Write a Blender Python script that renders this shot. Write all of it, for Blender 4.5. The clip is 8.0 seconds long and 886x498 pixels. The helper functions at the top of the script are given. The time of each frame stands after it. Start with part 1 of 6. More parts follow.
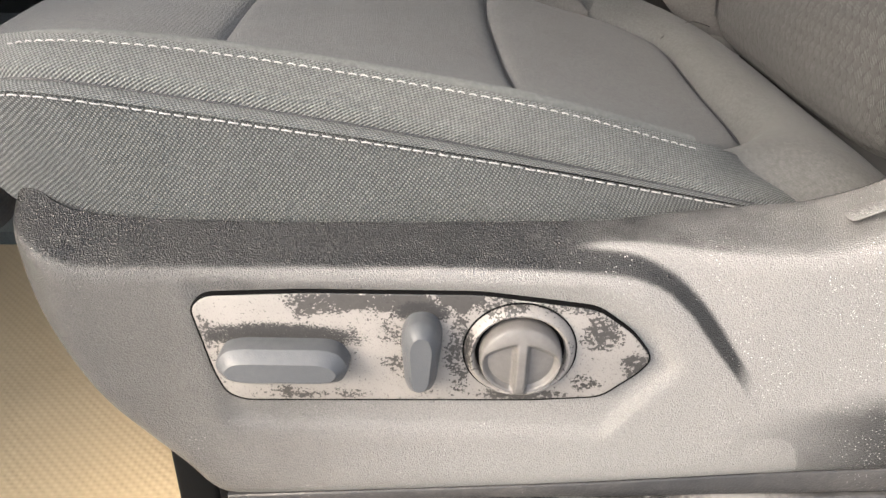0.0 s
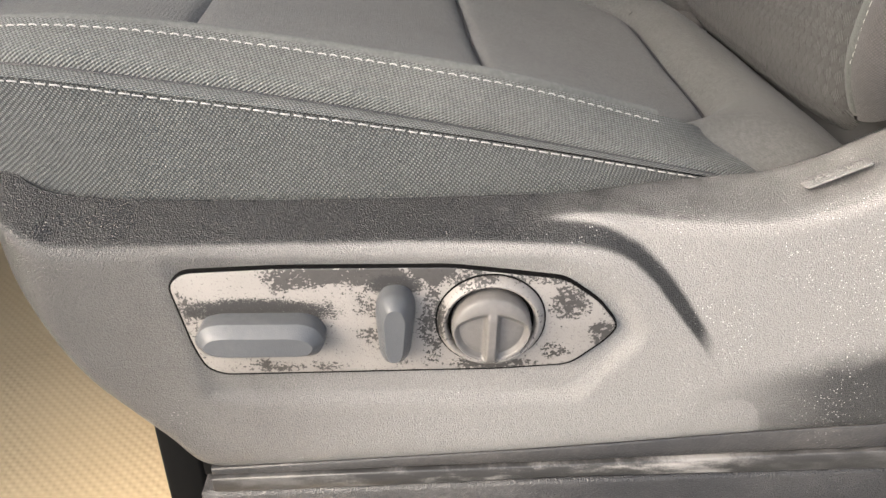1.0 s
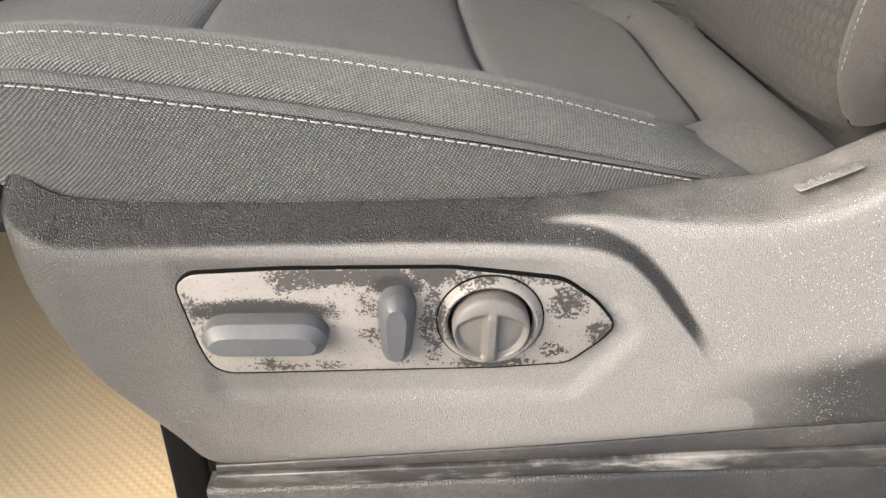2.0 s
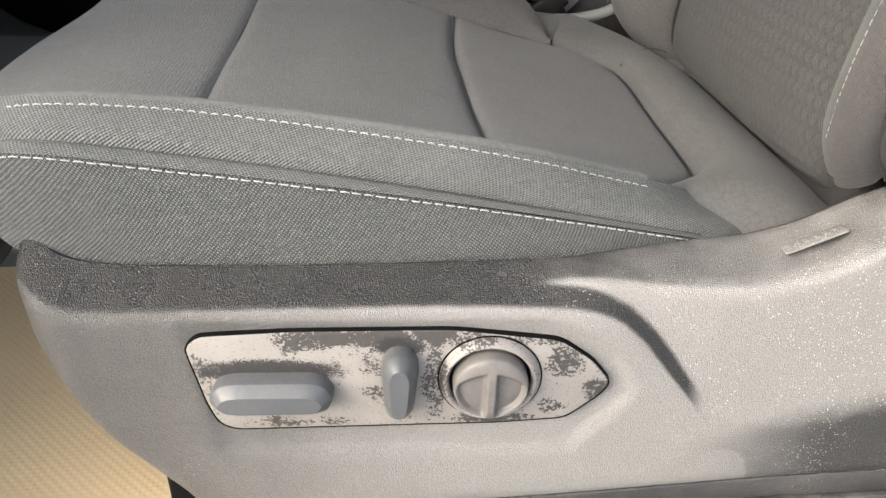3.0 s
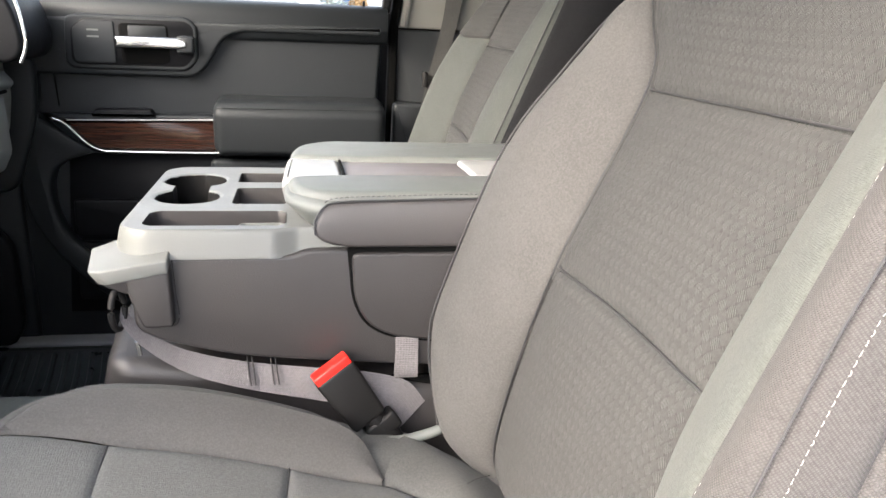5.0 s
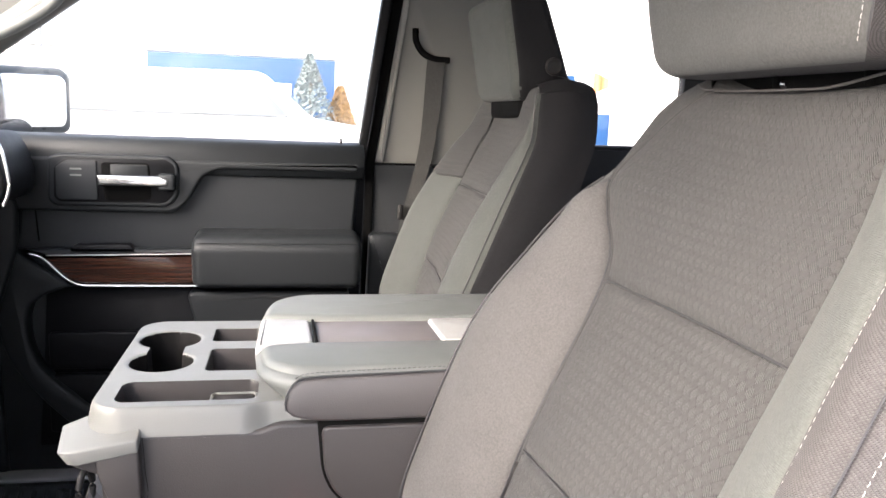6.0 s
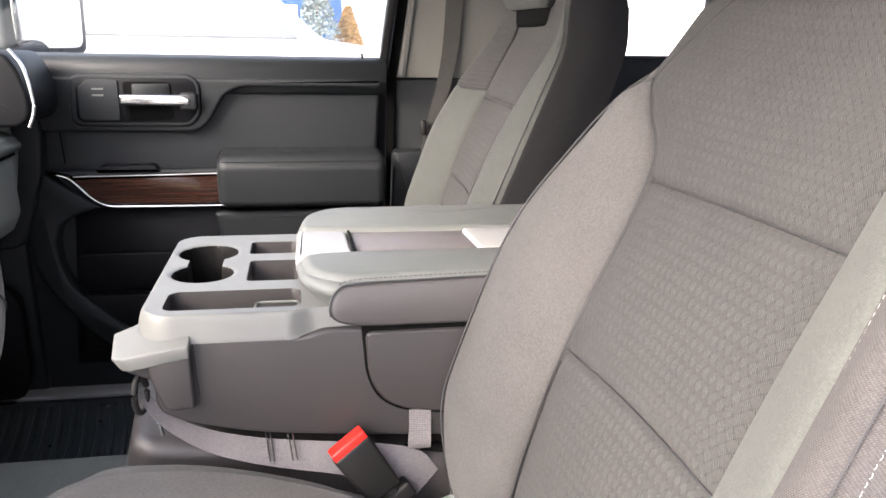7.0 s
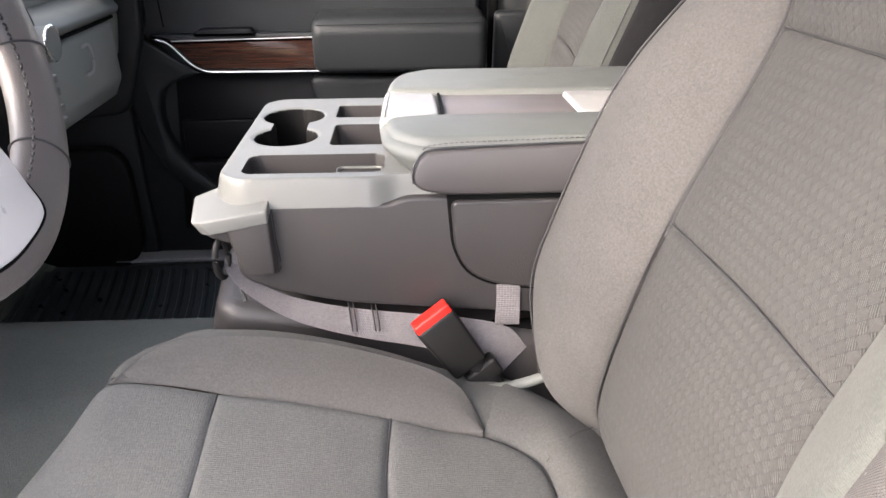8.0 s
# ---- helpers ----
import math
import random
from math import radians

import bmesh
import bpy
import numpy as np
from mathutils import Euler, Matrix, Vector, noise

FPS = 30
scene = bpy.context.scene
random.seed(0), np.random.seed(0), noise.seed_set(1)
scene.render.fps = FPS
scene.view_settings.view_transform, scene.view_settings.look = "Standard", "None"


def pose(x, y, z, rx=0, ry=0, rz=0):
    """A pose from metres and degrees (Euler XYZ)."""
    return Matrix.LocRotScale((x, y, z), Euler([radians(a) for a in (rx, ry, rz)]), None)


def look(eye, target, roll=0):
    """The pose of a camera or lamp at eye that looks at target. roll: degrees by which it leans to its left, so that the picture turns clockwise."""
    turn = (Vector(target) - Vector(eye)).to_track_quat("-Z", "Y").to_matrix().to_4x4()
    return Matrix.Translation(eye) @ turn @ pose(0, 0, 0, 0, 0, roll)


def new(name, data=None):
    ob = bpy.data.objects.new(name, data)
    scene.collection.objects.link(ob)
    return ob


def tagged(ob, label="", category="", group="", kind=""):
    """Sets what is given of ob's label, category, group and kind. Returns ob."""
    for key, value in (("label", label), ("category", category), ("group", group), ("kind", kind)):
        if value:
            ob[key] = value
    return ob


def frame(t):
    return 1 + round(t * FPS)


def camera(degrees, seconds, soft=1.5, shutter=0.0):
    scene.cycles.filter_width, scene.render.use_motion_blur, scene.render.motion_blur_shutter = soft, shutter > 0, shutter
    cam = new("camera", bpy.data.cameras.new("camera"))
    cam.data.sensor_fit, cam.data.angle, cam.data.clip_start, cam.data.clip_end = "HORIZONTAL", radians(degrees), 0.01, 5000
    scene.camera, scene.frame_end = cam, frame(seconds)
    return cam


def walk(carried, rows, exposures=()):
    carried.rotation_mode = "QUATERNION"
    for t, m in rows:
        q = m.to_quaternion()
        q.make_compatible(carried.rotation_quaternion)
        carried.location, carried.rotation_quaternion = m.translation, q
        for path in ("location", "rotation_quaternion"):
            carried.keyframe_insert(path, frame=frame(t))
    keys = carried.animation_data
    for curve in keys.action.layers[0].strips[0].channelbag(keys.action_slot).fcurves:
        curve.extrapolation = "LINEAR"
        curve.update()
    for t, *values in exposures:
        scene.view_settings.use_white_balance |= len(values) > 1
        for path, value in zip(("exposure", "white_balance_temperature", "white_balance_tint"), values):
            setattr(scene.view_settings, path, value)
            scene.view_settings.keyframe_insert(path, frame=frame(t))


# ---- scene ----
cam = camera(58.9, 8.0)
PATH = [
    (0, (-0.017, -0.056, 1.155), (-0.016, 1.668, 0.141), 1.6),
    (0.5, (-0.012, -0.062, 1.154), (0.031, 1.644, 0.112), 1.5),
    (1, (-0.011, -0.068, 1.158), (0.034, 1.631, 0.104), 1.2),
    (2.5, (-0.013, -0.076, 1.172), (0.033, 1.623, 0.119), 1.2),
    (3, (-0.016, -0.074, 1.193), (0.045, 1.643, 0.169), 1.3),
    (3.5, (-0.011, -0.058, 1.243), (0.084, 1.691, 0.279), 1.3),
    (4, (0.013, -0.035, 1.338), (0.16, 1.751, 0.451), 1.3),
    (4.5, (0.028, -0.031, 1.393), (0.292, 1.819, 0.68), 2.0),
    (5, (0.036, -0.035, 1.441), (0.373, 1.853, 0.871), 2.4),
    (5.2, (0.04, -0.034, 1.455), (0.384, 1.865, 0.933), 2.2),
    (6.3, (0.045, -0.05, 1.552), (0.448, 1.883, 1.236), 2.1),
    (6.5, (0.038, -0.054, 1.555), (0.445, 1.874, 1.208), 1.6),
    (7, (0.015, -0.043, 1.514), (0.367, 1.853, 0.985), 1.2),
    (7.5, (-0.008, -0.021, 1.483), (0.264, 1.823, 0.758), 0.8),
    (8, (0.043, 0.015, 1.483), (0.114, 1.835, 0.657), -0.4),
]
walk(cam, [(t, look(eye, target, roll)) for t, eye, target, roll in PATH],
     [(0, 1.46, 6280, 9), (0.6, 1.36, 6280, 9), (2.5, 1.29, 6300, 9), (3.0, 1.39, 6200, 8), (3.5, 1.76, 5980, 8), (4.0, 2.18, 6150, 8), (5.0, 2.36, 6180, 9), (6.5, 2.29, 6150, 14), (8, 2.34, 6200, 14)])

# ---- world, sun ----
world = bpy.data.worlds.new("sky")
scene.world = world
world.use_nodes = True
wn = world.node_tree
sky = wn.nodes.new("ShaderNodeTexSky")
sky.sky_type = "NISHITA"
sky.sun_disc = False
sky.sun_elevation = radians(28.7)
sky.sun_rotation = radians(236.8)
sky.air_density, sky.dust_density, sky.ozone_density = 0.7, 7.0, 0.3
# a thin even cloud layer lies over the clear sky
cloud = wn.nodes.new("ShaderNodeMix")
cloud.data_type, cloud.blend_type = "RGBA", "ADD"
cloud.inputs[0].default_value = 1.0
cloud.inputs[7].default_value = (2.25, 2.25, 2.28, 1)
wn.links.new(sky.outputs[0], cloud.inputs[6])
wn.links.new(cloud.outputs[2], wn.nodes["Background"].inputs[0])
wn.nodes["Background"].inputs[1].default_value = 0.15

sun = new("sun", bpy.data.lights.new("sun", "SUN"))
sun.data.energy, sun.data.angle, sun.data.color = 1.28, radians(60), (1.0, 0.955, 0.890)
sun.matrix_world = look((-4.2, -2.25, 3.75), (0.0, 0.5, 1.0))


# ---- materials ----
class Nodes:
    """A short way to write a node material."""

    def __init__(self, name):
        self.mat = bpy.data.materials.new(name)
        self.mat.use_nodes = True
        self.tree = self.mat.node_tree
        self.bsdf = self.tree.nodes["Principled BSDF"]
        self.coord = self.tree.nodes.new("ShaderNodeTexCoord")

    def put(self, socket, value):
        if hasattr(value, "is_output"):
            self.tree.links.new(value, socket)
        elif isinstance(value, (tuple, list)) and len(value) == 3 and socket.type == "RGBA":
            socket.default_value = (*value, 1)
        else:
            socket.default_value = value

    def node(self, kind, out=0, settings=None, **inputs):
        n = self.tree.nodes.new("ShaderNode" + kind)
        chosen = settings or {}
        if "operation" in chosen:
            n.operation = chosen["operation"]
        if "feature" in chosen:
            n.feature = chosen["feature"]
        if "interpolation_type" in chosen:
            n.interpolation_type = chosen["interpolation_type"]
        if "data_type" in chosen:
            n.data_type = chosen["data_type"]
        if "bands_direction" in chosen:
            n.wave_type, n.bands_direction, n.wave_profile = "BANDS", chosen["bands_direction"], "SIN"
        for key, value in inputs.items():
            self.put(n.inputs[key.replace("_", " ")], value)
        return n.outputs[out]

    def math(self, op, a, b=0.0, clamp=False):
        n = self.tree.nodes.new("ShaderNodeMath")
        n.operation, n.use_clamp = op, clamp
        self.put(n.inputs[0], a), self.put(n.inputs[1], b)
        return n.outputs[0]

    def noise(self, where, scale, detail=3.0, rough=0.55):
        return self.node("TexNoise", 0, None, Vector=where, Scale=scale, Detail=detail, Roughness=rough)

    def ramp(self, fac, lo, hi, a=0.0, b=1.0):
        return self.node("MapRange", 0, {"interpolation_type": "SMOOTHSTEP"}, Value=fac, From_Min=lo, From_Max=hi, To_Min=a, To_Max=b)

    def mix(self, fac, a, b):
        n = self.tree.nodes.new("ShaderNodeMix")
        n.data_type = "RGBA"
        self.put(n.inputs[0], fac), self.put(n.inputs[6], a), self.put(n.inputs[7], b)
        return n.outputs[2]

    def moved(self, where, scale=(1, 1, 1), rotation=(0, 0, 0)):
        return self.node("Mapping", 0, None, Vector=where, Scale=scale, Rotation=rotation)

    def bump(self, height, distance, strength=1.0, normal=None):
        extra = {"Normal": normal} if normal is not None else {}
        return self.node("Bump", 0, None, Height=height, Distance=distance, Strength=strength, **extra)

    def done(self, color, rough=0.5, metal=0.0, normal=None, **more):
        self.put(self.bsdf.inputs["Base Color"], color)
        self.put(self.bsdf.inputs["Roughness"], rough)
        self.put(self.bsdf.inputs["Metallic"], metal)
        if normal is not None:
            self.put(self.bsdf.inputs["Normal"], normal)
        for key, value in more.items():
            self.put(self.bsdf.inputs[key.replace("_", " ")], value)
        return self.mat


def shade(c, k):
    return tuple(v * k for v in c)


def shade_mix(n, col, k):
    """The same colour, k times as light."""
    return n.node("VectorMath", 0, {"operation": "SCALE"}, Vector=col, Scale=k)


def plastic(name, color, rough=0.5, grain=900.0, depth=0.0004, spread=0.12, specks=0.0, dust=0.0, dust_color=(0.34, 0.31, 0.28), spec=0.5, settled=False, rear=False):
    """Moulded interior plastic: pebbled grain, faint smears, optional dust."""
    n = Nodes(name)
    o = n.coord.outputs["Object"]
    big = n.noise(o, 9, 4)
    col = n.mix(big, shade(color, 1 - spread), shade(color, 1 + spread))
    rgh = n.math("ADD", n.math("MULTIPLY", n.noise(o, 23, 3), 0.16), rough - 0.08)
    if dust:
        patchy = n.math("MULTIPLY", n.ramp(n.noise(o, 7, 5, 0.65), 0.3, 0.7), n.ramp(n.noise(o, 260, 3), 0.3, 0.75, 0.45, 1.0))
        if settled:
            # per-vertex dust, thinned where a ledge's shade is put into the colour
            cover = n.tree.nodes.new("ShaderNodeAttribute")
            cover.attribute_name = "dust_and_shade"
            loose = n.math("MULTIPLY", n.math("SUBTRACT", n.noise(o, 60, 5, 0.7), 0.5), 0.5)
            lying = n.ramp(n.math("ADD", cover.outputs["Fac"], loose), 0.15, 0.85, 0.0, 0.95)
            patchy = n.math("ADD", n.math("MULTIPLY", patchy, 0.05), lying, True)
        if rear:
            # wiped and scuffed towards the lower rear, with a ragged border
            ox, oz = n.node("SeparateXYZ", 0, None, Vector=o), n.node("SeparateXYZ", 2, None, Vector=o)
            ragged = n.math("MULTIPLY", n.math("SUBTRACT", n.noise(o, 32, 5, 0.65), 0.5), 0.030)
            under = n.ramp(n.math("ADD", n.math("SUBTRACT", oz, n.math("MULTIPLY", ox, 0.30)), ragged), 0.826, 0.803)
            back = n.ramp(n.math("ADD", ox, ragged), 0.125, 0.235, 0.0, 1.0)
            dx, dz = n.math("DIVIDE", n.math("SUBTRACT", ox, 0.166), 0.0195), n.math("DIVIDE", n.math("SUBTRACT", oz, 0.8285), 0.024)
            round_print = n.ramp(n.math("ADD", n.math("ADD", n.math("MULTIPLY", dx, dx), n.math("MULTIPLY", dz, dz)), n.math("MULTIPLY", ragged, 25.0)), 1.08, 0.94)
            wiped = n.math("MULTIPLY", n.math("MULTIPLY", back, under), n.math("SUBTRACT", 0.88, n.math("MULTIPLY", round_print, 0.55)))
            # the cover also thins towards the front end
            fore = n.ramp(n.math("ADD", ox, n.math("MULTIPLY", ragged, 3.0)), -0.22, 0.04, 0.28, 1.0)
            patchy = n.math("MULTIPLY", n.math("MULTIPLY", patchy, fore), n.math("SUBTRACT", 1.0, wiped))
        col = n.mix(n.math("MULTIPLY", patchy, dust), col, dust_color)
        rgh = n.math("ADD", rgh, n.math("MULTIPLY", patchy, 0.12 * dust))
    if specks:
        cells = n.node("TexVoronoi", 0, None, Vector=o, Scale=480.0)
        spread_out = n.noise(o, 21, 4, 0.7)
        if rear:
            spread_out = n.math("ADD", spread_out, n.ramp(n.node("SeparateXYZ", 0, None, Vector=o), 0.05, 0.24, 0.0, 0.17))
        keep = n.ramp(spread_out, 0.55, 0.72)
        dots = n.math("MULTIPLY", n.ramp(cells, 0.2, 0.12), keep)
        col = n.mix(n.math("MULTIPLY", dots, specks), col, (0.62, 0.60, 0.575))
    vor = n.node("TexVoronoi", 0, {"feature": "SMOOTH_F1"}, Vector=o, Scale=grain, Smoothness=0.6)
    height = n.math("ADD", n.math("MULTIPLY", vor, 1.0), n.math("MULTIPLY", n.noise(o, grain * 0.45, 3), 0.7))
    if rear:
        # the grain's valleys are drawn lighter than its tops
        col = n.mix(n.ramp(height, 0.4, 1.1), shade_mix(n, col, 1.14), shade_mix(n, col, 0.84))
    return n.done(col, rgh, 0.0, n.bump(height, depth, 0.9), Specular_IOR_Level=spec)


def fabric(name, color, pitch=0.0018, kind="twill", depth=0.0005, contrast=0.3, spread=0.1, lint=0.0, sheen=0.06, rough=0.92):
    """Woven upholstery; UVs are in metres."""
    n = Nodes(name)
    uv, o = n.coord.outputs["UV"], n.coord.outputs["Object"]
    wob = n.node("VectorMath", 0, {"operation": "ADD"})
    scl = n.node("VectorMath", 0, {"operation": "SCALE"}, Vector=n.node("TexNoise", 1, None, Vector=uv, Scale=90.0, Detail=2.0), Scale=0.0009)
    n.put(wob.node.inputs[0], uv), n.put(wob.node.inputs[1], scl)
    k = 0.314 / pitch

    def wave(rot, scale=1.0):
        return n.node("TexWave", 1, {"bands_direction": "X"},
                      Vector=n.moved(wob, (1, 1, 1), (0, 0, radians(rot))), Scale=k * scale, Distortion=0.0, Detail=0.0)

    if kind == "twill":
        h = n.math("ADD", n.math("MULTIPLY", wave(58), 0.75), n.math("MULTIPLY", wave(-30, 0.8), 0.35))
    elif kind == "basket":
        a, b = wave(45), wave(-45)
        h = n.ramp(n.math("MULTIPLY", a, b), 0.0, 0.62)
    elif kind == "rib":
        h = n.math("ADD", n.math("MULTIPLY", wave(0), 0.8), n.math("MULTIPLY", wave(90, 0.7), 0.3))
    elif kind == "cells":
        big_a, big_b = wave(50, pitch / 0.0145), wave(-50, pitch / 0.0145)
        checks = n.math("MULTIPLY", n.math("SUBTRACT", big_a, 0.5), n.math("SUBTRACT", big_b, 0.5))
        side = n.ramp(checks, -0.012, 0.012)
        hatch = n.node("Mix", 0, {"data_type": "FLOAT"}, Factor=side, A=n.math("ADD", 0.45, n.math("MULTIPLY", wave(90, 1.1), 0.1)), B=wave(68))
        edge = n.ramp(n.math("ABSOLUTE", checks), 0.0, 0.035)
        h = n.math("MULTIPLY", hatch, n.math("ADD", 0.45, n.math("MULTIPLY", edge, 0.55)))
    else:
        st = n.noise(n.moved(wob, (2.0 / pitch, 0.37 / pitch, 1)), 1.0, 2)
        weft = n.noise(n.moved(wob, (0.43 / pitch, 2.1 / pitch, 1)), 1.0, 2)
        h = n.math("ADD", n.math("MULTIPLY", st, 0.6), n.math("ADD", n.math("MULTIPLY", weft, 0.45), n.math("MULTIPLY", wave(0), 0.08)))
    fuzz = n.noise(o, 1500, 2)
    big = n.noise(o, 6, 4)
    col = n.mix(big, shade(color, 1 - spread), shade(color, 1 + spread))
    col = n.mix(n.math("MULTIPLY", h, 1.0, True), n.mix(contrast, col, shade(color, 0.25)), n.mix(contrast * 0.6, col, shade(color, 1.9)))
    col = n.mix(n.math("MULTIPLY", n.ramp(n.noise(o, 500, 2), 0.5, 0.8), 0.25), col, shade(color, 1.5))
    mottle = n.math("ADD", n.math("MULTIPLY", n.noise(o, 420, 3, 0.7), 0.8), n.math("MULTIPLY", n.noise(o, 30, 3), 0.2))
    col = n.mix(n.ramp(mottle, 0.3, 0.7), shade_mix(n, col, 0.84), shade_mix(n, col, 1.16))
    if lint:
        cells = n.node("TexVoronoi", 0, None, Vector=n.moved(o, (1, 1.6, 1)), Scale=13.0)
        col = n.mix(n.math("MULTIPLY", n.ramp(cells, 0.017, 0.009), lint), col, (0.75, 0.75, 0.72))
    hh = n.math("ADD", h, n.math("MULTIPLY", fuzz, 0.35))
    return n.done(col, rough, 0.0, n.bump(hh, depth, 0.8), Sheen_Weight=sheen, Sheen_Roughness=0.5, Specular_IOR_Level=0.2)


def plain(name, color, rough=0.5, metal=0.0, spread=0.08, scale=30.0, depth=0.0002, **more):
    n = Nodes(name)
    o = n.coord.outputs["Object"]
    f = n.noise(o, scale, 4)
    col = n.mix(f, shade(color, 1 - spread), shade(color, 1 + spread))
    rgh = n.math("ADD", n.math("MULTIPLY", n.noise(o, scale * 3, 3), 0.12), rough - 0.06)
    return n.done(col, rgh, metal, n.bump(n.noise(o, scale * 25, 3), depth, 0.6), **more)


def dusty_panel():
    """Dark switch plate under a chalky film that has been rubbed and flaked off in patches."""
    n = Nodes("dusty_switch_plate")
    o = n.coord.outputs["Object"]
    px, pz = n.node("SeparateXYZ", 0, None, Vector=o), n.node("SeparateXYZ", 2, None, Vector=o)
    fine = n.noise(o, 520, 3, 0.75)
    grain = n.node("TexVoronoi", 0, None, Vector=o, Scale=1100.0)

    def patch(x, z, rx, rz, amount):
        a, b = n.math("DIVIDE", n.math("SUBTRACT", px, x), rx), n.math("DIVIDE", n.math("SUBTRACT", pz, z), rz)
        d = n.math("ADD", n.math("MULTIPLY", a, a), n.math("MULTIPLY", b, b))
        return n.math("MULTIPLY", n.ramp(d, 1.9, 0.25), amount)

    # where fingers and cleaning took the film off
    worn = [(-0.079, 0.935, 0.019, 0.0075, 0.42), (-0.046, 0.937, 0.020, 0.006, 0.40), (-0.018, 0.940, 0.018, 0.005, 0.36), (-0.040, 0.920, 0.010, 0.008, 0.28),
            (-0.1325, 0.917, 0.009, 0.008, 0.25), (-0.040, 0.8996, 0.010, 0.0035, 0.30), (-0.0925, 0.8775, 0.016, 0.004, 0.32), (-0.064, 0.8775, 0.009, 0.003, 0.25),
            (-0.007, 0.906, 0.006, 0.026, 0.33), (0.025, 0.880, 0.022, 0.005, 0.34), (0.004, 0.9375, 0.018, 0.006, 0.33), (0.0656, 0.921, 0.011, 0.010, 0.34),
            (0.048, 0.936, 0.013, 0.004, 0.30), (0.084, 0.901, 0.007, 0.008, 0.42), (0.058, 0.889, 0.007, 0.005, 0.28), (-0.1144, 0.931, 0.020, 0.009, -0.6)]
    f = n.math("MULTIPLY", n.math("SUBTRACT", n.noise(o, 75, 5, 0.75), 0.5), 1.25)
    for row in worn:
        f = n.math("ADD", f, patch(*row))
    flake = n.node("SeparateXYZ", 0, None, Vector=n.node("TexVoronoi", 1, None, Vector=o, Scale=850.0))
    ragged = n.math("ADD", n.math("MULTIPLY", n.math("SUBTRACT", fine, 0.5), 0.5), n.math("MULTIPLY", n.math("SUBTRACT", flake, 0.5), 0.42))
    film = n.ramp(n.math("ADD", f, ragged), 0.235, 0.275)
    # dark soft patches above the two switches
    dark_halo = n.math("ADD", patch(-0.097, 0.914, 0.036, 0.0075, 0.9), patch(-0.026, 0.931, 0.013, 0.006, 0.9))
    dark_halo = n.ramp(n.math("ADD", dark_halo, n.math("MULTIPLY", n.math("SUBTRACT", n.math("ADD", fine, grain), 0.9), 0.9)), 0.25, 0.75)
    light = n.mix(n.noise(o, 45, 3), (0.175, 0.164, 0.152), (0.235, 0.220, 0.205))
    dark = n.mix(n.noise(o, 300, 3), (0.026, 0.024, 0.0225), (0.050, 0.046, 0.043))
    col = n.mix(dark_halo, n.mix(film, light, dark), (0.016, 0.0155, 0.0155))
    return n.done(col, n.math("ADD", 0.55, n.math("MULTIPLY", film, -0.12)), 0.0, n.bump(n.math("SUBTRACT", n.math("MULTIPLY", n.math("ADD", grain, fine), 0.5), film), 0.0003, 0.7))


def smudged_rail():
    """Black moulding with silvery dust rubbed along it in streaks."""
    n = Nodes("smudged_rail_plastic")
    o = n.coord.outputs["Object"]
    streak = n.noise(n.moved(o, (16, 4, 55)), 1.0, 5, 0.7)
    fleck = n.noise(o, 900, 2)
    amount = n.ramp(n.math("ADD", streak, n.math("MULTIPLY", n.math("SUBTRACT", fleck, 0.5), 0.12)), 0.45, 0.64)
    along = n.node("SeparateXYZ", 0, None, Vector=o)
    thin = n.math("MULTIPLY", amount, n.math("MULTIPLY", n.ramp(along, 0.24, 0.10, 0.15, 0.9), n.ramp(along, -0.10, 0.03, 0.25, 1.0)))
    col = n.mix(thin, (0.026, 0.025, 0.0245), (0.28, 0.268, 0.255))
    return n.done(col, 0.42, 0.0, n.bump(fleck, 0.0002, 0.6))


def wood_trim():
    n = Nodes("walnut_trim")
    o = n.coord.outputs["Object"]
    g = n.noise(n.moved(o, (7, 60, 260)), 1.0, 5, 0.65)
    col = n.mix(n.ramp(g, 0.25, 0.75), (0.020, 0.0088, 0.0062), (0.050, 0.0215, 0.0140))
    return n.done(col, 0.12, 0.0, n.bump(g, 0.0001, 0.4), Coat_Weight=0.5, Coat_Roughness=0.08)


def paper():
    n = Nodes("brown_floor_paper")
    o = n.coord.outputs["Object"]
    waff = n.math("MULTIPLY", n.node("TexWave", 1, {"bands_direction": "X"}, Vector=n.moved(o, (1, 1, 1), (0, 0, radians(40))), Scale=45.0, Distortion=0.3),
                  n.node("TexWave", 1, {"bands_direction": "Y"}, Vector=n.moved(o, (1, 1, 1), (0, 0, radians(40))), Scale=45.0, Distortion=0.3))
    spots = n.ramp(n.noise(o, 16, 4, 0.6), 0.62, 0.75)
    col = n.mix(n.noise(o, 5, 4), (0.68, 0.505, 0.275), (0.78, 0.60, 0.36))
    col = n.mix(n.math("MULTIPLY", waff, 0.15), col, (0.84, 0.68, 0.45))
    col = n.mix(n.math("MULTIPLY", spots, 0.3), col, (0.42, 0.26, 0.12))
    return n.done(col, 0.75, 0.0, n.bump(n.math("ADD", n.math("MULTIPLY", waff, 0.5), n.noise(o, 20, 3)), 0.0014, 0.6))


def glass(name, tint=(0.97, 0.98, 0.975)):
    """Thin clear pane: light passes straight through, with a faint gloss."""
    n = Nodes(name)
    clear = n.node("BsdfTransparent", 0, None, Color=tint)
    gloss = n.node("BsdfGlossy", 0, None, Roughness=0.02)
    both = n.node("MixShader", 0, None, Fac=0.05)
    n.tree.links.new(clear, both.node.inputs[1])
    n.tree.links.new(gloss, both.node.inputs[2])
    n.tree.links.new(both, n.tree.nodes["Material Output"].inputs[0])
    return n.mat


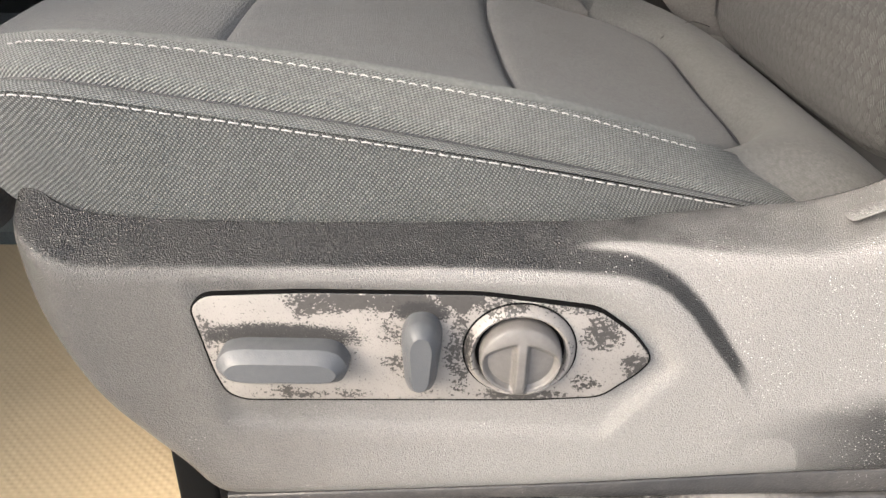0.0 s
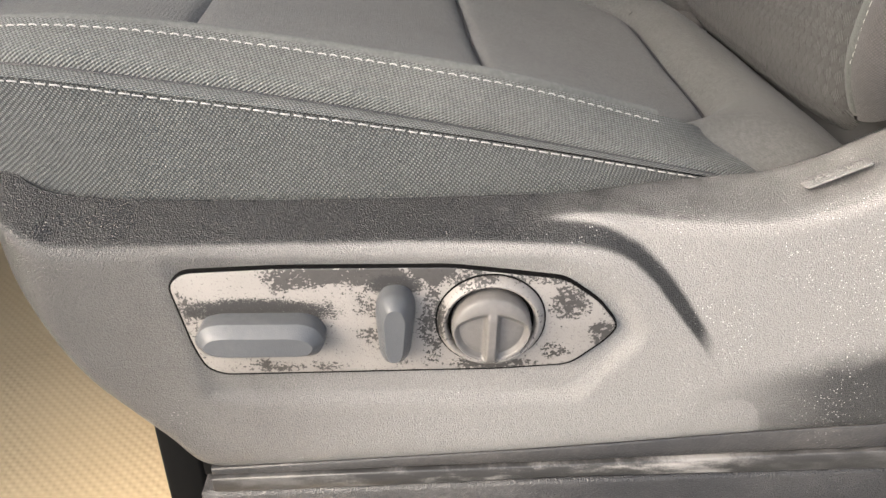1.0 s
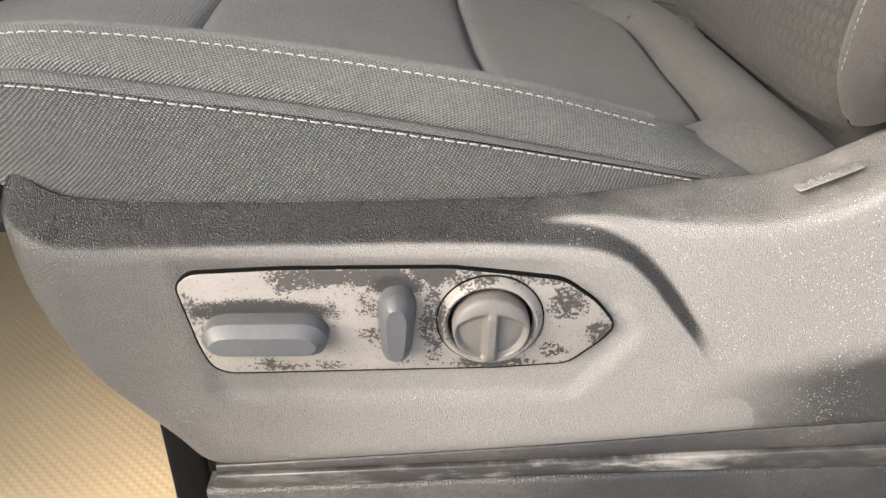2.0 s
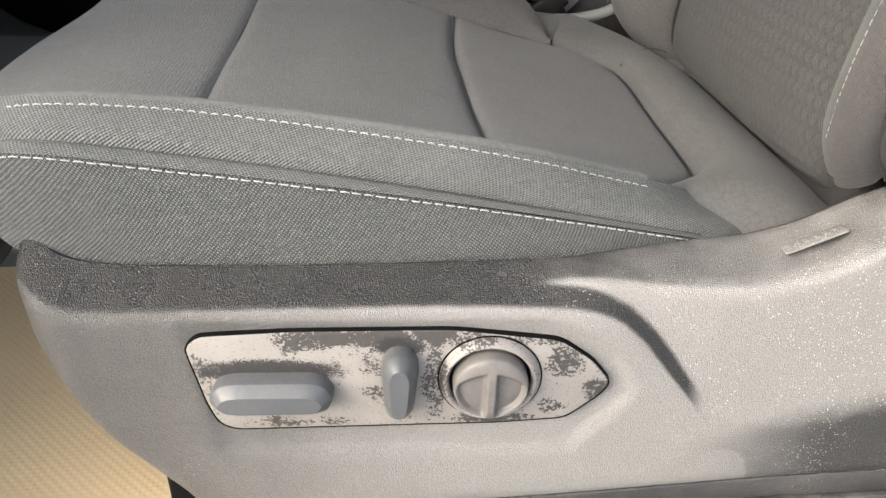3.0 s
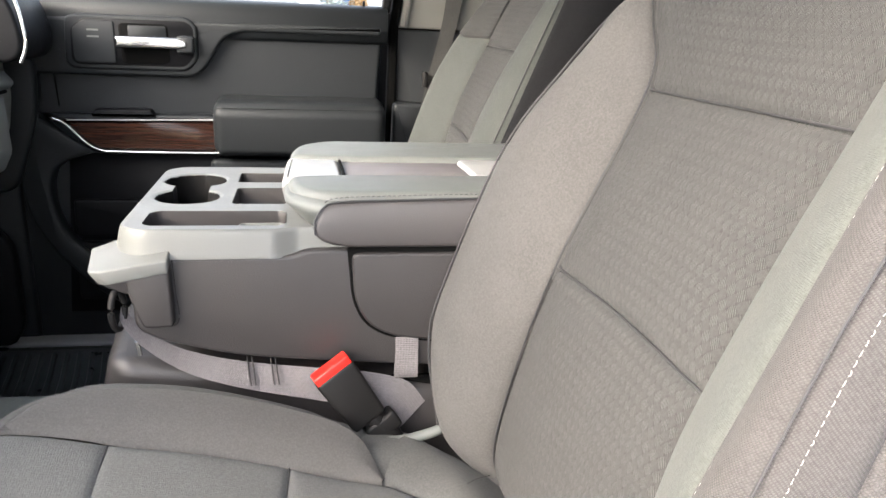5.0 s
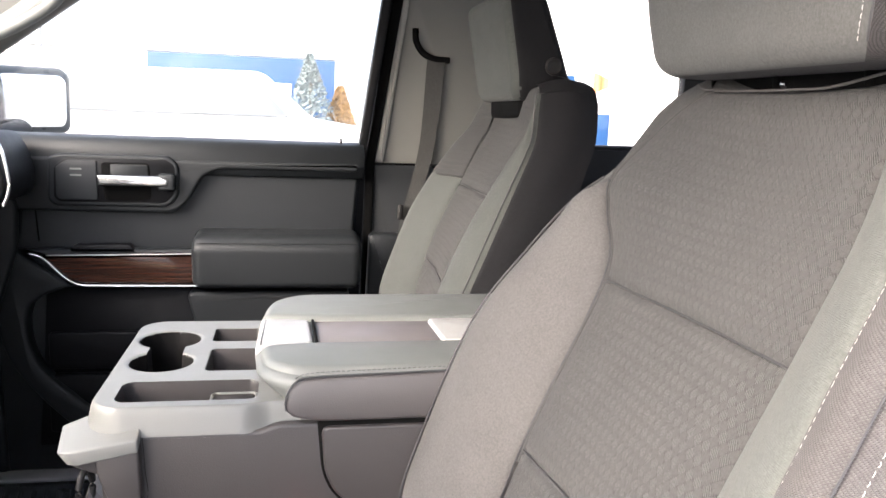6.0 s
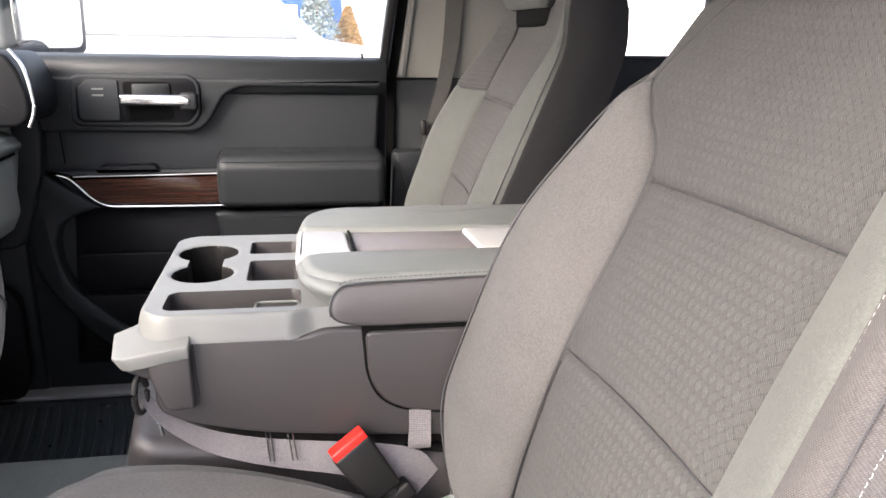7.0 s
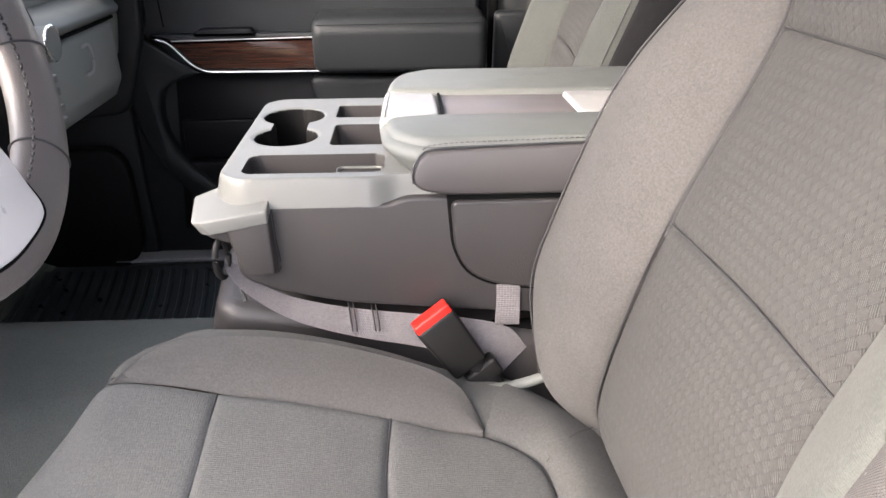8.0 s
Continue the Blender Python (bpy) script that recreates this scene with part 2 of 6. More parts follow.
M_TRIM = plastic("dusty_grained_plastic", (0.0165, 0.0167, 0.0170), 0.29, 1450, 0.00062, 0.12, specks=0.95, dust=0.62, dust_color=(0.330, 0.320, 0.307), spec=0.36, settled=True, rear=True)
M_TRIM_LOW = plastic("black_rail_plastic", (0.022, 0.022, 0.023), 0.4, 700, 0.0003, 0.2, specks=0.5, dust=0.25, dust_color=(0.22, 0.2, 0.18))
M_LIP = smudged_rail()
M_RISER = plastic("grained_black_rubber", (0.020, 0.020, 0.021), 0.38, 900, 0.0006, 0.2, specks=0.85, dust=0.30, dust_color=(0.20, 0.19, 0.18))
M_SWITCH = plastic("blue_grey_switch", (0.060, 0.0635, 0.069), 0.42, 1600, 0.0001, 0.08, dust=0.16, dust_color=(0.28, 0.27, 0.26))
M_DIAL = plastic("dusty_dial_plastic", (0.085, 0.080, 0.076), 0.42, 1600, 0.0001, 0.12, dust=0.55, dust_color=(0.24, 0.225, 0.21))
M_PLATE = dusty_panel()
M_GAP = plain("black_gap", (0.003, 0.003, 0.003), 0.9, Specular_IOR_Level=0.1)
M_TWILL = fabric("grey_twill", (0.122, 0.1265, 0.1225), 0.00138, "twill", 0.0009, 0.85)
M_BASKET = fabric("grey_basket_weave", (0.100, 0.1045, 0.1020), 0.0017, "basket", 0.0008, 0.74)
M_INSERT = fabric("charcoal_slub_cloth", (0.1060, 0.1066, 0.1044), 0.0024, "slub", 0.0010, 0.46, lint=0.9)
M_YOKE = fabric("slate_plain_cloth", (0.0770, 0.0772, 0.0752), 0.0013, "slub", 0.0004, 0.35, lint=0.9)
M_HEAD_SIDE = fabric("dark_mauve_mesh_cloth", (0.030, 0.0278, 0.0288), 0.0015, "basket", 0.0004, 0.4)
M_HEAD = fabric("smooth_grey_head_cloth", (0.072, 0.0735, 0.0715), 0.0016, "slub", 0.0003, 0.22)
M_CELLS = fabric("grey_diamond_cloth", (0.0475, 0.0478, 0.0472), 0.0014, "cells", 0.0008, 0.8)
M_BAND = fabric("sage_heather_cloth", (0.072, 0.077, 0.0725), 0.0014, "slub", 0.0006, 0.6, 0.16)
# passenger's copy of the pale cloth, with the dimmer light there in its colour
M_HEATHER_SHADED = fabric("shaded_heather_cloth", (0.056, 0.0605, 0.0570), 0.0014, "slub", 0.0006, 0.5, 0.14)
M_LIGHT = fabric("pale_heather_cloth", (0.081, 0.0785, 0.0765), 0.0014, "slub", 0.0006, 0.42, 0.14)
M_SIDE = fabric("grey_mesh_cloth", (0.062, 0.0592, 0.0587), 0.0015, "basket", 0.0003, 0.26)
M_DARKSIDE = fabric("black_side_cloth", (0.012, 0.012, 0.0135), 0.0016, "basket", 0.0004, 0.2, sheen=0.0)
M_THREAD = plain("white_thread", (0.35, 0.345, 0.33), 0.7)
M_THREAD_DARK = plain("grey_thread", (0.3, 0.3, 0.29), 0.7)
M_PIPING = plain("black_piping", (0.03, 0.03, 0.032), 0.6)
M_CORE = plain("black_foam", (0.02, 0.02, 0.02), 0.9)
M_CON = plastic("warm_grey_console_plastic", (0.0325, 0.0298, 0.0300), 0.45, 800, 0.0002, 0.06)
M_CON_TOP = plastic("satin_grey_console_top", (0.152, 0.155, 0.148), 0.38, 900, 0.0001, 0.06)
M_SILVER = plain("satin_silver_paint", (0.42, 0.42, 0.41), 0.33, 0.25, 0.04)
# brighter copy of the silver: sky light on the spoke is in its colour
M_SPOKE = plain("lit_silver_trim", (0.72, 0.70, 0.71), 0.3, 0.1, 0.03)
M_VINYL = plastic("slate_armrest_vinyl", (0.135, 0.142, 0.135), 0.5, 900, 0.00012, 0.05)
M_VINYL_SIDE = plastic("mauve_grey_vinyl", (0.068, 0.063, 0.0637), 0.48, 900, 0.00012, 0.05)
M_RECESS = plastic("pinkish_recess_liner", (0.125, 0.112, 0.113), 0.5, 700, 0.0001, 0.05)
M_WELL = plastic("black_cup_well", (0.0045, 0.0042, 0.0042), 0.6, 700, 0.0002, 0.1, spec=0.15)
M_BIN = plastic("dark_tray_bin", (0.024, 0.0215, 0.0218), 0.6, 700, 0.0002, 0.1)
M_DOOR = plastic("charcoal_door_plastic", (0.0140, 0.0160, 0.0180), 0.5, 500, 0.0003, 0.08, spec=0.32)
# near black: also holds the shade of footwell and door recesses
M_DOOR_DARK = plastic("black_and_shaded_plastic", (0.0055, 0.0057, 0.0068), 0.5, 500, 0.0003, 0.08, spec=0.16)
M_CHROME = plain("brushed_chrome", (0.82, 0.82, 0.81), 0.2, 1.0, 0.03)
M_WOOD = wood_trim()
M_PILLAR = plastic("pale_pillar_plastic", (0.27, 0.262, 0.245), 0.55, 700, 0.0002, 0.05)
M_PILLAR_GREY = plastic("grey_pillar_plastic", (0.118, 0.119, 0.111), 0.55, 700, 0.0002, 0.06)
M_CARPET = fabric("dark_floor_carpet", (0.155, 0.165, 0.150), 0.0022, "slub", 0.0012, 0.4)
M_RUBBER = plastic("black_mat_rubber", (0.050, 0.059, 0.064), 0.30, 500, 0.0003, 0.12)
M_PAPER = paper()
M_BELT = fabric("mauve_grey_webbing", (0.150, 0.139, 0.142), 0.0022, "rib", 0.0003, 0.2)
M_BELT_DARK = fabric("grey_pillar_webbing", (0.050, 0.050, 0.0485), 0.0022, "rib", 0.0003, 0.2)
M_BUCKLE = plastic("black_buckle_plastic", (0.011, 0.0105, 0.0105), 0.5, 900, 0.0002, 0.1, spec=0.25)
M_RED = plain("red_release_button", (0.75, 0.02, 0.012), 0.35, 0.0, 0.05)
M_DASH = plastic("charcoal_dash_vinyl", (0.26, 0.270, 0.252), 0.55, 600, 0.0004, 0.08)
M_LEATHER = plastic("grey_wheel_leather", (0.122, 0.1115, 0.1090), 0.42, 700, 0.00015, 0.08)
M_GLASS = glass("window_glass")
M_ASPHALT = plain("pale_lot_surface", (0.3, 0.3, 0.3), 0.85, 0.0, 0.12, 2.0, 0.004)
M_WHITE = plain("white_car_paint", (0.85, 0.85, 0.85), 0.25, 0.0, 0.02, 2.0, Coat_Weight=0.5)
M_WALL = plain("white_cladding", (0.78, 0.78, 0.77), 0.6, 0.0, 0.04, 1.0)
M_BLUE = plain("blue_fascia", (0.008, 0.055, 0.17), 0.5, 0.0, 0.06, 1.0)
M_HEADLINER = fabric("pale_headliner", (0.4, 0.39, 0.37), 0.0022, "slub", 0.0004, 0.1)
M_TYRE = plain("tyre_rubber", (0.02, 0.02, 0.02), 0.8)
M_DARKGLASS = plain("tinted_car_glass", (0.16, 0.17, 0.18), 0.08)
M_BARK = plain("bark", (0.16, 0.12, 0.09), 0.9, 0.0, 0.3)
M_FROST = plain("pale_foliage", (0.16, 0.2, 0.2), 0.8, 0.0, 0.3, 3.0)
M_AUTUMN = plain("rusty_foliage", (0.3, 0.17, 0.05), 0.8, 0.0, 0.3, 3.0)
M_ORANGE = plain("orange_sign_paint", (0.7, 0.2, 0.05), 0.5)
M_POLE = plain("grey_steel", (0.4, 0.4, 0.4), 0.5, 0.4)
M_MIRROR = plain("mirror_silver", (0.9, 0.9, 0.9), 0.02, 1.0, 0.0)


# ---- mesh helpers ----
def finish(name, bm, mat, parent=None, label="", smooth=True):
    me = bpy.data.meshes.new(name)
    bm.to_mesh(me)
    bm.free()
    if smooth:
        for p in me.polygons:
            p.use_smooth = len(p.vertices) < 6
        me.set_sharp_from_angle(angle=radians(48))
    me.materials.append(mat)
    ob = new(name, me)
    if parent is not None:
        ob.parent = parent
    if label:
        tagged(ob, label)
    return ob


def part(name, bm, mat, parent, label=""):
    return finish(name, bm, mat, parent, label)


def thing(name, label, category, kind="", group=""):
    return tagged(new(name), label, category, group, kind)


def spline(points, n=24):
    """Points evenly spaced along a smooth curve through a few given points."""
    p = [Vector(q) for q in points]
    if len(p) == 2:
        return [p[0].lerp(p[1], i / (n - 1)) for i in range(n)]
    p = [p[0] * 2 - p[1]] + p + [p[-1] * 2 - p[-2]]
    dense = []
    for i in range(1, len(p) - 2):
        a, b, c, d = p[i - 1:i + 3]
        for k in range(16):
            t = k / 16
            dense.append(0.5 * ((2 * b) + (c - a) * t + (2 * a - 5 * b + 4 * c - d) * t * t + (3 * b - a - 3 * c + d) * t ** 3))
    dense.append(p[-2])
    return resample(dense, n)


def resample(pts, n, stops=None):
    run = [0.0]
    for a, b in zip(pts, pts[1:]):
        run.append(run[-1] + (b - a).length)
    out, j = [], 0
    for i in range(n):
        s = run[-1] * (stops[i] if stops else i / (n - 1))
        while j < len(run) - 2 and run[j + 1] < s:
            j += 1
        step = run[j + 1] - run[j]
        out.append(pts[j].lerp(pts[j + 1], min(1, max(0, (s - run[j]) / step)) if step > 1e-9 else 0))
    return out


def stops_for(length, n):
    """Spacing that is close at both ends, so that a seam's roll can be shaped there."""
    ends = [0, 0.0018, 0.0045, 0.009, 0.016]
    if length < 0.05:
        return [i / (n - 1) for i in range(n)]
    inner = n - 10
    lo = 0.026
    mid = [lo + (length - 2 * lo) * i / max(1, inner - 1) for i in range(inner)]
    return [v / length for v in ends + mid + [length - e for e in reversed(ends)]]


def cushion(name, curves, mat, parent, out=(0, 0, 1), n=40, m=20, puff=0.006, roll=0.012, tuck=0.003, label="", flip=None, sides="abcd"):
    """A padded panel lofted through a few curves, swelling between its seams. sides: which edges are sewn (a first curve, b last curve, c starts, d ends)."""
    rows = [spline(c, 60) for c in curves]
    length = max((a - b).length for a, b in zip(rows[0], rows[0][1:])) * 59
    su = stops_for(length, n)
    rows = [resample(r, n, su) for r in rows]
    cols = []
    for i in range(n):
        q = spline([r[i] for r in rows], 40)
        w = sum((a - b).length for a, b in zip(q, q[1:]))
        cols.append((q, w))
    wide = max(w for _, w in cols)
    sv = stops_for(wide, m)
    grid = [resample(q, m, sv) for q, _ in cols]
    out = Vector(out)
    bm = bmesh.new()
    uv = bm.loops.layers.uv.new("uv")
    verts = []
    for i in range(n):
        line = []
        for j in range(m):
            a, b = grid[min(i + 1, n - 1)][j] - grid[max(i - 1, 0)][j], grid[i][min(j + 1, m - 1)] - grid[i][max(j - 1, 0)]
            nor = a.cross(b)
            nor = nor.normalized() if nor.length > 1e-12 else out.normalized()
            if nor.dot(out) < 0:
                nor = -nor
            w = cols[i][1]
            d = [sv[j] * w if "a" in sides else 9, (1 - sv[j]) * w if "b" in sides else 9, su[i] * length if "c" in sides else 9, (1 - su[i]) * length if "d" in sides else 9]
            lift = 1.0
            for e in d:
                lift *= 1 - math.exp(-(e / roll))
            h = puff * lift - tuck * math.exp(-((min(d) / 0.0035) ** 2))
            p = grid[i][j] + nor * h
            line.append(bm.verts.new(flip(p) if flip else p))
        verts.append(line)
    for i in range(n - 1):
        for j in range(m - 1):
            ids = ((i, j), (i + 1, j), (i + 1, j + 1), (i, j + 1))
            f = bm.faces.new([verts[a][b] for a, b in ids])
            for loop, (a, b) in zip(f.loops, ids):
                loop[uv].uv = (su[a] * length, sv[b] * cols[a][1])
    o2 = flip(out) - flip(Vector()) if flip else out
    bm.normal_update()
    if sum((f.normal.dot(o2) for f in bm.faces)) < 0:
        bmesh.ops.reverse_faces(bm, faces=bm.faces[:])
    return part(name, bm, mat, parent, label)


def tube_into(bm, pts, radius, sides=8, closed=False, squash=None):
    """A round bar along points, with its ends closed."""
    pts = [Vector(p) for p in pts]
    n = len(pts)
    rings = []
    up = Vector((0, 0, 1))
    for i, p in enumerate(pts):
        a = pts[(i - 1) % n] if closed or i else p
        b = pts[(i + 1) % n] if closed or i < n - 1 else p
        d = (b - a).normalized()
        s = d.cross(up)
        s = s.normalized() if s.length > 1e-5 else Vector((1, 0, 0))
        t = s.cross(d)
        r = radius[i] if isinstance(radius, (list, tuple)) else radius
        rings.append([bm.verts.new(p + s * math.cos(2 * math.pi * k / sides) * r + t * math.sin(2 * math.pi * k / sides) * r) for k in range(sides)])
    for i in range(n if closed else n - 1):
        a, b = rings[i], rings[(i + 1) % n]
        for k in range(sides):
            bm.faces.new((a[k], a[(k + 1) % sides], b[(k + 1) % sides], b[k]))
    if not closed:
        bm.faces.new(rings[0][::-1]), bm.faces.new(rings[-1])


def stitches(name, curve, parent, mat=None, pitch=0.0082, gap=0.3, radius=0.0009, lift=(0, 0, 0.0012), flip=None, label=""):
    """A row of sewn threads along a curve, joined in one mesh."""
    fine = spline(curve, 2000)
    length = sum((a - b).length for a, b in zip(fine, fine[1:]))
    count = int(length / pitch)
    bm = bmesh.new()
    rnd = random.Random(count)
    lift = Vector(lift)
    for i in range(count):
        a, b = (i + gap * 0.5 + rnd.uniform(-0.04, 0.04)) / count, (i + 1 - gap * 0.5 + rnd.uniform(-0.04, 0.04)) / count
        p, q = (fine[min(1999, max(0, int(v * 1999)))] for v in (a, b))
        side = Vector((rnd.uniform(-1, 1), rnd.uniform(-1, 1), rnd.uniform(-1, 1))) * 0.0002
        pts = [p + lift * 0.2, p.lerp(q, 0.3) + lift + side, p.lerp(q, 0.7) + lift + side, q + lift * 0.2]
        tube_into(bm, [flip(v) if flip else v for v in pts], radius, 5)
    bmesh.ops.recalc_face_normals(bm, faces=bm.faces[:])
    return part(name, bm, mat or M_THREAD, parent, label)


def bar(name, curve, radius, mat, parent, n=40, sides=8, flip=None, closed=False, label=""):
    bm = bmesh.new()
    pts = spline(curve, n)
    tube_into(bm, [flip(p) if flip else p for p in pts], radius, sides, closed)
    bmesh.ops.recalc_face_normals(bm, faces=bm.faces[:])
    return part(name, bm, mat, parent, label)


def box_bm(lo, hi, bevel=0.0, seg=2):
    bm = bmesh.new()
    bmesh.ops.create_cube(bm, size=1.0)
    lo, hi = Vector(lo), Vector(hi)
    for v in bm.verts:
        v.co = Vector([lo[k] + (v.co[k] + 0.5) * (hi[k] - lo[k]) for k in range(3)])
    if bevel:
        bmesh.ops.bevel(bm, geom=bm.edges[:], offset=bevel, segments=seg, affect="EDGES", profile=0.5)
    return bm


def box(name, lo, hi, mat, parent=None, bevel=0.004, label="", seg=2):
    return finish(name, box_bm(lo, hi, bevel, seg), mat, parent, label)


def slab_bm(outline, depth, axis="y", bevel=0.003, seg=2, base=0.0):
    """A closed outline in two coordinates pushed through a thickness along the third."""
    bm = bmesh.new()

    def place(a, b, c):
        return {"y": (a, c, b), "z": (a, b, c), "x": (c, a, b)}[axis]

    low = [bm.verts.new(place(a, b, base)) for a, b in outline]
    top = [bm.verts.new(place(a, b, base + depth)) for a, b in outline]
    n = len(outline)
    f0, f1 = bm.faces.new(low), bm.faces.new(top)
    for i in range(n):
        bm.faces.new((low[i], low[(i + 1) % n], top[(i + 1) % n], top[i]))
    bmesh.ops.recalc_face_normals(bm, faces=bm.faces[:])
    if bevel:
        rim = [e for e in bm.edges if e in set(f0.edges) | set(f1.edges)]
        bmesh.ops.bevel(bm, geom=rim, offset=bevel, segments=seg, affect="EDGES", profile=0.5)
    return bm


def slab(name, outline, depth, mat, parent=None, axis="y", bevel=0.003, seg=2, base=0.0, label=""):
    return finish(name, slab_bm(outline, depth, axis, bevel, seg, base), mat, parent, label)


def rounded(points, radius, seg=6):
    """Round the corners of a closed outline; radius may be one for all or one for each."""
    out, n = [], len(points)
    for i in range(n):
        p = Vector(points[i])
        a, b = Vector(points[i - 1]) - p, Vector(points[(i + 1) % n]) - p
        r = radius[i] if isinstance(radius, (list, tuple)) else radius
        r = min(r, a.length * 0.48, b.length * 0.48)
        s, e = p + a.normalized() * r, p + b.normalized() * r
        for k in range(seg + 1):
            t = k / seg
            out.append(tuple((1 - t) ** 2 * s + 2 * t * (1 - t) * p + t * t * e))
    return out


def lathe_bm(profile, centre, axis, sides=40):
    """Turn a profile of (radius, height) about an axis through a centre."""
    bm = bmesh.new()
    axis = Vector(axis).normalized()
    s = axis.orthogonal().normalized()
    t = axis.cross(s)
    c = Vector(centre)
    rings = []
    for r, h in profile:
        rings.append([bm.verts.new(c + axis * h + (s * math.cos(2 * math.pi * k / sides) + t * math.sin(2 * math.pi * k / sides)) * max(r, 1e-5)) for k in range(sides)])
    for a, b in zip(rings, rings[1:]):
        for k in range(sides):
            bm.faces.new((a[k], a[(k + 1) % sides], b[(k + 1) % sides], b[k]))
    bmesh.ops.remove_doubles(bm, verts=bm.verts[:], dist=2e-5)
    bmesh.ops.recalc_face_normals(bm, faces=bm.faces[:])
    return bm


# ---- setting: cab shell ----
CAB_FLOOR = 0.62


def ground():
    bm = bmesh.new()
    bmesh.ops.create_grid(bm, x_segments=40, y_segments=40, size=400)
    tagged(finish("ground", bm, M_ASPHALT), "pale grey parking lot surface", "ground", kind="structure")


def cab_floor():
    shell = thing("floor", "dark carpeted cab floor with a rounded centre tunnel", "floor", "structure")
    # cross section: driver's side, tunnel, passenger's side
    prof = [(0.13, 0.66), (0.2, 0.625), (0.78, 0.62), (0.84, 0.66), (0.88, 0.76), (0.94, 0.822), (1.04, 0.842), (1.14, 0.842), (1.22, 0.815), (1.30, 0.72), (1.37, 0.645), (1.42, 0.63), (1.78, 0.63), (1.86, 0.66)]
    rows = spline([(0, a, b) for a, b in prof], 60)
    bm = bmesh.new()
    uv = bm.loops.layers.uv.new("uv")
    xs = [-1.35, -1.1, -0.95, -0.8, -0.5, -0.2, 0.2, 0.6, 1.0, 1.4]
    lift = {-1.35: 0.35, -1.1: 0.17, -0.95: 0.06}
    grid = [[bm.verts.new((x, p.y, p.z + lift.get(x, 0))) for p in rows] for x in xs]
    for i in range(len(xs) - 1):
        for j in range(len(rows) - 1):
            f = bm.faces.new((grid[i][j], grid[i + 1][j], grid[i + 1][j + 1], grid[i][j + 1]))
            for loop in f.loops:
                loop[uv].uv = (loop.vert.co.x, loop.vert.co.y)
    part("carpet", bm, M_CARPET, shell)
    box("underbody", (-1.35, 0.1, 0.45), (1.4, 1.92, 0.58), M_DOOR_DARK, shell)


def shell():
    roof = thing("ceiling", "pale grey headliner and roof of the cab", "ceiling", "structure")
    box("headliner", (-0.42, 0.2, 1.86), (1.35, 1.86, 1.88), M_HEADLINER, roof)
    box("roof_skin", (-0.45, 0.12, 1.895), (1.4, 1.92, 1.93), M_WHITE, roof, 0.012)
    back = thing("wall_rear", "dark rear wall of the cab with a wide window", "wall", "structure")
    slab("rear_panel", [(0.14, 0.6), (1.9, 0.6), (1.9, 1.40), (0.14, 1.40)], 0.05, M_DOOR, back, "x", 0.004, base=1.36)
    slab("rear_header", [(0.14, 1.80), (1.9, 1.80), (1.9, 1.90), (0.14, 1.90)], 0.05, M_DOOR, back, "x", 0.004, base=1.36)
    for a in (0.14, 1.72):
        slab("rear_pillar", [(a, 1.41), (a + 0.18, 1.41), (a + 0.18, 1.79), (a, 1.79)], 0.05, M_PILLAR, back, "x", 0.004, base=1.36)
    pane = slab("pane", [(0.33, 1.41), (1.71, 1.41), (1.71, 1.79), (0.33, 1.79)], 0.004, M_GLASS, back, "x", 0, base=1.385)
    pane.visible_shadow = False
    near = thing("wall_near", "driver's side rear of the cab beside the open doorway", "wall", "structure")
    slab("rear_door_panel", [(0.62, 0.45), (1.4, 0.45), (1.4, 1.42), (0.62, 1.42)], 0.06, M_DOOR, near, "y", 0.004, base=0.08)
    slab("pillar", [(0.52, 0.5), (0.66, 0.5), (0.72, 1.88), (0.60, 1.88)], 0.07, M_PILLAR, near, "y", 0.006, base=0.09)
    slab("rear_edge", [(1.24, 1.43), (1.4, 1.43), (1.4, 1.9), (1.18, 1.9)], 0.06, M_DOOR, near, "y", 0.004, base=0.08)
    # out of view, added to keep light out of the footwell
    fore = thing("wall_near_front", "unseen driver's side footwell wall and windshield pillar that cut light", "wall", "structure")
    slab("cowl_side", [(-1.38, 0.45), (-0.66, 0.45), (-0.62, 1.0), (-0.66, 1.30), (-1.38, 1.26)], 0.06, M_DOOR_DARK, fore, "y", 0.006, base=0.10)
    slab("near_pillar", [(-1.12, 1.31), (-0.94, 1.31), (-0.30, 1.86), (-0.42, 1.88)], 0.06, M_PILLAR, fore, "y", 0.006, base=0.12)
    slab("roof_rail", [(-0.42, 1.84), (0.66, 1.84), (0.66, 1.895), (-0.44, 1.895)], 0.08, M_PILLAR, fore, "y", 0.01, base=0.12)
    front = thing("wall_front", "dark firewall and footwell end", "wall", "structure")
    slab("firewall", [(0.12, 0.45), (1.92, 0.45), (1.92, 1.27), (0.12, 1.27)], 0.05, M_DOOR_DARK, front, "x", 0.004, base=-1.38)
    slab("far_cowl_side", [(-1.32, 0.45), (-0.81, 0.45), (-0.81, 1.41), (-1.32, 1.27)], 0.06, M_DOOR_DARK, front, "y", 0.004, base=1.862)
    screen = thing("windshield", "clear sloping windshield", "window", "structure")
    bm = bmesh.new()
    q = [bm.verts.new(p) for p in ((-1.25, 0.2, 1.28), (-1.25, 1.86, 1.28), (-0.47, 1.8, 1.87), (-0.47, 0.26, 1.87))]
    bm.faces.new(q)
    ob = part("pane", bm, M_GLASS, screen)
    ob.visible_shadow = False


ground()
cab_floor()
shell()


# ---- seats ----
def smooth(t):
    t = max(0.0, min(1.0, t))
    return t * t * (3 - 2 * t)


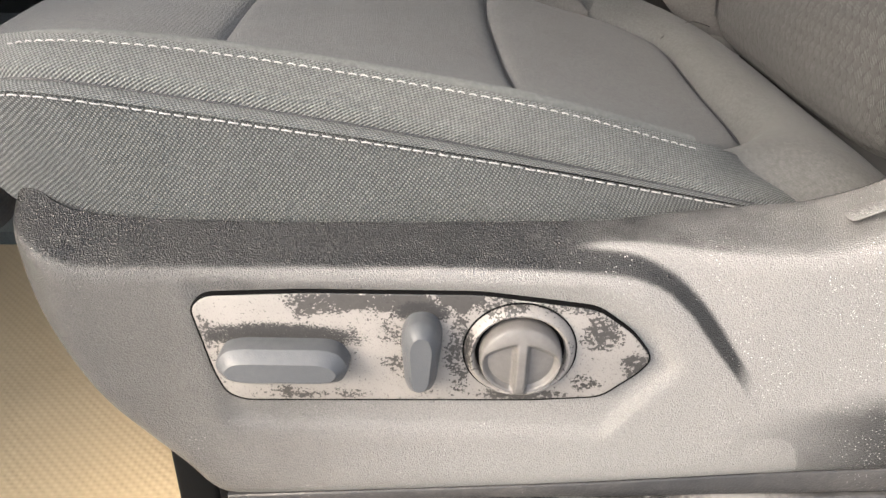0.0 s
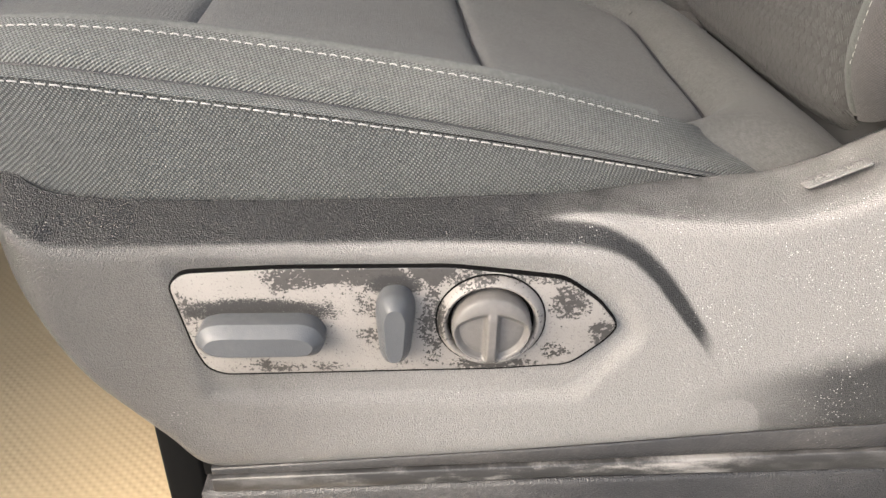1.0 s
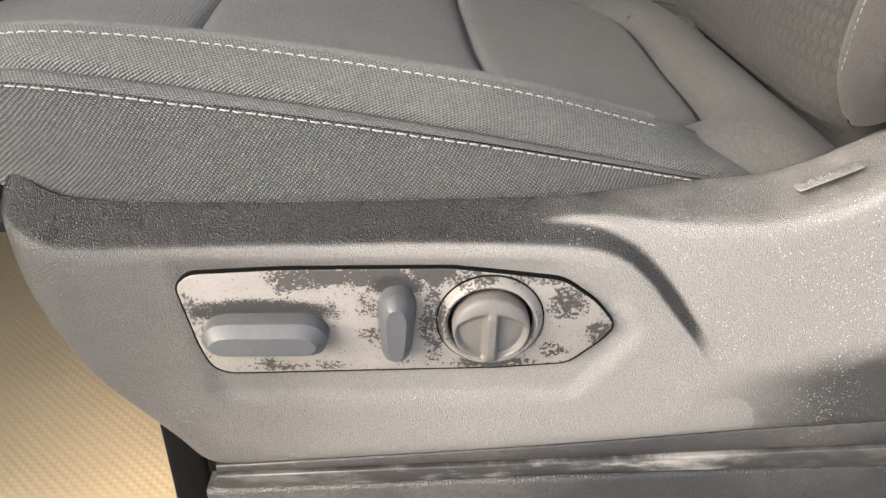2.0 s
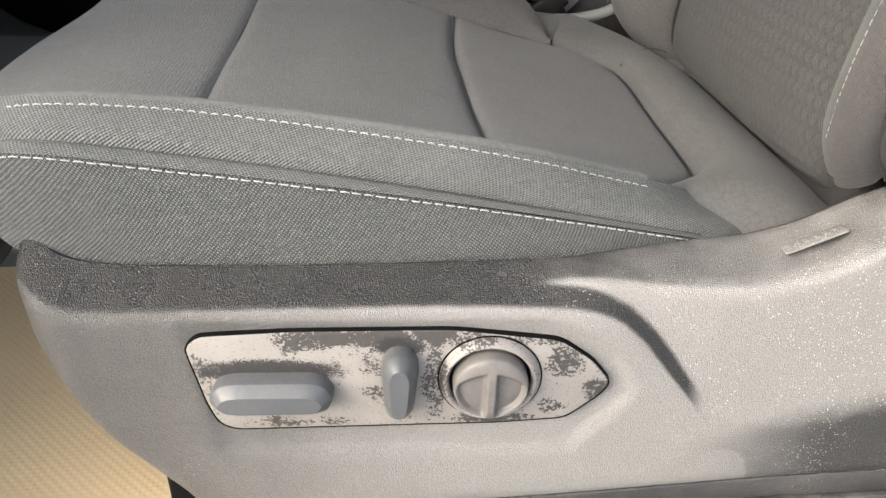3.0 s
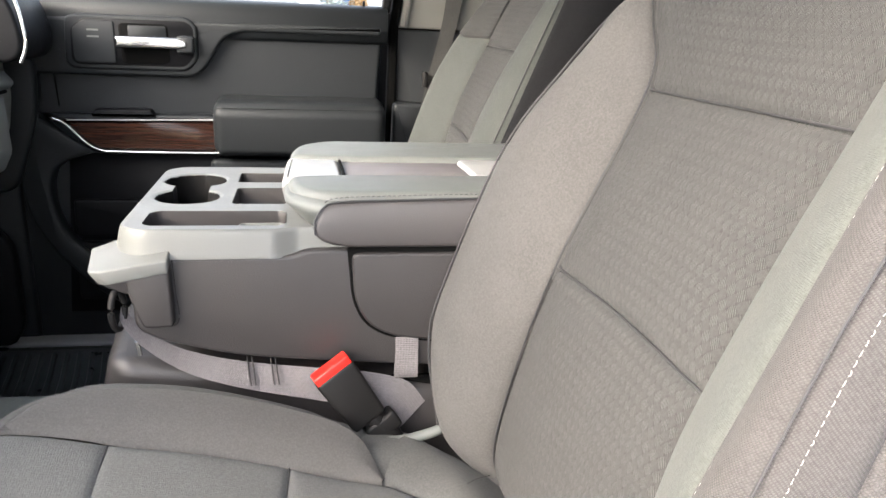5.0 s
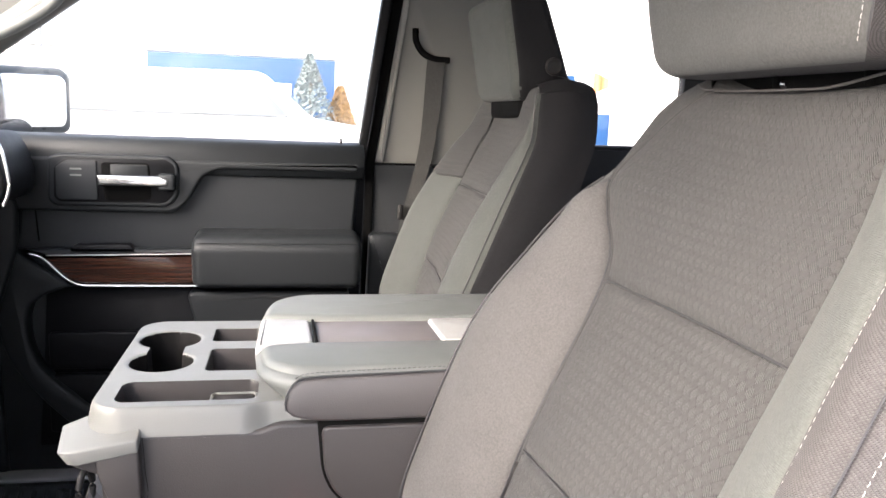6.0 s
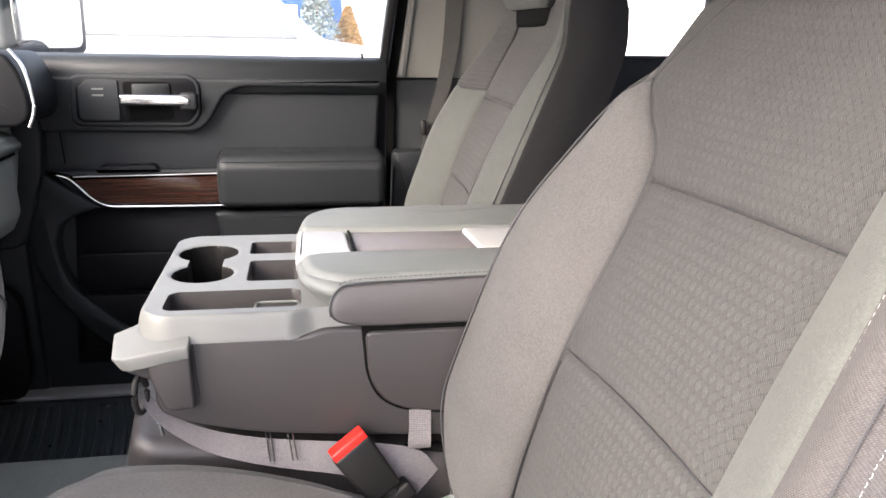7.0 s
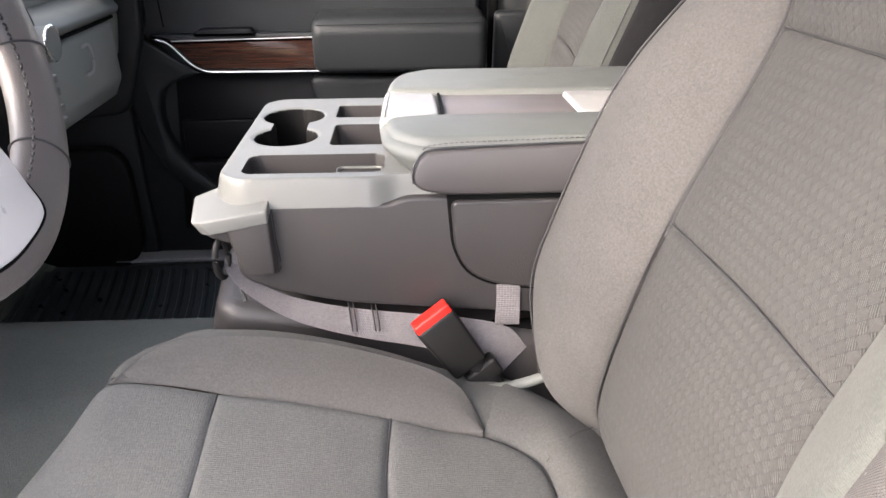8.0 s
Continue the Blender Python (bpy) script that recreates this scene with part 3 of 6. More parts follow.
def make_seat(name, label, flip, driver):
    seat = thing(name, label, "car seat", group="front seats")
    place = flip

    def flip(p):
        p = Vector(p)
        p.z += (0.011 if driver else 0.032) * smooth((p.z - 1.5) / 0.05)
        return place(p)

    def pad(*a, **k):
        return cushion(*a, flip=flip, **k)

    # cushion, lines run from the front edge to the back
    trim = [(-0.270, 0.336, 0.965), (-0.252, 0.309, 0.980), (-0.228, 0.299, 0.966), (-0.165, 0.295, 0.948), (-0.026, 0.296, 0.950), (0.08, 0.301, 0.955), (0.154, 0.322, 0.948), (0.21, 0.335, 0.945)]
    s1 = [(-0.275, 0.345, 0.97), (-0.258, 0.312, 1.012), (-0.222, 0.298, 1.026), (-0.137, 0.301, 1.016), (-0.054, 0.304, 1.004), (0.034, 0.311, 0.988), (0.154, 0.329, 0.960), (0.20, 0.345, 0.945)]
    s1b = [(x, y + d, z + 0.62 * d) for (x, y, z), d in zip(s1, (0.006, 0.008, 0.009, 0.009, 0.008, 0.006, 0.004, 0.003))]
    s2 = [(-0.285, 0.372, 0.985), (-0.262, 0.346, 1.030), (-0.205, 0.328, 1.043), (-0.12, 0.333, 1.036), (0.021, 0.332, 1.016), (0.12, 0.352, 0.986), (0.165, 0.380, 0.962), (0.20, 0.40, 0.945)]
    part_names = ("cushion_side", "cushion_bolster")
    pad(part_names[0], [trim, [(0.5 * (a[0] + b[0]), 0.5 * (a[1] + b[1]) - 0.001, 0.5 * (a[2] + b[2])) for a, b in zip(trim, s1)], s1], M_BASKET, seat, (0, -1, 0.1), 70, 18, 0.002, 0.02, 0.001, sides="b")
    pad("seam_flange", [s1, s1b], M_TWILL, seat, (0, -0.6, 1), 60, 6, 0.001, 0.003, 0.002, sides="b")
    pad(part_names[1], [s1b, s2], M_TWILL, seat, (0, -0.4, 1), 70, 18, 0.005, 0.009, 0.003, sides="a")
    bar("side_seam", [(x, y, z - 0.0016) for x, y, z in s1b[1:7]], 0.0006, M_PIPING, seat, 60, 6, flip)
    stitches("side_stitching", [(x, y - 0.001, z - 0.001) for x, y, z in s1[1:7]], seat, None, 0.0064, 0.26, 0.00045, (0, -0.0008, 0.0004), flip, "white dashed seam thread")
    lip = [(x, y - 0.0105, z + 0.0025) for x, y, z in s2]
    stitches("bolster_stitching", lip[1:6], seat, None, 0.0060, 0.36, 0.00040, (0, -0.0002, 0.0006), flip, "white dashed seam thread")
    bar("bolster_piping", [(x, y + 0.003, z + 0.001) for x, y, z in s2[1:6]], 0.0045, M_TWILL, seat, 60, 8, flip)
    # centre insert: front, middle and rear pad
    front_n = [(-0.306, 0.385, 0.90), (-0.312, 0.385, 0.965), (-0.292, 0.366, 1.014), (-0.262, 0.351, 1.029), (-0.205, 0.333, 1.039), (-0.138, 0.336, 1.033)]
    front_m = [(-0.318, 0.51, 0.90), (-0.325, 0.51, 0.965), (-0.306, 0.51, 1.010), (-0.275, 0.51, 1.026), (-0.215, 0.51, 1.033), (-0.147, 0.51, 1.030)]
    front_f = [(-0.306, 0.630, 0.90), (-0.311, 0.637, 0.96), (-0.2985, 0.649, 0.990), (-0.2805, 0.655, 1.023), (-0.2550, 0.658, 1.0560), (-0.2150, 0.660, 1.0555), (-0.152, 0.659, 1.0430)]
    pad("insert_front_pad", [front_n, front_m, front_f], M_INSERT, seat, (0, 0, 1), 40, 26, 0.0030, 0.008, 0.0020, sides="abd")
    seam_a = [(-0.138, 0.336, 1.033), (-0.148, 0.43, 1.0295), (-0.149, 0.51, 1.030), (-0.152, 0.58, 1.034), (-0.152, 0.659, 1.0430)]
    seam_b = [(0.027, 0.334, 1.011), (0.021, 0.43, 0.999), (0.016, 0.51, 0.998), (0.012, 0.58, 1.000), (0.015, 0.659, 1.008)]
    mid = [(0.5 * (a[0] + b[0]), a[1], 0.5 * (a[2] + b[2]) + 0.003) for a, b in zip(seam_a, seam_b)]
    pad("insert_middle_pad", [seam_a, mid, seam_b], M_INSERT, seat, (0, 0, 1), 30, 26, 0.0030, 0.008, 0.0020)
    rear = [(0.122, 0.355, 0.983), (0.158, 0.395, 0.964), (0.179, 0.43, 0.955), (0.176, 0.52, 0.957), (0.168, 0.622, 0.963), (0.142, 0.648, 0.971), (0.109, 0.661, 0.979)]
    mid2 = [(0.075, 0.342, 1.000), (0.09, 0.40, 0.985), (0.098, 0.46, 0.979), (0.097, 0.53, 0.978), (0.094, 0.6, 0.981), (0.08, 0.635, 0.986), (0.063, 0.66, 0.991)]
    pad("insert_rear_pad", [seam_b, mid2, rear], M_INSERT, seat, (0, 0, 1), 30, 26, 0.0030, 0.008, 0.0020)
    for nm, c in (("front_seam", seam_a), ("rear_seam", seam_b), ("insert_edge_seam", rear)):
        bar(nm, [(x, y, z - 0.0012) for x, y, z in c], 0.0009, M_PIPING, seat, 40, 6, flip)
    # rear yoke round the insert
    junction = [(0.205, 0.340, 0.935), (0.262, 0.330, 0.935), (0.310, 0.40, 0.908), (0.310, 0.52, 0.902), (0.300, 0.62, 0.904), (0.266, 0.70, 0.922), (0.18, 0.762, 0.945)]
    rear2 = [(0.118, 0.362, 0.976), (0.158, 0.396, 0.963), (0.179, 0.43, 0.955), (0.176, 0.52, 0.957), (0.168, 0.622, 0.963), (0.142, 0.652, 0.971), (0.108, 0.664, 0.980)]
    yoke_mid = [(0.162, 0.362, 0.954), (0.202, 0.375, 0.967), (0.215, 0.43, 0.963), (0.213, 0.52, 0.962), (0.204, 0.625, 0.966), (0.18, 0.69, 0.972), (0.135, 0.735, 0.982)]
    pad("cushion_yoke", [rear2, yoke_mid, junction], M_YOKE, seat, (0, 0, 1), 50, 24, 0.010, 0.014, 0.003, sides="ab")
    # far bolster
    f3 = [(-0.257, 0.661, 1.052), (-0.253, 0.680, 1.058), (-0.243, 0.705, 1.058), (-0.226, 0.740, 1.050), (-0.196, 0.760, 1.053), (-0.161, 0.763, 1.052), (-0.101, 0.764, 1.046), (-0.009, 0.762, 1.024), (0.092, 0.752, 0.993)]
    f4 = [(-0.308, 0.634, 0.95), (-0.302, 0.68, 0.93), (-0.287, 0.73, 0.92), (-0.25, 0.775, 0.92), (-0.20, 0.785, 0.94), (-0.14, 0.79, 0.95), (-0.08, 0.79, 0.95), (0.05, 0.788, 0.93), (0.12, 0.78, 0.91)]
    inner = [(-0.2560, 0.659, 1.0555), (-0.235, 0.661, 1.0570), (-0.184, 0.661, 1.0500), (-0.152, 0.660, 1.0425), (-0.094, 0.658, 1.0300), (0.015, 0.657, 1.0065), (0.065, 0.658, 0.9895), (0.107, 0.660, 0.9775)]
    seam_c = [(-0.2374, 0.664, 1.0575), (-0.2287, 0.690, 1.0645), (-0.1975, 0.712, 1.0688), (-0.1544, 0.722, 1.0667), (-0.0977, 0.726, 1.0605), (-0.0392, 0.724, 1.0507), (0.0205, 0.720, 1.0349), (0.0627, 0.712, 1.0225), (0.0863, 0.702, 1.0091), (0.0996, 0.685, 0.9920), (0.1083, 0.668, 0.9800)]

    def between_lines(one, two, lift):
        return [tuple((p + q) / 2 + Vector(lift)) for p, q in zip(spline(one, 40), spline(two, 40))]

    pad("far_bolster", [inner, between_lines(inner, seam_c, (0, 0, 0.004)), seam_c], M_LIGHT, seat, (0, 0.1, 1), 60, 22, 0.0030, 0.008, 0.0012, sides="a")
    pad("bolster_border", [seam_c, between_lines(seam_c, f3, (0, 0.001, 0.003)), f3], M_YOKE, seat, (0, 0.3, 1), 60, 18, 0.0015, 0.010, 0.0008, sides="a")
    stitches("far_stitching", [(x, y + 0.0012, z + 0.0006) for x, y, z in seam_c], seat, M_BELT, 0.0060, 0.4, 0.0004, (0, 0, 0.0006), flip, "short pale seam thread")
    pad("far_side", [f3, f4], M_YOKE, seat, (0, 1, 0.3), 40, 14, 0.004, 0.02, 0.002, sides="a")
    bar("yoke_seam", [(0.168, 0.630, 0.9705), (0.184, 0.646, 0.9775), (0.204, 0.664, 0.9775), (0.226, 0.684, 0.9685)], 0.0005, M_SIDE, seat, 16, 6, flip)
    far_yoke = [(0.090, 0.664, 0.981), (0.084, 0.70, 0.998), (0.074, 0.756, 0.990)]
    pad("yoke_corner", [far_yoke, [(0.15, 0.69, 0.974), (0.15, 0.72, 0.985), (0.14, 0.765, 0.978)], [(0.225, 0.70, 0.955), (0.2, 0.74, 0.955), (0.18, 0.77, 0.95)]], M_YOKE, seat, (0, 0, 1), 20, 14, 0.002, 0.015, 0.0, sides="")
    # frame under the cushion
    core = slab_bm(rounded([(-0.18, 0.345), (-0.20, 0.41), (-0.20, 0.65), (-0.18, 0.76), (0.12, 0.76), (0.25, 0.70), (0.25, 0.34), (0.10, 0.32), (-0.16, 0.32)], 0.03), 0.11, "z", 0.012, base=0.80)
    for v in core.verts:
        v.co = flip(Vector((v.co.x, v.co.y, v.co.z - (0.0 if v.co.z < 0.86 else 0.12 * max(0, v.co.x + 0.05)))))
    bmesh.ops.recalc_face_normals(core, faces=core.faces[:])
    part("cushion_frame", core, M_CORE, seat)

    # backrest, lines run from the bottom to the top
    n1 = [(0.312, 0.392, 0.956), (0.272, 0.391, 0.958), (0.2475, 0.388, 0.990), (0.254, 0.383, 1.08), (0.280, 0.376, 1.226), (0.349, 0.374, 1.384), (0.402, 0.385, 1.49), (0.436, 0.41, 1.555)]
    c1 = [(0.310, 0.515, 0.951), (0.268, 0.515, 0.953), (0.2435, 0.515, 0.986), (0.250, 0.515, 1.08), (0.279, 0.51, 1.226), (0.350, 0.51, 1.384), (0.404, 0.51, 1.49), (0.434, 0.51, 1.552)]
    e1 = [(0.296, 0.690, 0.952), (0.254, 0.690, 0.954), (0.2305, 0.686, 0.987), (0.237, 0.667, 1.08), (0.268, 0.638, 1.226), (0.341, 0.647, 1.385), (0.352, 0.676, 1.445), (0.358, 0.690, 1.476), (0.398, 0.695, 1.515), (0.436, 0.655, 1.555)]
    if not driver:
        e1[5:] = [(0.343, 0.658, 1.385), (0.374, 0.692, 1.445), (0.386, 0.712, 1.476), (0.400, 0.730, 1.515), (0.406, 0.728, 1.556)]

    def level(z):
        pts = []
        for c in (n1, c1, e1):
            dense = spline(c, 200)
            pts.append(tuple(min(dense, key=lambda p: abs(p.z - z))))
        return pts

    def band(z0, z1):
        out = []
        for c in (n1, c1, e1):
            dense = [p for p in spline(c, 300) if z0 - 0.001 <= p.z <= z1 + 0.001]
            out.append([tuple(dense[int(k * (len(dense) - 1) / 14)]) for k in range(15)])
        return out

    for nm, z0, z1 in (("back_lower_pad", 0.950, 1.2195), ("back_middle_pad", 1.2195, 1.385), ("back_upper_pad", 1.385, 1.555)):
        pad(nm, band(z0, z1), M_CELLS, seat, (-1, 0, 0.4), 40, 30, 0.008, 0.02, 0.003)
    for nm, z in (("lower_back_seam", 1.2195), ("upper_back_seam", 1.385)):
        bar(nm, [(p[0] + 0.0005, p[1], p[2]) for p in level(z)], 0.0009, M_PIPING, seat, 40, 6, flip)
    # far bolster of the back
    p1 = [(0.228, 0.705, 0.942), (0.180, 0.742, 1.0), (0.168, 0.762, 1.098), (0.189, 0.77, 1.176), (0.243, 0.768, 1.313), (0.297, 0.752, 1.395), (0.336, 0.72, 1.452), (0.358, 0.692, 1.477)]
    if not driver:
        p1 = [(0.250, 0.705, 0.944), (0.246, 0.745, 1.0), (0.254, 0.757, 1.09), (0.276, 0.762, 1.19), (0.324, 0.763, 1.315), (0.362, 0.761, 1.41), (0.394, 0.757, 1.49), (0.402, 0.745, 1.543)]
    e1b = [tuple(min(spline(e1, 300), key=lambda p: abs(p.z - z))) for z in ((0.956, 1.0, 1.08, 1.16, 1.29, 1.385, 1.445, 1.476) if driver else (0.956, 1.0, 1.09, 1.19, 1.315, 1.41, 1.49, 1.545))]
    mid_b = [tuple((Vector(a) + Vector(b)) / 2 + Vector((-0.014 if driver else -0.010, 0, 0.004))) for a, b in zip(e1b, p1)]
    mid_b[0], mid_b[-1] = tuple((Vector(e1b[0]) + Vector(p1[0])) / 2), tuple((Vector(e1b[-1]) + Vector(p1[-1])) / 2)
    pad("back_far_bolster", [e1b, mid_b, p1], M_LIGHT if driver else M_HEATHER_SHADED, seat, (-1, 0.2, 0.3), 60, 24, 0.010, 0.02, 0.003, sides="ab")
    bar("far_back_piping", [tuple(Vector(a).lerp(Vector(b), 0.06) + Vector((-0.0066, 0.0005, 0.0015))) for a, b in zip(p1, e1b)][1:], 0.0013, M_PIPING, seat, 70, 6, flip)
    bar("far_seam_fill", [tuple(p + Vector((0.005, 0.0, -0.001))) for p in spline(e1, 60) if p.z > 1.2], 0.0058, M_CELLS, seat, 40, 8, flip)
    bar("far_panel_seam", [tuple(p + Vector((-0.0012, 0.001, 0))) for p in spline(e1, 60) if 0.97 < p.z < 1.48], 0.0011, M_PIPING, seat, 60, 6, flip)
    p2 = [(0.25, 0.66, 0.95), (0.235, 0.75, 0.97), (0.235, 0.79, 1.08), (0.255, 0.795, 1.176), (0.31, 0.795, 1.313), (0.365, 0.785, 1.41), (0.41, 0.765, 1.48), (0.44, 0.72, 1.53)]
    p3 = [(0.35, 0.66, 0.92), (0.36, 0.76, 0.95), (0.37, 0.785, 1.08), (0.38, 0.79, 1.176), (0.41, 0.79, 1.313), (0.445, 0.78, 1.41), (0.475, 0.75, 1.49), (0.485, 0.71, 1.54)]
    if not driver:
        p2 = [(a + 0.055, b + 0.012, c + 0.004) for a, b, c in p1]
        p3 = [(0.36, 0.70, 0.93), (0.375, 0.755, 0.98), (0.39, 0.765, 1.08), (0.405, 0.768, 1.176), (0.445, 0.768, 1.313), (0.475, 0.765, 1.41), (0.502, 0.757, 1.49), (0.508, 0.742, 1.535)]
    pad("back_far_side", [p1, p2, p3], M_LIGHT if driver else M_DARKSIDE, seat, (0, 1, 0.2), 50, 20, 0.004, 0.02, 0.003, sides="a")
    # near bolster of the back
    st = [(0.234, 0.348, 0.990), (0.209, 0.325, 1.03), (0.202, 0.306, 1.08), (0.209, 0.297, 1.135), (0.230, 0.294, 1.2), (0.271, 0.293, 1.30), (0.318, 0.300, 1.40), (0.366, 0.318, 1.475), (0.418, 0.365, 1.545)]
    n1b = [tuple(min(spline(n1, 300), key=lambda p: abs(p.z - z))) for z in (0.975, 1.02, 1.07, 1.13, 1.2, 1.30, 1.40, 1.48, 1.553)]
    se1 = [(0.240, 0.310, 1.010), (0.212, 0.282, 1.042), (0.199, 0.262, 1.085), (0.199, 0.254, 1.13), (0.222, 0.249, 1.2), (0.262, 0.25, 1.31), (0.318, 0.262, 1.41), (0.375, 0.285, 1.485), (0.425, 0.335, 1.548)]
    se2 = [(0.280, 0.302, 1.022), (0.262, 0.278, 1.046), (0.249, 0.256, 1.085), (0.249, 0.243, 1.13), (0.27, 0.237, 1.2), (0.302, 0.236, 1.31), (0.355, 0.246, 1.41), (0.41, 0.275, 1.49), (0.44, 0.335, 1.55)]
    se3 = [(0.37, 0.296, 1.035), (0.365, 0.274, 1.055), (0.363, 0.255, 1.085), (0.368, 0.241, 1.13), (0.385, 0.234, 1.2), (0.41, 0.233, 1.31), (0.445, 0.243, 1.41), (0.475, 0.275, 1.49), (0.487, 0.335, 1.54)]
    hem = [(0.25, 0.36, 0.985), (0.265, 0.335, 1.005), (0.30, 0.325, 1.02), (0.37, 0.32, 1.02)]
    # black cloth here puts the shade under the bolster into the colour
    pad("bolster_underside", [[st[0], se1[0], se2[0], se3[0]], hem], M_DARKSIDE, seat, (0, 0, -1), 16, 8, 0.001, 0.01, 0.0, sides="")
    crest = [tuple((Vector(a) + Vector(b)) / 2 + Vector((-0.006, -0.004, 0))) for a, b in zip(st, se1)]
    if driver:
        pad("back_near_band", [n1b, st], M_BAND, seat, (-1, -0.3, 0.3), 60, 16, 0.007, 0.015, 0.003)
        pad("back_near_bolster", [st, crest, se1], M_SIDE, seat, (-0.7, -1, 0.1), 60, 18, 0.005, 0.012, 0.003, sides="ab")
    else:
        for nm, i0, i1, cloth in (("back_side_bolster", 0, 7, M_HEATHER_SHADED), ("back_side_shoulder", 6, 9, M_CELLS)):
            pad(nm, [n1b[i0:i1], st[i0:i1], crest[i0:i1], se1[i0:i1]], cloth, seat, (-1, -0.5, 0.2), 40, 24, 0.006, 0.014, 0.002, sides="abcd" if i0 == 0 else "b")
        bar("near_seam_fill", [tuple(p + Vector((0.004, -0.002, -0.001))) for p in spline(n1, 60) if p.z > 1.40], 0.0075, M_CELLS, seat, 40, 8, flip)
        bar("shoulder_seam_fill", [tuple(p + Vector((0.005, 0.002, 0.0))) for p in spline([n1b[6], st[6], crest[6], se1[6]], 20)], 0.006, M_CELLS, seat, 20, 8, flip)
    pad("back_near_side_front", [se1, se2], M_SIDE, seat, (-0.2, -1, 0), 60, 14, 0.003, 0.008, 0.003, sides="ab")
    pad("back_near_side", [se2, se3], M_SIDE if driver else M_DARKSIDE, seat, (0, -1, 0), 50, 16, 0.004, 0.015, 0.003, sides="a")
    bar("near_back_piping", [(x - 0.001, y - 0.002, z) for x, y, z in se1], 0.0008, M_PIPING, seat, 70, 6, flip)
    if driver:
        stitches("band_stitching", [tuple(Vector(a).lerp(Vector(b), 0.13) + Vector((-0.0065, -0.0045, 0))) for a, b in zip(st, se1)][1:], seat, None, 0.0050, 0.40, 0.00022, (-0.0005, -0.0004, 0), flip, "white dashed seam thread")
        stitches("side_back_stitching", [(0.75 * a[0] + 0.25 * b[0], 0.75 * a[1] + 0.25 * b[1] - 0.0035, 0.75 * a[2] + 0.25 * b[2]) for a, b in zip(se1, se2)][1:], seat, None, 0.0050, 0.40, 0.00022, (0, -0.0005, 0), flip, "white dashed seam thread")
    core2 = slab_bm(rounded([(0.335, 0.92), (0.70, 0.92), (0.70, 0.985), (0.335, 0.985)], 0.02), 0.06, "x", 0.01, 2, 0.262)
    for v in core2.verts:
        v.co = flip(v.co)
    bmesh.ops.recalc_face_normals(core2, faces=core2.faces[:])
    part("back_root", core2, M_CORE, seat)
    # shoulder and back shell
    top_f = [(0.436, 0.41, 1.555), (0.438, 0.46, 1.553), (0.438, 0.51, 1.551), (0.438, 0.585, 1.553), (0.436, 0.655, 1.555)]
    shoulder0 = [(0.354, 0.69, 1.473), (0.392, 0.694, 1.505), (0.42, 0.676, 1.535), (0.436, 0.652, 1.556)]
    shoulder1 = [(0.384, 0.727, 1.485), (0.42, 0.728, 1.53), (0.445, 0.710, 1.556), (0.452, 0.672, 1.568)]
    shoulder2 = [(0.485, 0.722, 1.54), (0.487, 0.712, 1.555), (0.488, 0.692, 1.565), (0.487, 0.665, 1.57)]
    if not driver:
        shoulder0 = [p1[-1], (0.404, 0.735, 1.551), (0.407, 0.716, 1.556), (0.412, 0.690, 1.557)]
        shoulder1 = [p2[-1], (0.454, 0.742, 1.560), (0.453, 0.722, 1.567), (0.452, 0.690, 1.569)]
        shoulder2 = [p3[-1], (0.507, 0.730, 1.550), (0.503, 0.715, 1.559), (0.498, 0.690, 1.566)]
    pad("far_shoulder", [shoulder0, shoulder1, shoulder2], M_CELLS if driver else M_DARKSIDE, seat, (-0.3, 0.5, 1), 20, 18, 0.002, 0.015, 0.001, sides="")
    if not driver:
        inner = box_bm((0.425, 0.60, 1.38), (0.504, 0.748, 1.553), 0.018, 3)
        for v in inner.verts:
            v.co = flip(Vector((v.co.x + 0.25 * (v.co.z - 1.53), v.co.y, v.co.z)))
        bmesh.ops.recalc_face_normals(inner, faces=inner.faces[:])
        part("shoulder_core", inner, M_DARKSIDE, seat)
    dip = 0.022 if driver else 0.0
    top_b = [(0.487, 0.40, 1.555), (0.488, 0.46, 1.558 - dip), (0.488, 0.51, 1.558 - dip), (0.488, 0.585, 1.562 - dip), (0.487, 0.665, 1.57)]
    top_m = [(0.46, 0.405, 1.566), (0.462, 0.46, 1.566 - dip), (0.463, 0.51, 1.566 - dip), (0.462, 0.585, 1.57 - dip), (0.46, 0.662, 1.575)]
    pad("back_top", [top_f, top_m, top_b], M_CELLS, seat, (0, 0, 1), 30, 14, 0.002, 0.01, 0.001, sides="a")
    near_top = [(0.434, 0.408, 1.553), (0.428, 0.37, 1.55), (0.427, 0.337, 1.549)]
    pad("near_shoulder", [near_top, [(0.46, 0.405, 1.563), (0.458, 0.37, 1.56), (0.456, 0.337, 1.555)], [(0.487, 0.40, 1.555), (0.487, 0.37, 1.55), (0.487, 0.335, 1.54)]], M_SIDE, seat, (0, -0.2, 1), 16, 14, 0.002, 0.01, 0.001, sides="")
    collar = [(0.433, 0.395, 1.5625), (0.428, 0.417, 1.5610), (0.427, 0.438, 1.5575), (0.427, 0.461, 1.5540), (0.427, 0.486, 1.5520), (0.427, 0.555, 1.5520), (0.427, 0.614, 1.5530), (0.427, 0.650, 1.5555), (0.431, 0.670, 1.5605)]
    bar("collar_piping", collar, 0.0011, M_SIDE, seat, 40, 6, flip)
    shell_bm = slab_bm(rounded([(0.26, 0.97), (0.73, 0.97), (0.775, 1.2), (0.765, 1.44), (0.69, 1.545), (0.36, 1.54), (0.27, 1.46), (0.245, 1.2)], 0.04), 0.02, "x", 0.006)
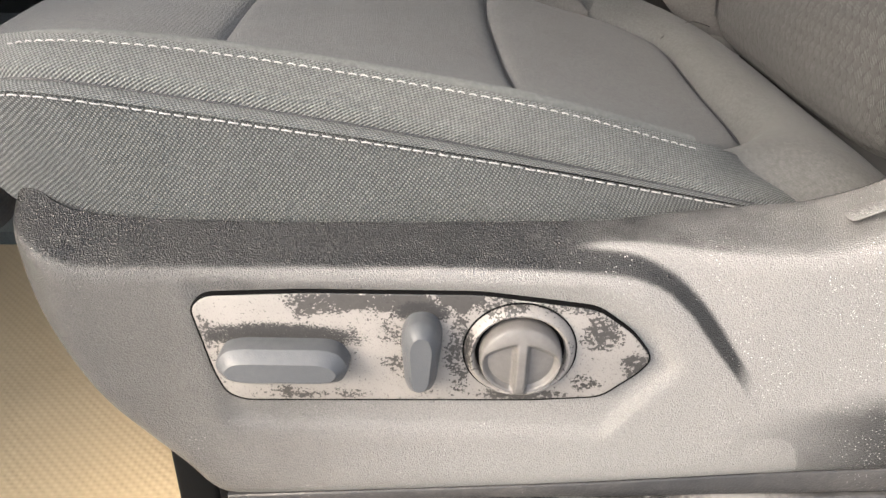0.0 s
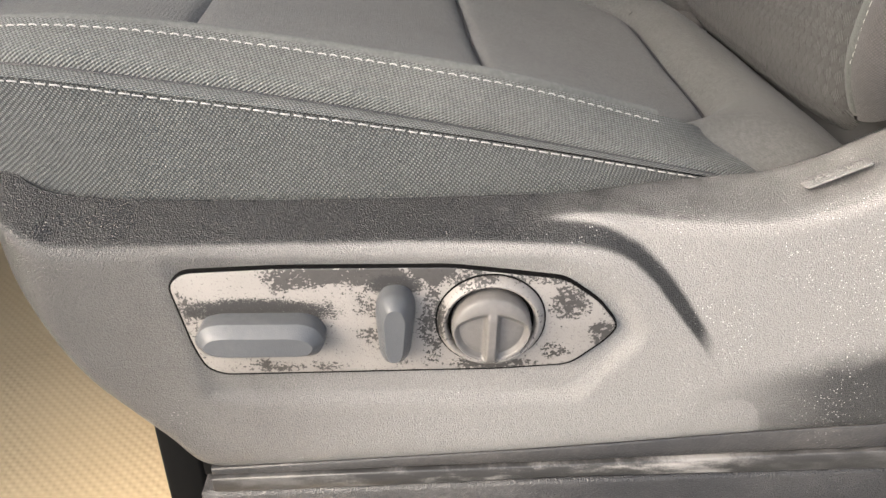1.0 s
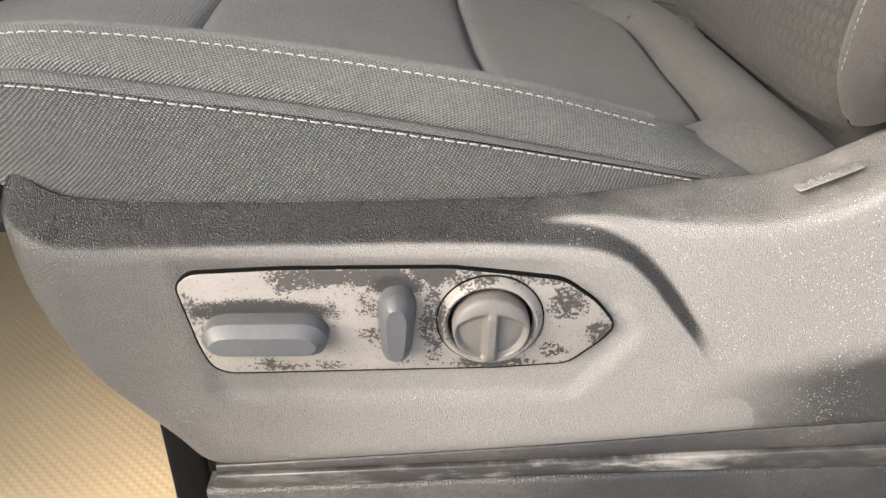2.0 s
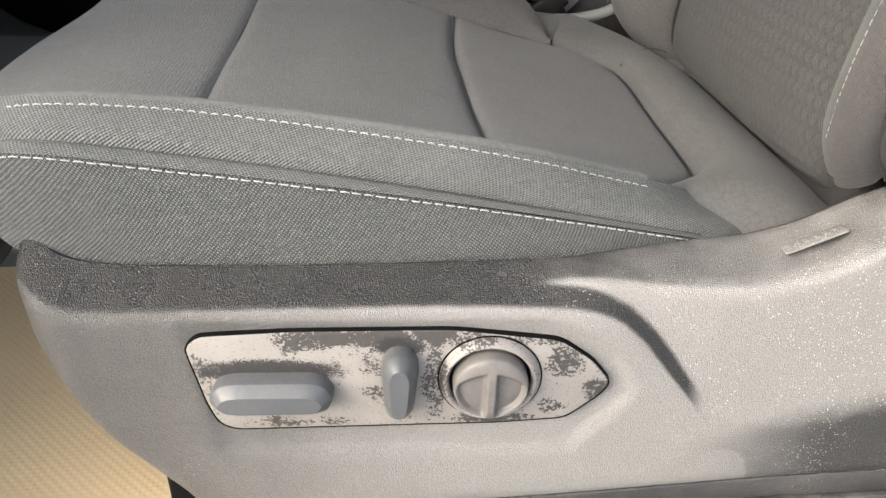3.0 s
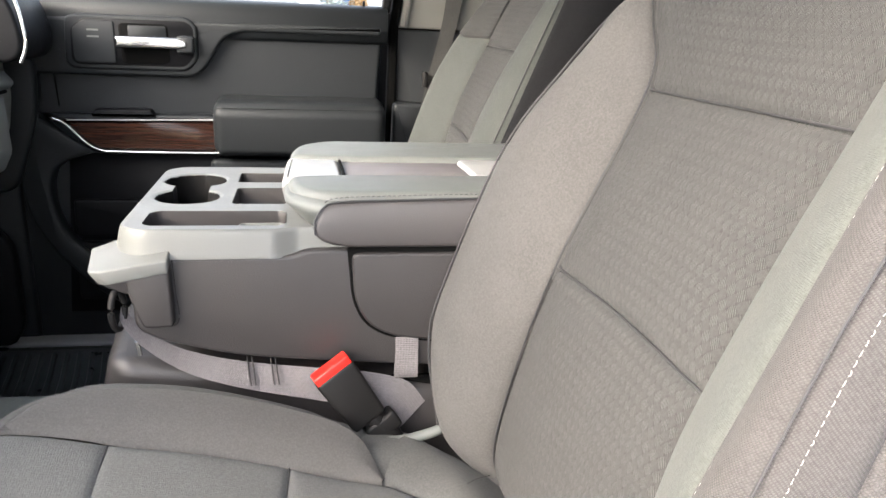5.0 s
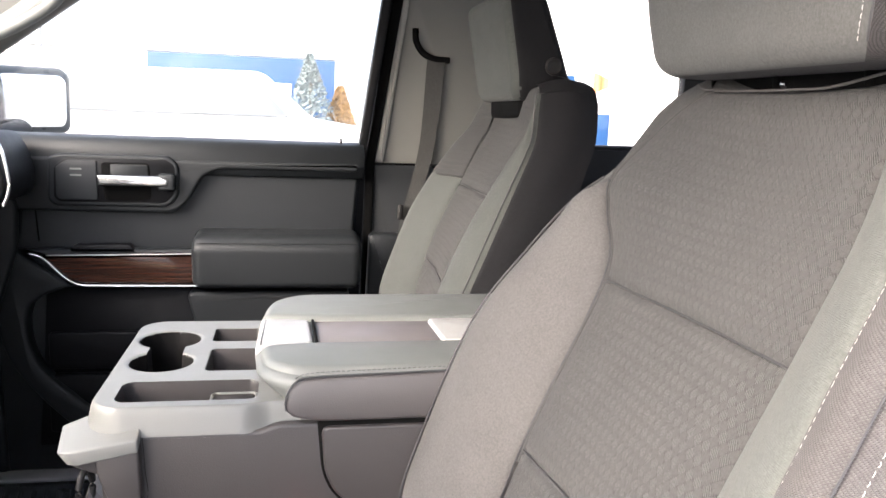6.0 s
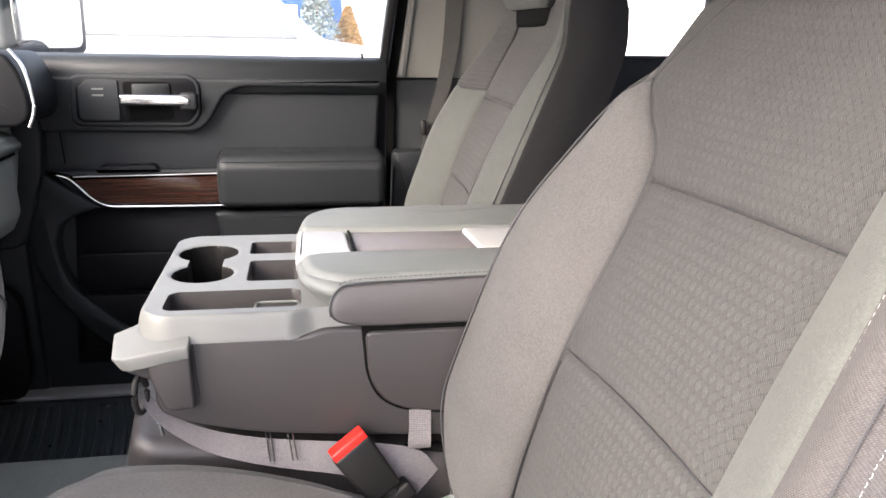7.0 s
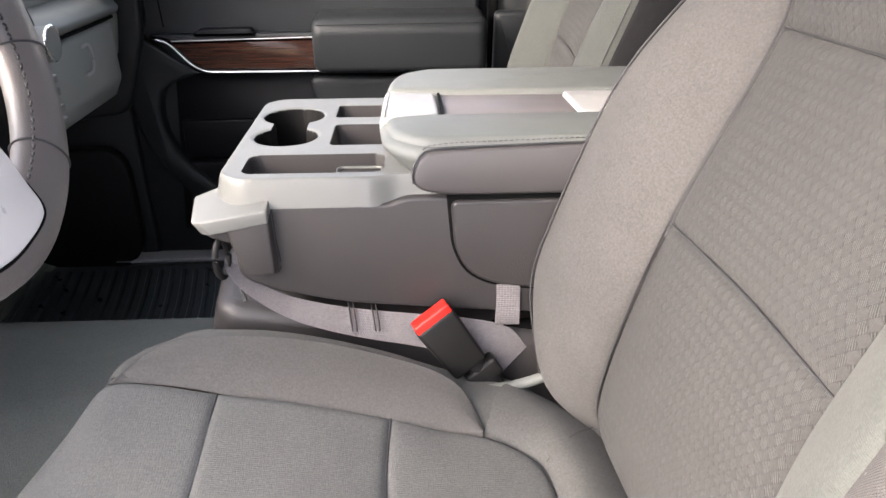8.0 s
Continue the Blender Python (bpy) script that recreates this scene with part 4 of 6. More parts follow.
    for v in shell_bm.verts:
        v.co = flip(Vector((v.co.x + 0.36 + 0.28 * max(0, v.co.z - 1.1), v.co.y, v.co.z)))
    bmesh.ops.recalc_face_normals(shell_bm, faces=shell_bm.faces[:])
    part("back_panel", shell_bm, M_DARKSIDE, seat)
    return seat


def block_ring(x0, x1, y0, y1, r, n=10):
    """A rounded rectangle in plan, from its front far corner round."""
    out = []
    for cx, cy, a0 in ((x1 - r, y1 - r, 0), (x0 + r, y1 - r, 90), (x0 + r, y0 + r, 180), (x1 - r, y0 + r, 270)):
        for k in range(n + 1):
            g = radians(a0 + 90 * k / n)
            out.append((cx + r * math.cos(g), cy + r * math.sin(g)))
    return out


def headrest(name, label, driver):
    """A boxy padded block that leans forward: cloth front, darker sides and back."""
    head = thing(name, label, "headrest", group="headrests")
    if driver:
        y0, y1, z0, z1 = 0.322, 0.708, 1.576, 1.775
    else:
        y0, y1, z0, z1 = 1.350, 1.662, 1.563, 1.757

    def front(z):
        return (0.344 + 0.16 * (1.77 - z)) if driver else (0.402 + 0.185 * (1.757 - z))

    def back(z):
        return (0.455 + 0.30 * (1.77 - z)) if driver else (0.494 + 0.37 * (1.757 - z))

    bm = bmesh.new()
    rings, steps = [], 34
    for k in range(steps + 1):
        f = k / steps
        z = z0 + (z1 - z0) * (0.5 - 0.5 * math.cos(math.pi * f))
        lip = min(z - z0, z1 - z)
        rr = 0.020
        cut = rr - math.sqrt(max(0, rr * rr - max(0, rr - lip) ** 2))
        waist = 0.010 * (1 - smooth((z - z0) / 0.06))
        ring = block_ring(front(z) + cut * 0.8, back(z) - cut, y0 + cut + waist, y1 - cut - waist, 0.048 if driver else 0.024)
        mid_y = (y0 + y1) / 2
        rings.append([bm.verts.new((a + (0.012 * ((b - mid_y) / (y1 - mid_y)) ** 2 if a < (front(z) + back(z)) / 2 else 0.0), b, z)) for a, b in ring])
    n = len(rings[0])
    uv = bm.loops.layers.uv.new("uv")
    edge = 0.026
    for k in range(steps):
        for i in range(n):
            f = bm.faces.new((rings[k][i], rings[k][(i + 1) % n], rings[k + 1][(i + 1) % n], rings[k + 1][i]))
            c = f.calc_center_median()
            dark = c.x > front(c.z) + 0.046 or 22 <= i < 33 if driver else c.x > front(c.z) + edge - 0.004
            f.material_index = 1 if dark else 0
            for loop in f.loops:
                loop[uv].uv = (loop.vert.co.y + loop.vert.co.x, loop.vert.co.z)
    for ring, mat_no in ((rings[0], 1), (rings[-1], 1)):
        f = bm.faces.new(ring)
        f.material_index = mat_no
    bmesh.ops.recalc_face_normals(bm, faces=bm.faces[:])
    seam = [r[22].co + Vector((-0.0002, 0, 0)) for r in rings[5:32]]
    ob = part("head_pad", bm, M_HEAD if driver else M_HEATHER_SHADED, head)
    ob.data.materials.append(M_HEAD_SIDE if driver else M_DARKSIDE)
    px, shift = (0.455, 0.0) if driver else (0.515, 0.965)
    for y in (0.46, 0.57):
        # posts take the gap's black, so its shade is in their colour
        bar("post", [(px, y + shift, 1.53), (px - 0.005, y + shift, z0 + 0.02)], 0.006, M_GAP, head, 4, 12)
    lo, hi = ((0.449, 0.375, 1.535), (0.486, 0.680, 1.605)) if driver else ((0.462, 1.385, 1.53), (0.535, 1.600, 1.585))
    # added black box that fills the gap and stands for its shade
    box("post_gap_filler", lo, hi, M_GAP, head, 0.008)
    if driver:
        stitches("head_stitching", [tuple(p + Vector((-0.0006, 0.0075, 0))) for p in seam], head, None, 0.0045, 0.35, 0.0003, (-0.0004, 0, 0))
        bar("head_seam", [tuple(p) for p in seam], 0.0010, M_PIPING, head, 30, 6)
        bar("post_catch", [(0.4455, 0.556, 1.5690), (0.4455, 0.549, 1.5690)], [0.0034] * 6, M_CHROME, head, 6, 10, label="small chrome catch")
    else:
        part("release_button", lathe_bm([(0.0, 0.004), (0.010, 0.0035), (0.013, 0.005), (0.016, 0.003), (0.017, -0.004)], (0.513, y0 + 0.001, 1.626), (0, -1, 0), 28), M_BUCKLE, head)
    return head


def keep(p):
    return Vector(p)


def across(p):
    p = Vector(p)
    return Vector((p.x + 0.06, 2.010 - p.y, p.z))


driver_seat = make_seat("driver_seat", "grey cloth front seat with white stitching and dusty plastic side trim", keep, True)
headrest("headrest", "grey cloth headrest above the driver's seat", True)
make_seat("passenger_seat", "pale grey cloth front seat with black sides beside the far door", across, False)
headrest("headrest", "pale grey headrest with black back and sides", False)


# ---- side trim of the driver's seat ----
def curve_of(points, n=400):
    """A smooth curve through (x, value) points, to be read at any x."""
    p = spline([(a, 0, b) for a, b in points], n)
    xs, vs = [q.x for q in p], [q.z for q in p]
    return lambda x: float(np.interp(x, xs, vs))


def bend(a, b, c, r, n):
    """Points that round the corner b of the path a, b, c."""
    a, b, c = Vector(a), Vector(b), Vector(c)
    s = b + (a - b) * min(0.49, r / max(1e-6, (a - b).length))
    e = b + (c - b) * min(0.49, r / max(1e-6, (c - b).length))
    return [(1 - t) ** 2 * s + 2 * t * (1 - t) * b + t * t * e for t in [k / n for k in range(n + 1)]]


def dished(x, z):
    """How far a point lies inside the shallow dish that the switch plate sits in, 0 to 1."""
    rim = ((-0.1475, 0.948), (-0.136, 0.851), (-0.124, 0.847), (0.075, 0.8475), (0.112, 0.897), (0.098, 0.925), (0.06, 0.950))
    far = 9.0
    for (ax, az), (bx, bz) in zip(rim, rim[1:] + rim[:1]):
        ex, ez = bx - ax, bz - az
        far = min(far, ((z - az) * ex - (x - ax) * ez) / math.hypot(ex, ez))
    return smooth(far / 0.011)


def side_trim(parent):
    face = 0.264
    bottom = curve_of([(-0.2335, 0.958), (-0.227, 0.924), (-0.215, 0.897), (-0.196, 0.860), (-0.177, 0.836), (-0.159, 0.815), (-0.147, 0.7985), (-0.135, 0.7925), (-0.110, 0.7935), (-0.068, 0.7968), (0.0, 0.8025), (0.069, 0.8088), (0.189, 0.8222), (0.268, 0.829), (0.42, 0.84)])
    ridge = curve_of([(-0.240, 0.968), (-0.222, 0.958), (-0.206, 0.9515), (-0.188, 0.9485), (-0.130, 0.9505), (-0.028, 0.9535), (0.016, 0.9535), (0.045, 0.9525), (0.075, 0.949), (0.092, 0.9425), (0.105, 0.9315), (0.120, 0.9125), (0.136, 0.893), (0.153, 0.874), (0.165, 0.868), (0.42, 0.862)])
    valley = curve_of([(-0.240, 0.970), (0.02, 0.966), (0.045, 0.9655), (0.065, 0.9640), (0.083, 0.9600), (0.099, 0.9510), (0.113, 0.9385), (0.129, 0.9175), (0.142, 0.8985), (0.154, 0.878), (0.168, 0.871), (0.42, 0.865)])
    lip = curve_of([(-0.240, 0.970), (0.045, 0.9660), (0.075, 0.9655), (0.12, 0.9660), (0.149, 0.9665), (0.169, 0.9695), (0.182, 0.9760), (0.203, 0.9875), (0.22, 1.0000), (0.25, 1.012), (0.32, 1.028), (0.42, 1.036)])
    upper_z = curve_of([(-0.240, 0.990), (-0.230, 0.984), (-0.218, 0.9745), (-0.205, 0.969), (-0.190, 0.9662), (-0.17, 0.9648), (-0.145, 0.9645), (-0.089, 0.9650), (-0.029, 0.9668), (0.03, 0.9690), (0.06, 0.9702), (0.09, 0.9712), (0.118, 0.9705), (0.135, 0.9690), (0.153, 0.9690), (0.172, 0.9705), (0.192, 0.9760), (0.207, 0.982), (0.220, 0.9895), (0.239, 0.9995), (0.27, 1.013), (0.32, 1.026), (0.42, 1.032)])
    upper_y = curve_of([(-0.24, 0.290), (0.03, 0.290), (0.08, 0.294), (0.118, 0.305), (0.15, 0.315), (0.2, 0.317), (0.27, 0.314), (0.42, 0.30)])
    xs = [-0.2335 + 0.00135 * k for k in range(22)] + [-0.204 + 0.0032 * k for k in range(64)] + [0.002 + 0.0022 * k for k in range(104)] + [0.232 + 0.0105 * k for k in range(19)]
    bm = bmesh.new()
    cover = bm.verts.layers.float.new("dust_and_shade")
    grid = []
    for x in xs:
        zb, zr, zv, zl, zu, yu, d = bottom(x), ridge(x), valley(x), lip(x), upper_z(x), upper_y(x), 0.0125 * (1 - smooth((x - 0.045) / 0.120))
        k = smooth((x - 0.03) / 0.05)
        zr = max(zr, zb + 0.010)
        c1, u = Vector((face, zr)), Vector((yu, zu))
        straight = c1.lerp(u, 0.42), c1.lerp(u, 0.56)
        b = straight[0].lerp(Vector((face + d, max(zv, zr + 0.0008))), k)
        c2 = straight[1].lerp(Vector((face + d + 0.0035 * smooth((x - 0.05) / 0.1), min(zl, zu - 0.001))), k)
        c2.y = max(c2.y, b.y + 0.0012)
        t = max(0.0, min(1.0, (x + 0.2335) / 0.034))
        front = 0.030 * (1 - math.sqrt(max(0, 1 - (1 - t) ** 2)))
        low = Vector((face, zb + 0.004))
        turn = bend(low, c1, b, 0.0085, 14)
        col = [(Vector((face + 0.05, zb + 0.004)), 1.0), (Vector((face + 0.012, zb)), 1.0)]
        for q in range(46):
            z = zb + (turn[0].y - zb) * q / 46
            col.append((Vector((face + 0.006 * math.exp(-((z - zb) / 0.005)), z)), 1.0))
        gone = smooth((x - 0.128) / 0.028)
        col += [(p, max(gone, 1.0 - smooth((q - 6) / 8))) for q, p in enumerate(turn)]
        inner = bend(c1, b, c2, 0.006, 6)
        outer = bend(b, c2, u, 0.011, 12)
        # cover drops on ledge and groove, so their shade is in the colour too
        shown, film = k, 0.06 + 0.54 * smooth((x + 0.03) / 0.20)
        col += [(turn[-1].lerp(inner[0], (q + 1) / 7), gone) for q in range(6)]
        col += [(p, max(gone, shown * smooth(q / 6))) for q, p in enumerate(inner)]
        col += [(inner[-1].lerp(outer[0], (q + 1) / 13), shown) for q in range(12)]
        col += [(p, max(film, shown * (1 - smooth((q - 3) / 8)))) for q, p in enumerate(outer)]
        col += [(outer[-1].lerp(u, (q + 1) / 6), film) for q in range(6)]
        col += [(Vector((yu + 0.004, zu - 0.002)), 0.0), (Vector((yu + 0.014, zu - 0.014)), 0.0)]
        line = []
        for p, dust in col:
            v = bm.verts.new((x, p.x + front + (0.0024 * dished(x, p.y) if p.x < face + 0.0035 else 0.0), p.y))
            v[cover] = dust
            line.append(v)
        grid.append(line)
    first = []
    for v in grid[0]:
        first.append(bm.verts.new((v.co.x + 0.006, v.co.y + 0.05, v.co.z)))
        first[-1][cover] = v[cover]
    grid.insert(0, first)
    for i in range(len(grid) - 1):
        for j in range(len(grid[0]) - 1):
            bm.faces.new((grid[i][j], grid[i + 1][j], grid[i + 1][j + 1], grid[i][j + 1]))
    bmesh.ops.remove_doubles(bm, verts=bm.verts[:], dist=1e-5)
    bmesh.ops.recalc_face_normals(bm, faces=bm.faces[:])
    if sum(f.normal.y for f in bm.faces) > 0:
        bmesh.ops.reverse_faces(bm, faces=bm.faces[:])
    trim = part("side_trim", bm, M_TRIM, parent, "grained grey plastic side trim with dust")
    # switch plate
    outline = [(-0.1415, 0.930), (-0.134, 0.937), (-0.083, 0.9405), (0.002, 0.942), (0.061, 0.935), (0.080, 0.921), (0.0915, 0.906), (0.086, 0.897), (0.068, 0.880), (0.03, 0.8765), (-0.12, 0.8715), (-0.129, 0.876), (-0.134, 0.89)]
    outline = rounded(outline, 0.006, 4)
    cx, cz = -0.025, 0.906
    grow = [(cx + (a - cx) * 1.008, cz - 0.0002 + (b - cz) * 1.020) for a, b in outline]
    slab("plate_gap", grow, 0.004, M_GAP, trim, "y", 0.0, base=face - 0.0012)
    slab("switch_plate", outline, 0.006, M_PLATE, trim, "y", 0.0008, base=face - 0.0016, label="worn switch plate with a patchy chalky film")
    front = face - 0.0016

    def chamfered(name, pts, height, inset, mat, label, radius=0.008, lean=(0, 0)):
        """A switch cap: an outline that rises straight, then slopes in to a smaller flat."""
        base = rounded(pts, radius, 6)
        mx, mz = sum(p[0] for p in base) / len(base), sum(p[1] for p in base) / len(base)
        sx, sz = max(p[0] for p in base) - mx, max(p[1] for p in base) - mz
        bm2 = bmesh.new()
        loops = []
        for h, k in ((0.002, 0.0), (-height * 0.45, 0.0), (-height * 0.62, 0.0006), (-height * 0.95, inset * 0.92), (-height, inset * 1.1)):
            loops.append([bm2.verts.new((mx + (a - mx) * (1 - k / sx) + lean[0] * -h, front + h, mz + (b - mz) * (1 - k / sz) + lean[1] * -h)) for a, b in base])
        for a, b in zip(loops, loops[1:]):
            for k in range(len(a)):
                bm2.faces.new((a[k], a[(k + 1) % len(a)], b[(k + 1) % len(a)], b[k]))
        bm2.faces.new(loops[-1])
        bmesh.ops.recalc_face_normals(bm2, faces=bm2.faces[:])
        cap = part(name, bm2, mat, trim, label)
        cap.data.set_sharp_from_angle(angle=radians(26))
        return cap

    chamfered("slide_switch", [(-0.131, 0.901), (-0.1255, 0.9105), (-0.117, 0.9128), (-0.074, 0.9135), (-0.0665, 0.911), (-0.0618, 0.902), (-0.066, 0.893), (-0.073, 0.8915), (-0.118, 0.890), (-0.126, 0.892)], 0.0155, 0.0052, M_SWITCH, "blue-grey seat slide switch", 0.004, (0.0, 0.02))
    chamfered("recline_switch", [(-0.0365, 0.922), (-0.0325, 0.930), (-0.026, 0.932), (-0.0195, 0.930), (-0.0155, 0.922), (-0.0185, 0.894), (-0.0225, 0.888), (-0.031, 0.8875), (-0.0345, 0.894)], 0.0165, 0.0046, M_SWITCH, "blue-grey backrest switch", 0.004, (0.0, 0.02))
    knob = Vector((0.0235, front, 0.9095))
    part("dial_ring", lathe_bm([(0.0284, 0.0), (0.0281, 0.0014), (0.0262, 0.0046), (0.0248, 0.0056), (0.0238, 0.0052), (0.0228, 0.003), (0.0224, -0.003)], knob, (0, -1, 0), 72), M_PLATE, trim, "dusty raised ring")
    bm2 = bmesh.new()
    tube_into(bm2, [knob + Vector((0.0287 * math.cos(q * math.pi / 36), -0.0002, 0.0287 * math.sin(q * math.pi / 36))) for q in range(72)], 0.0005, 6, True)
    part("ring_groove", bm2, M_GAP, trim)
    part("dial_gap", lathe_bm([(0.0, 0.0008), (0.0226, 0.0008)], knob, (0, -1, 0), 48), M_GAP, trim)
    # the dial's face is scooped on both sides of an upright grip that spreads out at its top
    bm2 = bmesh.new()
    rings = []
    for r, h in ((0.0207, 0.0), (0.0207, 0.0075), (0.0202, 0.0098)):
        rings.append([bm2.verts.new((knob.x + r * math.sin(2 * math.pi * q / 96), knob.y - h, knob.z + r * math.cos(2 * math.pi * q / 96))) for q in range(96)])
    for ring_no in range(26):
        r = 0.0196 * (1 - ring_no / 26)
        loop = []
        for q in range(96):
            x, z = r * math.sin(2 * math.pi * q / 96), r * math.cos(2 * math.pi * q / 96)
            dome = 0.0135 - 0.0030 * (r / 0.0196) ** 4
            bar_up = 1 - smooth((abs(x) - 0.0018) / 0.0030)
            top = smooth((z - 0.0085 + 0.010 * (x / 0.02) ** 2) / 0.005)
            scoop = 0.0042 * (1 - max(bar_up, top)) * (1 - smooth((r - 0.0165) / 0.003))
            loop.append(bm2.verts.new((knob.x + x, knob.y - dome - 0.0012 * bar_up * (1 - top) + scoop, knob.z + z)))
        rings.append(loop)
    for a, b in zip(rings, rings[1:]):
        for q in range(96):
            bm2.faces.new((a[q], a[(q + 1) % 96], b[(q + 1) % 96], b[q]))
    bm2.faces.new(rings[-1])
    bmesh.ops.recalc_face_normals(bm2, faces=bm2.faces[:])
    part("dial", bm2, M_DIAL, trim, "round grey lumbar dial with a grip bar")
    def settle(mesh):
        film_layer = mesh.verts.layers.float.new("dust_and_shade")
        for v in mesh.verts:
            v[film_layer] = 0.72

    # moulded plate on the upper rear ledge, its raised marks worn smooth
    edge_a, edge_b = Vector((0.205, 0.2690, 0.9885)), Vector((0.205, 0.317, 0.9815))
    along = Vector((0.040, 0.003, 0.017)).normalized()
    out = along.cross(edge_b - edge_a).normalized()
    lie = Matrix((along, out, out.cross(along) * -1)).transposed().to_4x4()
    lie.translation = edge_a.lerp(edge_b, 0.42) + Vector((-0.006, 0, -0.003)) + out * 0.0004
    tag = slab_bm(rounded([(-0.0175, -0.0050), (0.0175, -0.0050), (0.0175, 0.0050), (-0.0175, 0.0050)], 0.003, 4), 0.0014, "y", 0.0006, 2)
    settle(tag)
    tag.transform(lie)
    bmesh.ops.recalc_face_normals(tag, faces=tag.faces[:])
    tag = part("moulded_plate", tag, M_TRIM, trim)
    for k in range(6):
        mark = box_bm((-0.0145 + k * 0.005, 0.0012, -0.0018), (-0.0112 + k * 0.005, 0.0020, 0.0018), 0.0004, 1)
        settle(mark)
        mark.transform(lie)
        part("raised_mark", mark, M_TRIM, tag)
    return trim


trim = side_trim(driver_seat)


def seat_rail(parent):
    """Track cover, riser and front foot below the trim."""
    def tilted(name, lo, hi, mat, bevel=0.003, label=""):
        bm = box_bm(lo, hi, bevel)
        for v in bm.verts:
            v.co.z += 0.055 * (v.co.x + 0.13)
        return part(name, bm, mat, parent, label)
    skirt = [(-0.140, 0.7925), (-0.068, 0.7985), (0.069, 0.8105), (0.189, 0.824), (0.268, 0.831), (0.42, 0.842)]
    joint = [(-0.140, 0.7862), (-0.022, 0.7934), (0.100, 0.8003), (0.218, 0.8085), (0.262, 0.8108), (0.42, 0.819)]
    foot = [(-0.140, 0.7733), (-0.022, 0.7800), (0.071, 0.7868), (0.196, 0.7915), (0.279, 0.795), (0.42, 0.801)]

    def strip(name, top, low, gap, y, depth, mat, label=""):
        return slab(name, [(a, b - gap) for a, b in top] + [(a, b + gap) for a, b in low[::-1]], depth, mat, parent, "y", 0.0012, 2, y, label)

    strip("trim_skirt", skirt, joint, 0.0005, 0.2672, 0.03, M_TRIM_LOW)
    strip("rail_cover", joint, foot, 0.0009, 0.2650, 0.03, M_LIP, "black track cover streaked with silvery dust")
    strip("track_joint", [(a, b + 0.002) for a, b in joint], [(a, b - 0.002) for a, b in joint], 0.0, 0.2735, 0.02, M_GAP)
    tilted("riser", (-0.15, 0.267, 0.63), (0.45, 0.36, 0.771), M_RISER, 0.004)
    box("front_foot", (-0.178, 0.285, 0.62), (-0.150, 0.36, 0.83), M_GAP, parent, 0.005)
    box("foot_cap", (-0.152, 0.284, 0.765), (-0.136, 0.35, 0.800), M_GAP, parent, 0.004)


seat_rail(driver_seat)


# ---- floor coverings ----
def floor_paper():
    bm = bmesh.new()
    bmesh.ops.create_grid(bm, x_segments=60, y_segments=36, size=0.5)
    for v in bm.verts:
        x, y = -0.53 + v.co.x * 0.95, 0.51 + v.co.y * 0.62
        v.co = Vector((x, y, 0.6285 + 0.0035 * noise.noise(Vector((x * 7, y * 7, 0))) + 0.0015 * noise.noise(Vector((x * 20, y * 20, 3)))))
    ret = bmesh.ops.extrude_face_region(bm, geom=bm.faces[:])
    for v in ret["geom"]:
        if isinstance(v, bmesh.types.BMVert):
            v.co.z += 0.0015
    bmesh.ops.recalc_face_normals(bm, faces=bm.faces[:])
    tagged(finish("floor_paper", bm, M_PAPER), "tan waffled protective paper mat on the driver's floor", "floor mat")


def rubber_mat():
    mat = thing("rubber_mat", "black ribbed rubber mat in the far footwell", "floor mat")
    bm = slab_bm(rounded([(-0.98, 1.41), (-0.20, 1.41), (-0.20, 1.80), (-0.98, 1.80)], 0.04), 0.012, "z", 0.003, base=0.636)
    part("mat_base", bm, M_RUBBER, mat)
    for k in range(26):
        x = -0.93 + k * 0.0275
        bm = bmesh.new()
        tube_into(bm, spline([(x + 0.02, 1.44, 0.650), (x, 1.6, 0.650), (x - 0.03, 1.76, 0.650)], 8), 0.0065, 6)
        part("rib", bm, M_RUBBER, mat)


floor_paper()
rubber_mat()


# ---- centre seat and fold-down console ----
def centre_seat():
    seat = thing("jump_seat", "grey narrow centre seat base under the console", "car seat")
    bm = slab_bm(rounded([(-0.185, 0.80), (-0.20, 0.94), (-0.185, 1.10), (-0.16, 1.14), (0.28, 1.14), (0.28, 0.785), (-0.165, 0.785)], 0.025), 0.16, "z", 0.02, 4, base=0.90)
    for v in bm.verts:
        v.co.z += -0.12 * (v.co.x - 0.0) - 0.01 if v.co.z > 0.95 else 0
        if v.co.z < 0.95:
            v.co.x -= 0.03
    part("seat_pad", bm, M_CON, seat)
    box("seat_base", (-0.16, 0.82, 0.70), (0.30, 1.12, 0.915), M_DOOR_DARK, seat, 0.01)
    # added black box that stands for the dark hollow beside the buckle
    box("black_filler", (0.085, 0.794, 0.90), (0.30, 0.812, 1.034), M_GAP, seat, 0.008)
    box("seat_back_root", (0.27, 0.80, 0.93), (0.38, 1.13, 1.17), M_DOOR_DARK, seat, 0.02)


